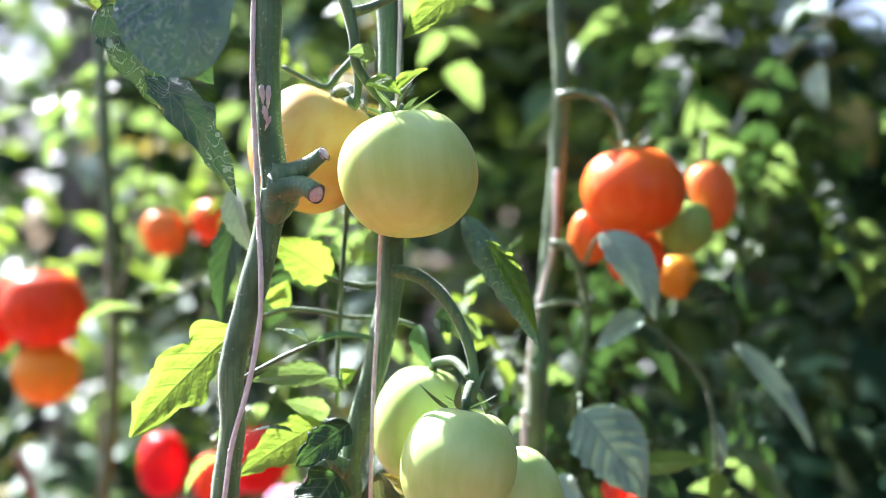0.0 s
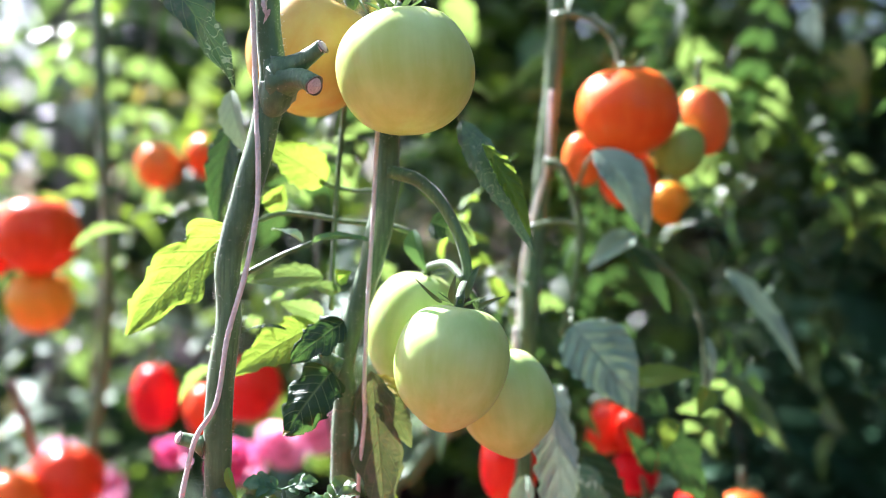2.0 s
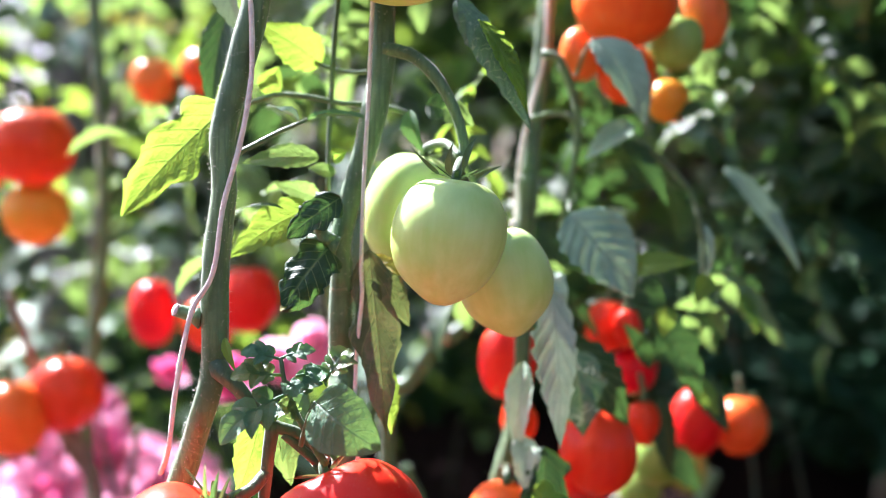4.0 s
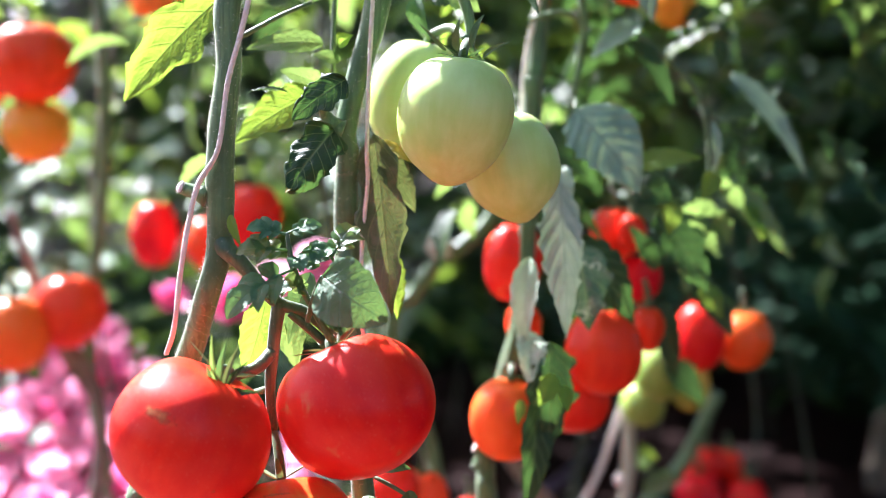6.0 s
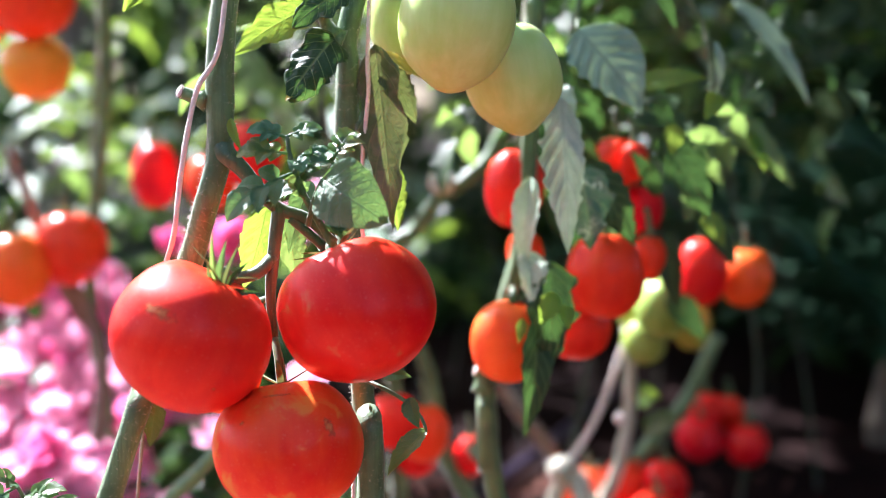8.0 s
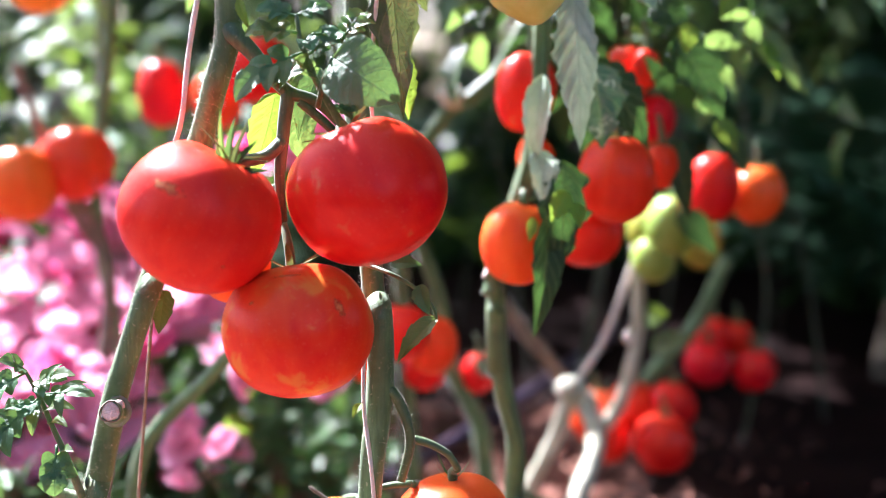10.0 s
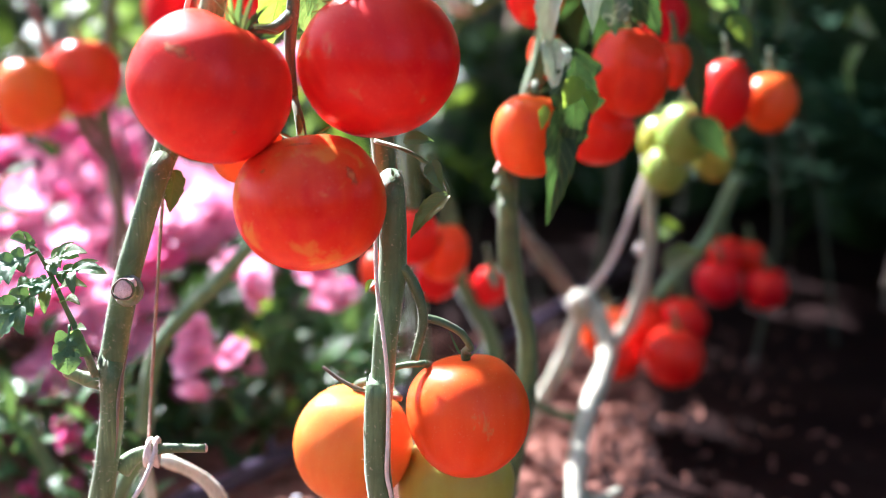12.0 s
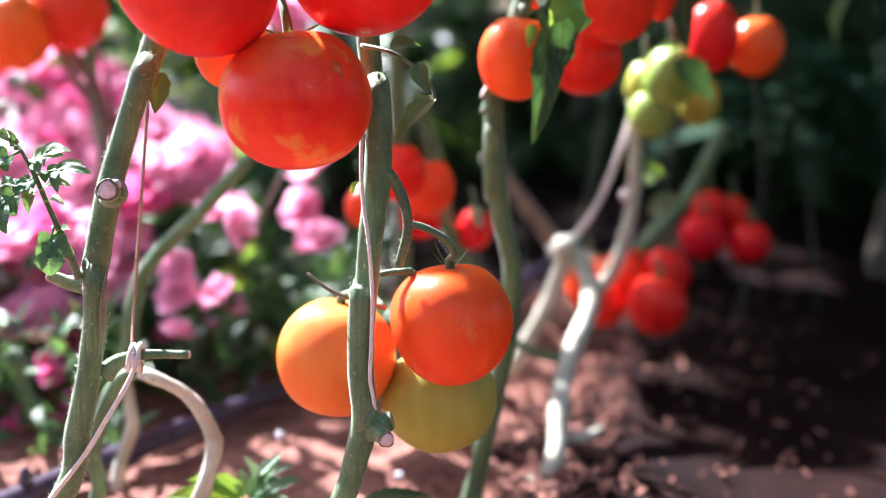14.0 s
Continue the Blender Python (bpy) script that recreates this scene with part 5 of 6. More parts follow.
for q, w, h, skin in (((0.2035, 1.02, 0.085), 108, 112, "red"), ((0.2205, 1.07, 0.1064), 88, 90, "red"), ((0.1847, 1.08, 0.1005), 92, 100, "red"), ((0.1591, 1.05, 0.0781), 80, 86, "red"), ((0.1525, 1.1, 0.0861), 90, 100, "orange")):
    tomato(q, q[1] * w / 2047, q[1] * h / 2047, skin, "ripe red tomato low on the back vine", (0, 0, 1), 5, 0.02, 0.0, 0.1, group="tomatoes in the back row")
for q, w, h in (((0.2742, 1.16, 0.1261), 84, 84), ((0.3228, 1.16, 0.1196), 80, 80), ((0.2853, 1.18, 0.1506), 66, 70), ((0.3145, 1.2, 0.1438), 62, 64)):
    tomato(q, q[1] * w / 2047, q[1] * h / 2047, "red", "small ripe red tomato in a low cluster", (0, 0, 1), 5, 0.015, 0.0, 0.1, group="tomatoes in the back row")
for q, w, h, skin in (((-0.0314, 0.84, 0.2252), 100, 104, "red"), ((-0.008, 0.86, 0.2106), 92, 110, "orange"), ((-0.0143, 0.9, 0.1814), 80, 80, "red"), ((-0.0585, 0.88, 0.1922), 70, 78, "orange"), ((0.0323, 0.98, 0.1584), 62, 76, "red")):
    tomato(q, q[1] * w / 2047, q[1] * h / 2047, skin, "ripening tomato behind the front vines", (0, 0, 1), 5, 0.02, 0.0, 0.1, group="tomatoes in the back row")

# sun patches on the hanging leaves, made as small brighter blades in front
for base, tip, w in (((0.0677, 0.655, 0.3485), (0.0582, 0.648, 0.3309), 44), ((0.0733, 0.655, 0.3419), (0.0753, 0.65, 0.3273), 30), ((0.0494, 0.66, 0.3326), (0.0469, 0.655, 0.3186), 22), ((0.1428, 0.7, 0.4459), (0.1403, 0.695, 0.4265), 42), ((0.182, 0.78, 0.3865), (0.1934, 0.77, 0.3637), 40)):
    leaf(plant_c, base, tip, base[1] * w / 2047, LEAF_BRIGHT, (0.1, -1, 0.2), "small bright blade coloured as a sun patch on the leaves", teeth=3, fold=0.15, nu=14, nv=4)
PALE = "drooping leaf showing its pale veined underside"
leaf(plant_c, (0.0829, 0.7, 0.5021), (0.1202, 0.685, 0.4511), 0.0489, LEAF_PALE, (0.25, -1, 0.45), PALE, teeth=7, depth=0.12, fold=0.16, bow=0.12, ripple=0.07, pucker=0.035, stalk=(0.0875, 0.745, 0.5052))
leaf(plant_c, (0.0689, 0.655, 0.4595), (0.0721, 0.635, 0.3724), 0.0288, LEAF_SILVER, (0.30, -1, 0.35), PALE, teeth=8, depth=0.3, fold=-0.25, bow=0.05, ripple=0.1, pucker=0.05)
leaf(plant_c, (0.0672, 0.68, 0.467), (0.0786, 0.67, 0.449), 0.0151, LEAF_SILVER, (0.1, -0.8, 0.5), PALE, fold=0.4, ripple=0.3)
leaf(plant_c, (0.0837, 0.685, 0.4204), (0.0894, 0.67, 0.3714), 0.0376, LEAF_MINED, (0.1, -1, 0.15), "dark hanging leaf with insect trails", lobes=0.2, fold=0.2)
leaf(plant_c, (0.0547, 0.68, 0.4137), (0.0514, 0.67, 0.3577), 0.0183, LEAF_SILVER, (-0.4, -1, 0.3), PALE, fold=0.3, ripple=0.2)
leaf(plant_c, (0.054, 0.675, 0.3705), (0.0542, 0.66, 0.3393), 0.0196, LEAF_SILVER, (0.2, -0.6, 0.8), "crumpled pale leaf", fold=0.4, ripple=0.3)
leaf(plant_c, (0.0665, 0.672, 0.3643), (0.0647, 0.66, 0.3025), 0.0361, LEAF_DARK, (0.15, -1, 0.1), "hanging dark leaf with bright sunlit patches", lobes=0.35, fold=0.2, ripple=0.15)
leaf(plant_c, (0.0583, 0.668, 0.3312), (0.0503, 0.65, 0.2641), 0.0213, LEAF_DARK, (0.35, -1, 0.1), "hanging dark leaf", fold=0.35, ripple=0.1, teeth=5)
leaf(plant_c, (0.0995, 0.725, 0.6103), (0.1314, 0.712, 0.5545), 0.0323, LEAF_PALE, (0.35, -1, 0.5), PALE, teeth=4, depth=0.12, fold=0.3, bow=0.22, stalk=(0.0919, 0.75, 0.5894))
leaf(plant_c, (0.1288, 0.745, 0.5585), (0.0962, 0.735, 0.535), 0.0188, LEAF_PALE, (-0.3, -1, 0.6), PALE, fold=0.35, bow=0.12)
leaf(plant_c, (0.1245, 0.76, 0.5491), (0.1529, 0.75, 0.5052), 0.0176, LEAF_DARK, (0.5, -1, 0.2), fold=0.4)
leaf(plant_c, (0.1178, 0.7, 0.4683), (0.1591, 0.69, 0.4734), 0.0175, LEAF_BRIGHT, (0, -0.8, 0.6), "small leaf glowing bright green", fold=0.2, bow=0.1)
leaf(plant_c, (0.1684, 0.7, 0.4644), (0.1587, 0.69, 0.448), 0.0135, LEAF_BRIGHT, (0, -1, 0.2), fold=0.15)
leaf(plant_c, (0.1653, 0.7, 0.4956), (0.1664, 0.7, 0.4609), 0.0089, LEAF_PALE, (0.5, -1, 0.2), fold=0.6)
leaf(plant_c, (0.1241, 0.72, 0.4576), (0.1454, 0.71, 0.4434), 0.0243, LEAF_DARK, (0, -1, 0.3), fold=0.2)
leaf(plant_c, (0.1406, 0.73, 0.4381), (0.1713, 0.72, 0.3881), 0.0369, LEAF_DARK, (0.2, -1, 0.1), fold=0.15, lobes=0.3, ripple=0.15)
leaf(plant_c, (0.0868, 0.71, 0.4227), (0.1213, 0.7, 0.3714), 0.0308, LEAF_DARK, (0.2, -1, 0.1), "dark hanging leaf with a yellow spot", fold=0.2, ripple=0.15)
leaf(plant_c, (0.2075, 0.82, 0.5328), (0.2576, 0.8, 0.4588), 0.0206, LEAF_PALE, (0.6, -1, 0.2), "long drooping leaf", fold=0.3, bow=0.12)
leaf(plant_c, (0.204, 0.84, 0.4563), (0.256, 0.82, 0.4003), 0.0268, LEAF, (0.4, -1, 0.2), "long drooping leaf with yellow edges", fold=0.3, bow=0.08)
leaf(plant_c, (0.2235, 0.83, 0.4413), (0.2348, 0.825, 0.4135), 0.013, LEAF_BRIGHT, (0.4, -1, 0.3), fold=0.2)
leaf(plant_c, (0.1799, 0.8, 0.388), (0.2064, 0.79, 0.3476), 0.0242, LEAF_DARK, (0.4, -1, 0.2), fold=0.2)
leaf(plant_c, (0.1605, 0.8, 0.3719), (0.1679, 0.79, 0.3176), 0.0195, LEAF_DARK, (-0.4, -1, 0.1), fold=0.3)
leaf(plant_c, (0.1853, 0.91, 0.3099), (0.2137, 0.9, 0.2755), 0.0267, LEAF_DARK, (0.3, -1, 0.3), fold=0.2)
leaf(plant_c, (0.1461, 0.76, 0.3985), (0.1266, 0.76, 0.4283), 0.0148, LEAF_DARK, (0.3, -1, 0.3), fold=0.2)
leaf(plant_c, (0.0369, 0.93, 0.1751), (0.0257, 0.92, 0.182), 0.0207, LEAF_PALE, (0.3, -1, 0.5), fold=0.2)

# ---- back plant on the right, sunlit dry stems ----
plant_d = thing("tomato_plant", (0.16, 1.03, 0.0), "back-row tomato vine with pale sunlit bare stems", "tomato plant", "tomato vines")
part("main_stem", tube([(0.1212, 1.01, 0.1403), (0.1311, 0.99, 0.1213), (0.1331, 0.96, 0.0977), (0.1092, 0.91, 0.0612), (0.0989, 0.87, 0.0354), (0.0944, 0.84, 0.0087), (0.0814, 0.82, -0.0111)] + [(0.070, 0.815, -0.01)], taper(0.0085, 0.0075), 12, 0.2, 3), STEM_DRY, plant_d)
part("side_branch", tube([(0.1735, 1.03, 0.2937), (0.177, 1.03, 0.2323), (0.1781, 1.03, 0.1802), (0.1659, 1.03, 0.1217), (0.1476, 1.03, 0.0974), (0.1336, 1.03, 0.1267)], taper(0.005, 0.007), 10, 0.2, 5), STEM_DRY, plant_d)
part("side_branch", tube([(0.1178, 1.01, 0.1368), (0.1039, 1.01, 0.092), (0.0869, 1.01, 0.0572), (0.0673, 1.01, 0.0193)], taper(0.008, 0.0065), 10, 0.25, 6), STEM_DRY, plant_d)
part("side_branch", tube([(0.0971, 0.855, 0.0171), (0.1158, 0.855, 0.0151), (0.1324, 0.855, 0.0233)], taper(0.005, 0.0036), 10, 0.2, 7), STEM_DRY, plant_d)
part("side_branch", tube([(0.0596, 0.91, 0.0797), (0.0833, 0.91, 0.0681), (0.1069, 0.91, 0.0612)], taper(0.0036, 0.0045), 10, 0.2, 7), STEM_THIN, plant_d)
part("side_branch", tube([(0.2748, 1.1, 0.2446), (0.2454, 1.1, 0.1778), (0.2089, 1.1, 0.1323), (0.1778, 1.1, 0.0806)], taper(0.007, 0.008), 10, 0.2, 8), STEM, plant_d)
part("side_branch", tube([(0.0481, 1.12, 0.2109), (0.0826, 1.12, 0.1661), (0.1146, 1.12, 0.1264), (0.1237, 1.12, 0.1034)], taper(0.007, 0.008), 10, 0.2, 9), STEM_BROWN, plant_d)
part("node", tube([(0.1038, 1.0, 0.1443), (0.115, 1.0, 0.1403), (0.1252, 1.0, 0.1384)], lambda t: 0.006 + 0.006 * math.sin(math.pi * t), 10, 0.3, 9, 0.003), STEM_DRY, plant_d)
for q, r in (((0.167, 0.99, 0.269), 0.0042), ((0.1638, 0.99, 0.1892), 0.0044)):
    part("node", tube([Vector(q) - Vector((r, 0, r * 0.4)), Vector(q), Vector(q) + Vector((r, 0, r * 0.3))], lambda t, r=r: r * (0.5 + math.sin(math.pi * t)), 10, 0.3, 2, 0.001), TWINE, plant_d, "pale swollen joint")
leaf(plant_d, (0.1807, 1.0, 0.2067), (0.197, 0.99, 0.2098), 0.0225, LEAF_BRIGHT, (0, -1, 0.4))
leaf(plant_d, (0.1914, 1.03, 0.1698), (0.2272, 1.02, 0.1829), 0.0244, LEAF, (0, -0.8, 0.6))
string_d = thing("support_string", (0.1165, 1.0, 0.1419), "pale tie stretched down to the bare stem", "string", "support strings")
part("twine", twine([(0.1753, 1.01, 0.2857), (0.1704, 1.01, 0.2595), (0.1451, 1.01, 0.1839), (0.1178, 1.01, 0.1394)], 0.0032, 0.004, 90), TWINE, string_d)
plant_e = thing("tomato_plant", (0.05, 1.0, 0.0), "bare woody lower vine behind the front row", "tomato plant", "tomato vines")
part("main_stem", tube([(0.0649, 0.95, 0.4584), (0.0421, 0.95, 0.4167), (0.019, 0.95, 0.3956), (0.0027, 0.95, 0.3862), (-0.0183, 0.95, 0.3556), (-0.037, 0.95, 0.3272)] + [(-0.03, 0.96, 0.15), (-0.02, 0.97, -0.01)], taper(0.0058, 0.008), 10, 0.2, 3), STEM, plant_e)
part("side_branch", tube([(-0.0232, 0.98, 0.2766), (-0.0031, 0.98, 0.2229), (0.0076, 0.98, 0.1632), (0.0332, 0.98, 0.1127), (0.0418, 0.98, 0.0561)] + [(0.06, 0.98, -0.01)], taper(0.006, 0.009), 10, 0.2, 4), STEM, plant_e)
part("node", tube([(-0.0067, 0.945, 0.3991), (0.0026, 0.945, 0.3969), (0.0142, 0.945, 0.3936)], lambda t: 0.005 + 0.005 * math.sin(math.pi * t), 10, 0.3, 9, 0.003), STEM_DRY, plant_e)

# ---- back plants on the left ----
plant_f = thing("tomato_plant", (-0.20, 0.70, 0.0), "bent old vine lying low among pink flowers", "tomato plant", "tomato vines")
part("main_stem", tube([(-0.1713, 0.625, 0.1336), (-0.1554, 0.625, 0.1271), (-0.1447, 0.625, 0.1199), (-0.1346, 0.625, 0.1072), (-0.129, 0.625, 0.093), (-0.1312, 0.625, 0.0775), (-0.1367, 0.625, 0.0618)] + [(-0.165, 0.64, -0.01)], taper(0.0036, 0.0062), 14, 0.3, 3), STEM_DRY, plant_f)
part("side_branch", tube([(-0.1716, 0.655, 0.1256), (-0.1862, 0.655, 0.1222), (-0.1964, 0.655, 0.1094), (-0.2044, 0.655, 0.0908), (-0.2083, 0.655, 0.07), (-0.2068, 0.655, 0.0446)] + [(-0.235, 0.66, -0.01)], taper(0.0046, 0.0050), 12, 0.3, 3), STEM, plant_f)
part("side_branch", tube([(-0.2128, 0.75, 0.0913), (-0.2103, 0.75, 0.0724), (-0.2093, 0.75, 0.0542), (-0.217, 0.75, 0.0327), (-0.2222, 0.75, 0.0044)], taper(0.0036, 0.0052), 12, 0.3, 3), STEM_DRY, plant_f)
part("side_branch", tube([(-0.1201, 0.78, 0.2514), (-0.1377, 0.78, 0.2317), (-0.1674, 0.78, 0.1998), (-0.1974, 0.78, 0.1694), (-0.2119, 0.78, 0.1429), (-0.2193, 0.78, 0.0936)], taper(0.0045, 0.006), 12, 0.2, 3), STEM, plant_f)
part("side_branch", tube([(-0.3302, 0.86, 0.0776), (-0.3148, 0.86, 0.032), (-0.2896, 0.86, -0.0002), (-0.2402, 0.86, 0.0146), (-0.2423, 0.86, -0.0517)], taper(0.006, 0.007), 12, 0.2, 3), STEM, plant_f)
plant_g = thing("tomato_plant", (-0.33, 1.02, 0.0), "leafy tomato vine in the back row with red fruit", "tomato plant", "tomato vines")
part("main_stem", tube([(-0.30, 1.06, 1.15), (-0.31, 1.05, 0.8), (-0.295, 1.04, 0.5), (-0.31, 1.03, 0.3), (-0.29, 1.02, 0.15), (-0.30, 1.02, -0.01)], 0.006, 10, 0.15, 2), STEM, plant_g)
part("side_branch", tube([(-0.3464, 1.0, 0.3339), (-0.3229, 1.0, 0.3098), (-0.3017, 1.0, 0.2805), (-0.2916, 1.0, 0.2409), (-0.2946, 1.0, 0.1904), (-0.304, 1.0, 0.1287)], taper(0.0045, 0.0065), 10, 0.15, 2), STEM_BROWN, plant_g)
part("side_branch", tube([(-0.3755, 1.02, 0.4212), (-0.361, 1.02, 0.381), (-0.3514, 1.02, 0.3507), (-0.327, 1.02, 0.2898), (-0.3022, 1.02, 0.2541)], taper(0.004, 0.005), 10, 0.15, 2), STEM_BROWN, plant_g)
for q, w, h, skin, words in (((-0.3457, 1.0, 0.5492), 152, 142, "red", "ripe red tomato on the back vine"), ((-0.3497, 1.02, 0.4909), 118, 112, "gold", "orange-yellow half-ripe tomato under a red one"), ((-0.4058, 1.04, 0.5396), 100, 130, "red", "ripe red tomato on the back vine"),
                              ((-0.316, 0.99, 0.3366), 136, 136, "red", "ripe red tomato above pink flowers"), ((-0.3511, 0.96, 0.3209), 120, 140, "orange", "orange-red tomato above pink flowers"), ((-0.3945, 1.02, 0.2973), 90, 70, "red", "ripe red tomato above pink flowers")):
    tomato(q, q[1] * w / 2047, q[1] * h / 2047, skin, words, (0, 0, 1), 5, 0.02, 0.0, 0.1, group="tomatoes in the back row")
for q, w, h, skin, words in (((-0.2702, 1.12, 0.6159), 78, 84, "amber", "sunlit orange tomato far back"), ((-0.2221, 1.12, 0.6268), 78, 80, "orange", "sunlit orange tomato far back"), ((-0.2664, 1.1, 0.3953), 84, 120, "red", "ripe red tomato far back"), ((-0.1607, 1.0, 0.4188), 116, 120, "red", "ripe red tomato behind the front stem"), ((-0.2046, 1.05, 0.3903), 90, 100, "orange", "orange-red tomato behind the front stem")):
    tomato(q, q[1] * w / 2047, q[1] * h / 2047, skin, words, (0, 0, 1), 5, 0.02, 0.0, 0.1, group="tomatoes in the back row")

# low bright seedling at the foot of the front row
seedling = thing("seedling", (-0.10, 0.66, 0.0), "low leafy shoot with sunlit yellow-green leaves", "plant")
part("main_stem", tube([(-0.10, 0.66, -0.01), (-0.105, 0.655, 0.03), (-0.1173, 0.65, 0.0445)], 0.0018, 8), STEM_THIN, seedling)
# LEAF_PALE and LEAF_BRIGHT blades carry the sunlight on this shoot in their colour
for base, tip, w, mat in (((-0.1208, 0.65, 0.0444), (-0.1627, 0.64, 0.0516), 70, LEAF_BRIGHT), ((-0.1173, 0.65, 0.0481), (-0.146, 0.65, 0.0628), 50, LEAF_BRIGHT), ((-0.1139, 0.65, 0.0481), (-0.0939, 0.65, 0.073), 46, LEAF_BLUE), ((-0.1122, 0.65, 0.0482), (-0.0786, 0.64, 0.0643), 44, LEAF_BLUE), ((-0.1156, 0.65, 0.0481), (-0.1204, 0.66, 0.0622), 40, LEAF), ((-0.1139, 0.65, 0.0445), (-0.0842, 0.63, 0.0535), 50, LEAF), ((-0.1103, 0.65, 0.0591), (-0.0909, 0.645, 0.0792), 26, LEAF_PALE), ((-0.1086, 0.65, 0.0591), (-0.1153, 0.64, 0.0786), 26, LEAF_PALE), ((-0.1035, 0.65, 0.061), (-0.0859, 0.645, 0.0704), 22, LEAF_PALE), ((-0.1029, 0.645, 0.054), (-0.0904, 0.64, 0.0591), 30, LEAF_PALE), ((-0.1275, 0.65, 0.0516), (-0.149, 0.64, 0.0625), 40, LEAF_BRIGHT)):
    leaf(seedling, base, tip, 0.65 * w / 2047, mat, (0, -0.6, 0.8), fold=0.35, lobes=0.2, bow=0.12)
leaf(seedling, (-0.0426, 0.6, 0.0669), (-0.0031, 0.6, 0.0709), 0.0117, LEAF_DARK, (0, -0.5, 0.9), fold=0.2)

# ---- pink flowers ----
def petal_into(bm, m, size, cup):
    rows = []
    for i in range(6):
        u = i / 5
        w = size * 0.55 * math.sin(math.pi * (0.12 + 0.80 * u)) ** 0.8
        rows.append([bm.verts.new(m @ Vector((v * w, u * size, cup * size * (u * u * 0.9 + 0.35 * v * v)))) for v in (-1, -0.5, 0, 0.5, 1)])
    for a, b in zip(rows, rows[1:]):
        for k in range(4):
            bm.faces.new((a[k], a[k + 1], b[k + 1], b[k]))


def blossom(seed, size):
    """A full double flower: rings of cupped, overlapping petals."""
    rng, bm = random.Random(seed), bmesh.new()
    for ring, (n, tilt, s) in enumerate(((7, 8, 1.0), (6, 32, 0.86), (5, 58, 0.62), (3, 76, 0.4))):
        for k in range(n):
            m = pose(0, 0, 0.004 * ring, 0, 0, 360 * (k + 0.5 * ring + rng.uniform(-0.2, 0.2)) / n) @ pose(0, 0.002, 0, tilt + rng.uniform(-8, 10), rng.uniform(-8, 8), 0)
            petal_into(bm, m, size * 0.5 * s * rng.uniform(0.9, 1.1), rng.uniform(0.15, 0.4))
    return bm


flowers = thing("flowering_shrub", (-0.32, 1.1, 0.0), "low shrub covered in full pink flowers", "flower bush")
rng = random.Random(11)
blossoms = []
for k in range(5):
    bm = blossom(k, 0.05)
    me = bpy.data.meshes.new("flower")
    for f in bm.faces:
        f.smooth = True
    bm.to_mesh(me)
    bm.free()
    me.materials.append(PETAL if k < 4 else PETAL_DEEP)
    blossoms.append(me)


def flower(at, scale, toward=None, deep=False):
    ob = new("flower", blossoms[4] if deep else rng.choice(blossoms))
    ob.parent = flowers
    d = Vector(toward or (rng.uniform(-0.6, 0.5), rng.uniform(-1, 0.1), rng.uniform(0.1, 1)))
    ob.matrix_basis = Matrix.Translation(Vector(at) - Vector(flowers.location)) @ d.to_track_quat("Z", "Y").to_matrix().to_4x4() @ Matrix.Scale(scale, 4)


for k in range(260):
    u = rng.random() ** 0.8
    y = 0.93 + 0.36 * u
    z = 0.075 + 0.19 * u ** 0.8 + rng.gauss(0, 0.012)
    x = rng.uniform(-0.64, -0.215) * (y / 1.05)
    if x > -0.27 and y < 1.06:
        x -= 0.08
    if x > -0.34:
        z = min(z, 0.20 + rng.gauss(0, 0.01))
    flower((x, y, z), rng.uniform(0.9, 1.45), (rng.gauss(-0.1, 0.3), -0.55 + rng.gauss(0, 0.25), 1))
for at, s in (((-0.21, 0.9, 0.1134), 0.7), ((-0.1735, 0.9, 0.1115), 0.75), ((-0.2107, 0.9, 0.0801), 0.6), ((-0.2072, 0.9, 0.1369), 0.6), ((-0.1729, 0.92, 0.1676), 0.9), ((-0.0979, 0.95, 0.1491), 0.8), ((-0.12, 1.05, 0.1614), 0.9), ((-0.1094, 1.05, 0.1315), 0.9), ((-0.112, 1.05, 0.2002), 1.0), ((-0.1845, 1.0, 0.1596), 1.1), ((-0.2282, 1.0, 0.0975), 0.7), ((-0.1896, 0.98, 0.0822), 0.8), ((-0.2368, 1.0, 0.0556), 0.6), ((-0.1083, 1.1, 0.3647), 1.0), ((-0.1587, 1.15, 0.3339), 1.1), ((-0.1897, 1.1, 0.3261), 1.1), ((-0.2779, 1.2, 0.3156), 0.8)):
    flower(at, s)
for at, s in (((-0.3103, 0.88, 0.0621), 0.36), ((-0.303, 0.87, 0.0531), 0.42), ((-0.3363, 0.9, 0.0086), 0.45), ((-0.308, 0.88, 0.0102), 0.36), ((-0.3152, 0.95, 0.0526), 0.7), ((-0.2963, 0.9, 0.0238), 0.4), ((-0.3408, 0.88, 0.0059), 0.4)):
    flower(at, s, (0.1, -0.7, 0.7), True)
part("stalk", tube([(-0.34, 1.1, -0.01), (-0.30, 1.08, 0.15), (-0.26, 1.02, 0.30)], taper(0.006, 0.003), 8), STEM_BROWN, flowers)
part("stalk", tube([(-0.36, 1.12, -0.01), (-0.42, 1.10, 0.15), (-0.47, 1.05, 0.32)], taper(0.006, 0.003), 8), STEM_BROWN, flowers)
part("stalk", tube([(-0.33, 1.12, -0.01), (-0.20, 1.08, 0.10), (-0.14, 1.04, 0.20)], taper(0.005, 0.002), 8), STEM_BROWN, flowers)
bm = bmesh.new()
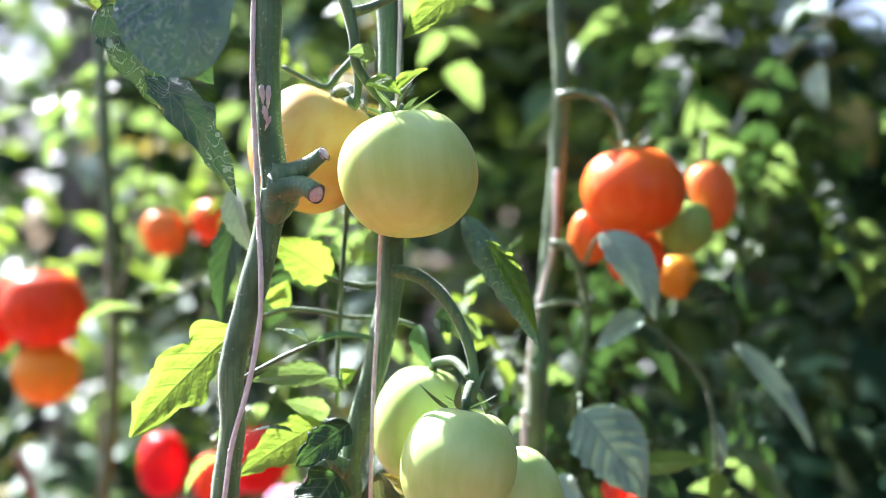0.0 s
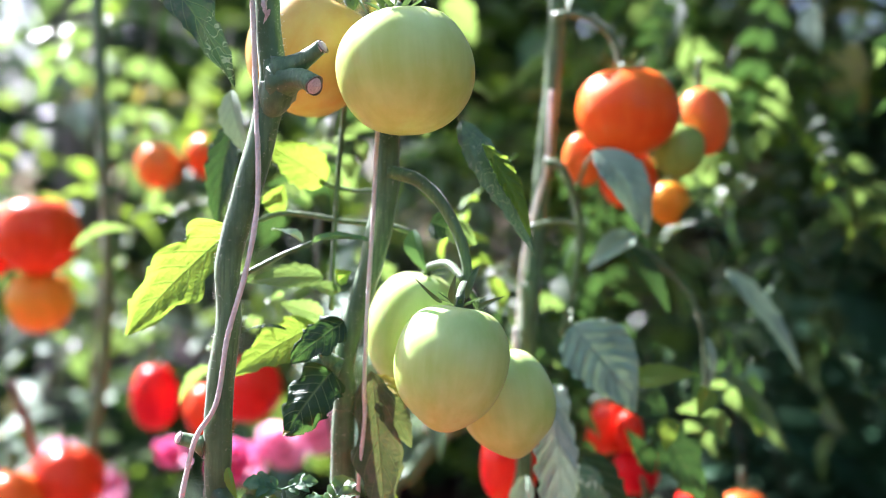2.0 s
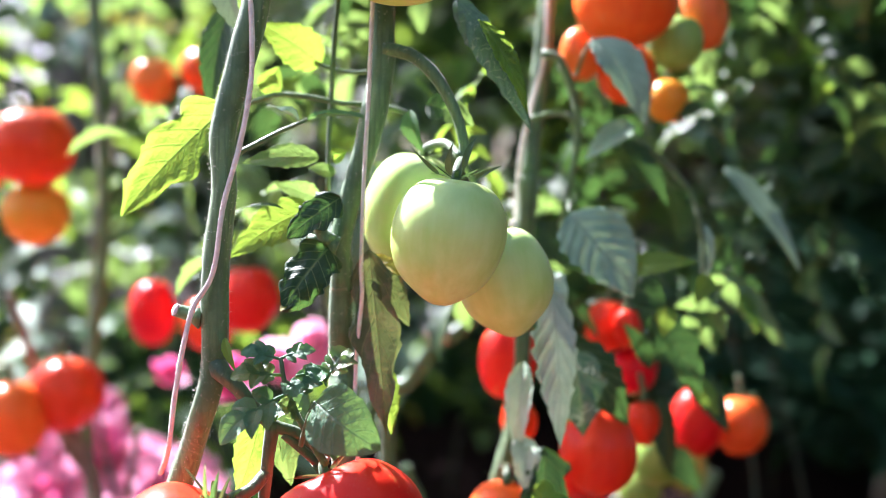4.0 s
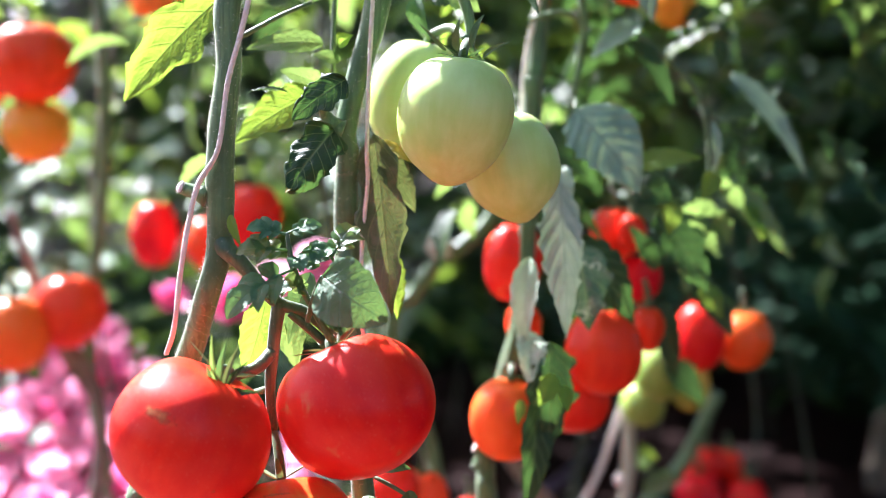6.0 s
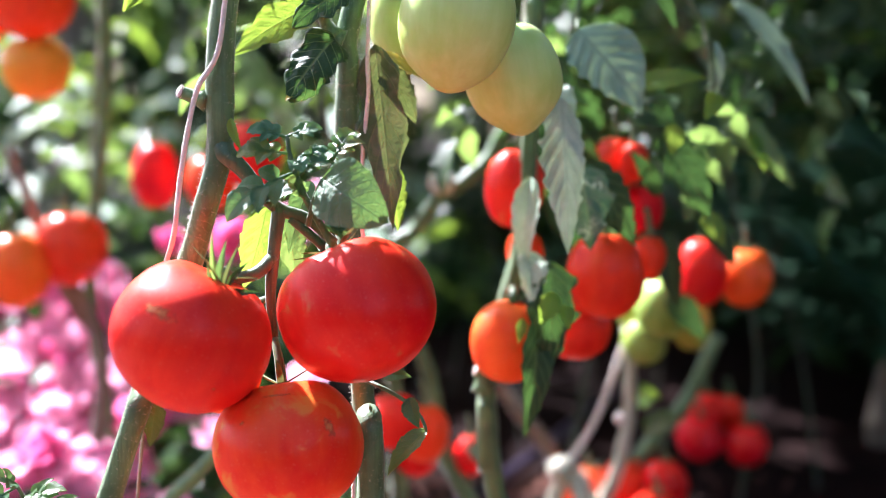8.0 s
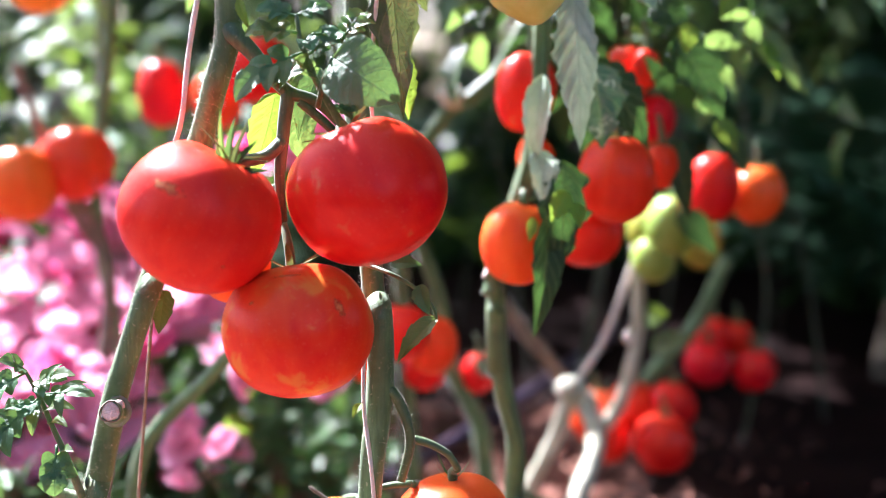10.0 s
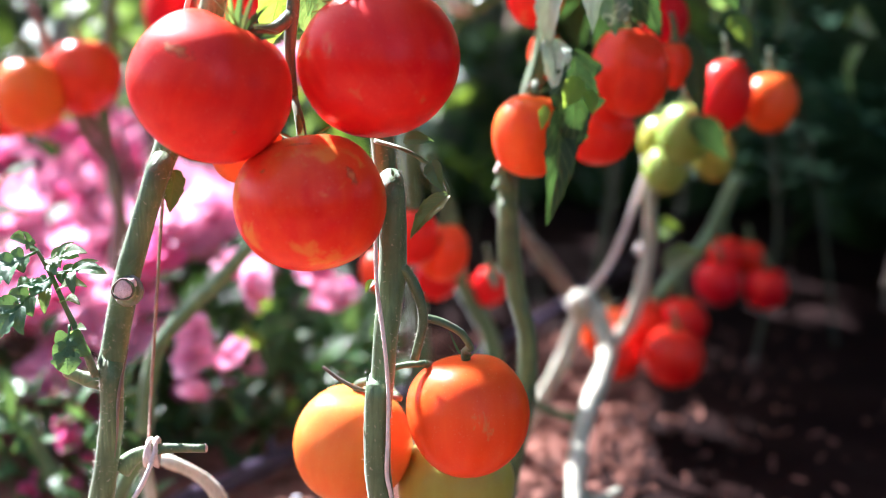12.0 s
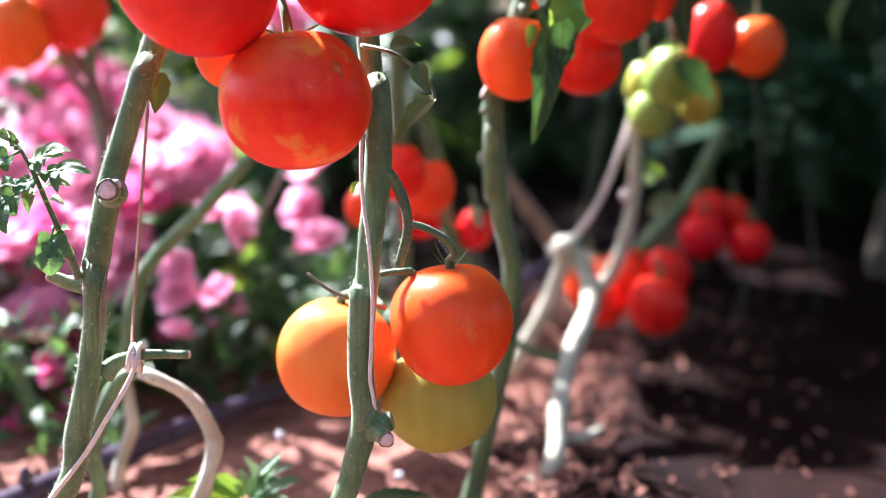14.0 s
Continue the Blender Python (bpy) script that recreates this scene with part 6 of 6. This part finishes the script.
for k in range(420):
    y = rng.uniform(0.9, 1.4)
    b = Vector((rng.uniform(-0.75, -0.10), y, rng.uniform(0.01, 0.30)))
    if b.x > -0.36:
        b.z *= 0.45 if b.x < -0.24 else 0.3
    m, _ = blade_pose(b, b + Vector((rng.uniform(-1, 1), rng.uniform(-1, 0.6), rng.uniform(-0.3, 0.8))), (rng.uniform(-0.5, 0.5), -0.5, 1))
    blade_into(bm, m, rng.uniform(0.025, 0.05), rng.uniform(0.012, 0.024), 3, 0.05, 0, 0.3, 0.15, 0.05, seed=k, nu=6, nv=1)
foliage = part("foliage", bm, LEAF_DARK, flowers, "small dark leaves")
foliage["kind"] = "stuff"
bm = bmesh.new()
for k in range(700):
    y = rng.uniform(0.80, 1.02)
    b = Vector((rng.uniform(-0.62, -0.26) * (y / 0.95), y, rng.uniform(0.0, 0.10) * (1.2 - y) * 3))
    m, _ = blade_pose(b, b + Vector((rng.uniform(-1, 1), rng.uniform(-1, 0.6), rng.uniform(0.1, 1.2))), (rng.uniform(-0.5, 0.5), -0.5, 1))
    size = rng.uniform(0.014, 0.034)
    blade_into(bm, m, size, size * rng.uniform(0.2, 0.4), 3, 0.05, 0, 0.3, 0.15, 0.05, seed=k, nu=6, nv=1)
for k in range(620):
    y = rng.uniform(0.99, 1.42)
    b = Vector((rng.uniform(-0.34, -0.05) * y, y, 0.09 * rng.random() ** 1.4))
    m, _ = blade_pose(b, b + Vector((rng.uniform(-1, 1), rng.uniform(-1, 0.6), rng.uniform(0.1, 1.0))), (rng.uniform(-0.5, 0.5), -0.5, 1))
    size = rng.uniform(0.022, 0.045)
    blade_into(bm, m, size, size * rng.uniform(0.35, 0.6), 3, 0.05, 0, 0.3, 0.15, 0.05, seed=k, nu=6, nv=1)
herbs = part("low_foliage", bm, LEAF_HERB, flowers, "low green leaves at the foot")
herbs["kind"] = "stuff"
for base, tip, w, mat in (((-0.177, 0.98, 0.0977), (-0.1798, 0.97, 0.1275), 60, LEAF_BRIGHT), ((-0.1832, 1.1, 0.1041), (-0.1995, 1.1, 0.1207), 50, LEAF_BRIGHT), ((-0.2039, 0.95, 0.0594), (-0.2137, 0.94, 0.0695), 40, LEAF_PALE), ((-0.1845, 0.95, 0.0623), (-0.1897, 0.94, 0.0723), 36, LEAF_BRIGHT), ((-0.1458, 0.95, 0.0654), (-0.1549, 0.94, 0.0729), 40, LEAF_PALE), ((-0.1411, 0.95, 0.0555), (-0.1277, 0.94, 0.0635), 40, LEAF_BRIGHT)):
    leaf(flowers, base, tip, base[1] * w / 2047, mat, (0.1, -0.8, 0.6), nu=12, nv=3)
part("stalk", tube([(-0.1973, 0.95, 0.0243), (-0.1801, 0.95, 0.0397), (-0.158, 0.95, 0.0552), (-0.141, 0.95, 0.0595)], taper(0.0022, 0.0014), 8), STEM_THIN, flowers)

# ---- back rows of leafy vines ----
LEAFSETS = []
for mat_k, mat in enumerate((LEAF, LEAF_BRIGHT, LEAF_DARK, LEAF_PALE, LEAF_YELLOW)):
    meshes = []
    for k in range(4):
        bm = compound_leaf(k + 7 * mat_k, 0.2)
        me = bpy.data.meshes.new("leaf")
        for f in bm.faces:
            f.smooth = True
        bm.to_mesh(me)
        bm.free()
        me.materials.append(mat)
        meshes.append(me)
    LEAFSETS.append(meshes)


def back_vine(x, y, height, leaves, weights, seed, low=0.25, label="tall leafy tomato vine in the back row", size=(0.7, 1.2)):
    """A vine with whole compound leaves up its stem; weights: how often each leaf look comes."""
    rng = random.Random(seed)
    ob = thing("tomato_plant", (x, y, 0.0), label, "tomato plant", "back row of vines")
    way = [Vector((x + 0.03 * math.sin(seed + k * 1.3), y + 0.03 * math.cos(seed * 2 + k), -0.01 + (height + 0.01) * k / 6)) for k in range(7)]
    line = spline(way, 0.03)
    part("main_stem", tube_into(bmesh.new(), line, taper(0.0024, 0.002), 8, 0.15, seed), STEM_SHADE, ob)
    for k in range(leaves):
        z = low + (height - low) * (k + rng.random()) / leaves
        at = line[min(len(line) - 1, int(len(line) * z / height))]
        me = rng.choice(rng.choices(LEAFSETS, weights)[0])
        leaf_ob = new("leaf", me)
        leaf_ob.parent = ob
        leaf_ob.matrix_basis = Matrix.Translation(at - ob.location) @ pose(0, 0, 0, rng.uniform(-35, 25), rng.uniform(-25, 25), rng.uniform(0, 360)) @ Matrix.Scale(rng.uniform(*size), 4)
    return ob


k = 0
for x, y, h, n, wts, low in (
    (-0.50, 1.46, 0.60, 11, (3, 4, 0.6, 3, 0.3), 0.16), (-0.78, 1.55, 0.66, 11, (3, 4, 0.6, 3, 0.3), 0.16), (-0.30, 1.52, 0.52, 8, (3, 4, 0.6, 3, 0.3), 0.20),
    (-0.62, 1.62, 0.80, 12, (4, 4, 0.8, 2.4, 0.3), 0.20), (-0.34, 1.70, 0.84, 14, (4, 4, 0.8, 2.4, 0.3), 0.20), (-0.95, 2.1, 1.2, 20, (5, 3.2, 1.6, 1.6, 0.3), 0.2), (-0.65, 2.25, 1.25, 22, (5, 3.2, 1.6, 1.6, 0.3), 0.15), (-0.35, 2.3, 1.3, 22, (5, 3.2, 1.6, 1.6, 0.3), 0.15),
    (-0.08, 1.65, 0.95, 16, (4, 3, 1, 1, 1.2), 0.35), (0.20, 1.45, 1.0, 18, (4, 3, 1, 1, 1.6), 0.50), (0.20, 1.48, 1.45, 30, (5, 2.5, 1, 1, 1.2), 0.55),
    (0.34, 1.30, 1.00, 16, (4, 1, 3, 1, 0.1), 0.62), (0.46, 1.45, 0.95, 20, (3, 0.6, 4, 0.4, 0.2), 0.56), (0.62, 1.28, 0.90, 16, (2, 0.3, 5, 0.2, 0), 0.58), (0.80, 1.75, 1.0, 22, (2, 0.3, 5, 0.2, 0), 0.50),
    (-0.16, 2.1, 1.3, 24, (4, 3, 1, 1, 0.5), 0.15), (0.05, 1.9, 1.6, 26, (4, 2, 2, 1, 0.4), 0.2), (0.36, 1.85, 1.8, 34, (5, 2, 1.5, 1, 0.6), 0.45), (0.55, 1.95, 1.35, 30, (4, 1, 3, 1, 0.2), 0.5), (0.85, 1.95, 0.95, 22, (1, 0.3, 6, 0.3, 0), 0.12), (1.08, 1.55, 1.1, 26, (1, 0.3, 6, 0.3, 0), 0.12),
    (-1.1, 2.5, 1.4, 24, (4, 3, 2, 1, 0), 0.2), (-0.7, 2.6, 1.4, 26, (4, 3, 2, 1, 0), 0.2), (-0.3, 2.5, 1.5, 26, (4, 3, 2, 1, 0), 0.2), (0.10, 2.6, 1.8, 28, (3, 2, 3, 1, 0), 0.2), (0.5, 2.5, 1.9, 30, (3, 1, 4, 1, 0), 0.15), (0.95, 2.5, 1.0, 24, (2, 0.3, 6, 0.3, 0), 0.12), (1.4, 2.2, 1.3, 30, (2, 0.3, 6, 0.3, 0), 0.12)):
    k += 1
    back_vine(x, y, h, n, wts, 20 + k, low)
back_vine(0.10, 1.58, 1.15, 20, (4, 5, 0.5, 1, 0.8), 71, 0.60)
back_vine(-0.06, 0.88, 0.92, 8, (4, 3, 1, 1, 0.2), 63, 0.52, "leafy tomato vine behind the front row", (0.4, 0.7))
back_vine(-0.30, 1.10, 0.95, 9, (5, 3.2, 1.6, 1.6, 0.3), 64, 0.58, "leafy tomato vine with bright leaves", (0.5, 0.8))

# low weeds behind the rows
bm = bmesh.new()
rng = random.Random(29)
for k in range(2600):
    x, y = rng.uniform(-2.0, 2.2), rng.uniform(1.45, 3.6)
    if -0.25 < x < 0.75 and y < 2.5:
        y += 1.2
    b = Vector((x, y, ground_height(x, y)))
    m, _ = blade_pose(b, b + Vector((rng.gauss(0, 0.6), rng.gauss(0, 0.6), 1)), (rng.gauss(0, 1), -1, 0.3))
    s = rng.uniform(0.06, 0.17)
    blade_into(bm, m, s, s * rng.uniform(0.2, 0.45), 2, 0.1, 0, 0.3, 0.25, 0.05, seed=k, nu=5, nv=1)
tagged(part("weeds", bm, HEDGE), "low green weeds covering the soil, coloured dark for shade", "weeds", kind="stuff")

def hang_leaves(plant, count, weights, xs, ys, zs, size, seed):
    """Loose compound leaves of a plant, hanging from its side shoots."""
    rng = random.Random(seed)
    for _ in range(count):
        me = rng.choice(rng.choices(LEAFSETS, weights)[0])
        ob = new("leaf", me)
        ob.parent = plant
        at = Vector((rng.uniform(*xs), rng.uniform(*ys), rng.uniform(*zs)))
        ob.matrix_basis = Matrix.Translation(at - plant.location) @ pose(0, 0, 0, 0, 0, rng.uniform(0, 360)) @ pose(0, 0, 0, rng.uniform(-75, -15), rng.uniform(-30, 30), 0) @ Matrix.Scale(rng.uniform(*size), 4)


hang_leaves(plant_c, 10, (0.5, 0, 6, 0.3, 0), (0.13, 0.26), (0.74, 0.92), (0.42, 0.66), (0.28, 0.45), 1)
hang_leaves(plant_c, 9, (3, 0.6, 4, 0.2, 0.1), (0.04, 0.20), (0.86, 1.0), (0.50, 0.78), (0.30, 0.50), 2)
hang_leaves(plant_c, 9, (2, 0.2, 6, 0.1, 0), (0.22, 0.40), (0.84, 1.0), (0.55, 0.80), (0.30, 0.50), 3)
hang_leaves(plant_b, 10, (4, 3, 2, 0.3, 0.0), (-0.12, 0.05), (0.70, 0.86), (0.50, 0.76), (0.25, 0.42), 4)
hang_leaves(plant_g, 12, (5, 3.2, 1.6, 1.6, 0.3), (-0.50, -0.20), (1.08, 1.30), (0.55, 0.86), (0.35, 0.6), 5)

# leaves added towards the sun, to keep it off plant_c's red cluster
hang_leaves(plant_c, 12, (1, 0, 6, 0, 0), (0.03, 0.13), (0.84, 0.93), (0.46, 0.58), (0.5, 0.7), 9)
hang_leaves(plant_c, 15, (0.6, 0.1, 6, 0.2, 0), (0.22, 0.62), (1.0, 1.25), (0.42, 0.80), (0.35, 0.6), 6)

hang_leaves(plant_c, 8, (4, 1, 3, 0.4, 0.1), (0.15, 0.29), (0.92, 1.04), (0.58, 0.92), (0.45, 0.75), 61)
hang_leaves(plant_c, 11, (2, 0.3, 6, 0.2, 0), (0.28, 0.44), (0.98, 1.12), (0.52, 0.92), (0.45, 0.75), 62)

# ---- dark ferns on the right ----
def frond(seed, length):
    rng, bm = random.Random(seed), bmesh.new()
    line = [Vector((0, length * t, length * (0.55 * t - 0.75 * t * t))) for t in [i / 20 for i in range(21)]]
    tube_into(bm, line, taper(0.0035, 0.001), 5)
    for i in range(2, 21):
        for side in (-1, 1):
            t = i / 20
            s = length * 0.34 * math.sin(math.pi * (0.15 + 0.8 * t)) * rng.uniform(0.85, 1.1)
            m, _ = blade_pose(line[i], line[i] + Vector((side, 0.55, -0.35 + rng.uniform(-0.15, 0.15))), (0, 0.2, 1))
            blade_into(bm, m, s, s * 0.13, 1, 0.0, 0, 0.2, 0.15, 0.02, seed=seed + i, nu=5, nv=1)
    return bm


FRONDS = []
for k in range(4):
    bm = frond(k, 0.6)
    me = bpy.data.meshes.new("frond")
    for f in bm.faces:
        f.smooth = True
    bm.to_mesh(me)
    bm.free()
    me.materials.append(FERN)
    FRONDS.append(me)
rng = random.Random(17)
for x, y, s in ((0.66, 1.62, 0.9), (1.05, 1.75, 1.1), (0.86, 2.1, 1.0), (1.25, 1.45, 0.9), (0.98, 1.35, 0.8)):
    fern = thing("fern", (x, y, 0.0), "dark green fern with arching narrow fronds", "fern", "ferns in the shade")
    part("crown", tube([(x, y, -0.01), (x, y, 0.06), (x + 0.01, y, 0.14)], taper(0.035, 0.018), 10, 0.3, 3), STEM_BROWN, fern)
    for k in range(16):
        ob = new("frond", FRONDS[k % 4])
        ob.parent = fern
        ob.matrix_basis = Matrix.Translation((0, 0, 0.10)) @ pose(0, 0, 0, 0, 0, k * 360 / 16 + rng.uniform(-10, 10)) @ pose(0, 0, 0, rng.uniform(10, 55), 0, 0) @ Matrix.Scale(s * rng.uniform(0.75, 1.15), 4)


# ---- trees and hedge far behind, and unseen trees added to block light ----
def far_or_shade_tree(x, y, height, spread, seed, leaves, mat=HEDGE, low=0.3):
    rng = random.Random(seed)
    ob = thing("tree", (x, y, 0.0), "dense green garden tree, some of them added out of view for shade", "tree", "trees round the garden")
    trunk = part("trunk", tube([(x, y, -0.05), (x + 0.05, y, height * 0.35), (x - 0.04, y + 0.05, height * 0.75)], taper(0.09, 0.03), 10, 0.2, seed, 0.1), STEM_BROWN, ob)
    bm = bmesh.new()
    for j in range(9):
        a = rng.uniform(0, 6.28)
        z = height * rng.uniform(0.25, 0.7)
        tube_into(bm, spline([(x, y, z), (x + math.cos(a) * spread * 0.35, y + math.sin(a) * spread * 0.35, z + 0.25), (x + math.cos(a) * spread * 0.8, y + math.sin(a) * spread * 0.8, z + 0.45)], 0.1), taper(0.03, 0.008), 6)
    part("limb", bm, STEM_BROWN, trunk)
    bm = bmesh.new()
    clumps = [(Vector((x + rng.gauss(0, 0.5) * spread, y + rng.gauss(0, 0.4) * spread, height * (low + (1 - low) * rng.random()))), rng.uniform(0.15, 0.4) * spread) for _ in range(26)]
    for j in range(leaves):
        c, r = rng.choice(clumps)
        b = c + Vector((rng.gauss(0, 1), rng.gauss(0, 1), rng.gauss(0, 0.8))) * r * 0.6
        b.z = max(0.05, b.z)
        m, _ = blade_pose(b, b + Vector((rng.gauss(0, 1), rng.gauss(0, 1), rng.gauss(-0.4, 0.6))), (rng.gauss(0, 0.6), rng.gauss(0, 0.6), 1))
        s = rng.uniform(0.07, 0.15)
        blade_into(bm, m, s, s * 0.5, 1, 0, 0, 0.3, 0.15, 0.05, seed=j, nu=4, nv=1)
    crown = part("crown", bm, mat, ob)
    crown["kind"] = "stuff"
    return ob


# k 0 and 18: crowns mostly above view, placed to shade the right side
# k 19 to 24: added out of view to block sun and sky
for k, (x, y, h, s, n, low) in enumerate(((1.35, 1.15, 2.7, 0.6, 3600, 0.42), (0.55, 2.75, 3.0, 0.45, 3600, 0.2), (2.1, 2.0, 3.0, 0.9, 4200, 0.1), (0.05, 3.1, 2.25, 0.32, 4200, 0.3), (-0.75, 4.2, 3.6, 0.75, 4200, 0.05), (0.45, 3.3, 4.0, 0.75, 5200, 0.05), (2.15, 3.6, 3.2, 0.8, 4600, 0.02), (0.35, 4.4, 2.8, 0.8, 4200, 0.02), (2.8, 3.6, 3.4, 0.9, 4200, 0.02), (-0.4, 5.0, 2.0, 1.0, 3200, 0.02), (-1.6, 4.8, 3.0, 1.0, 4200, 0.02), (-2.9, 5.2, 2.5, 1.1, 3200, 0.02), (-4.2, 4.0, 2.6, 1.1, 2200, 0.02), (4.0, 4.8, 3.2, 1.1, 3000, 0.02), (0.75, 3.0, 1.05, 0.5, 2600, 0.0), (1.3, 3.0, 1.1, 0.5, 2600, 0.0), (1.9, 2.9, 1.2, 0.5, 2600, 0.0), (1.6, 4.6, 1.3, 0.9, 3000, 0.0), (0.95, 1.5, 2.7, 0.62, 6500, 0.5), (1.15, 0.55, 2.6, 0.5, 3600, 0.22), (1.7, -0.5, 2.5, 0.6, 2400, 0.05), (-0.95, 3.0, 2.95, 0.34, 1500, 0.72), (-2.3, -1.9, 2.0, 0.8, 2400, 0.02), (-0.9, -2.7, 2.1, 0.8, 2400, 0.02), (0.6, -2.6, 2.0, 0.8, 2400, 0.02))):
    far_or_shade_tree(x, y, h, s, 40 + k, n, HEDGE, low)
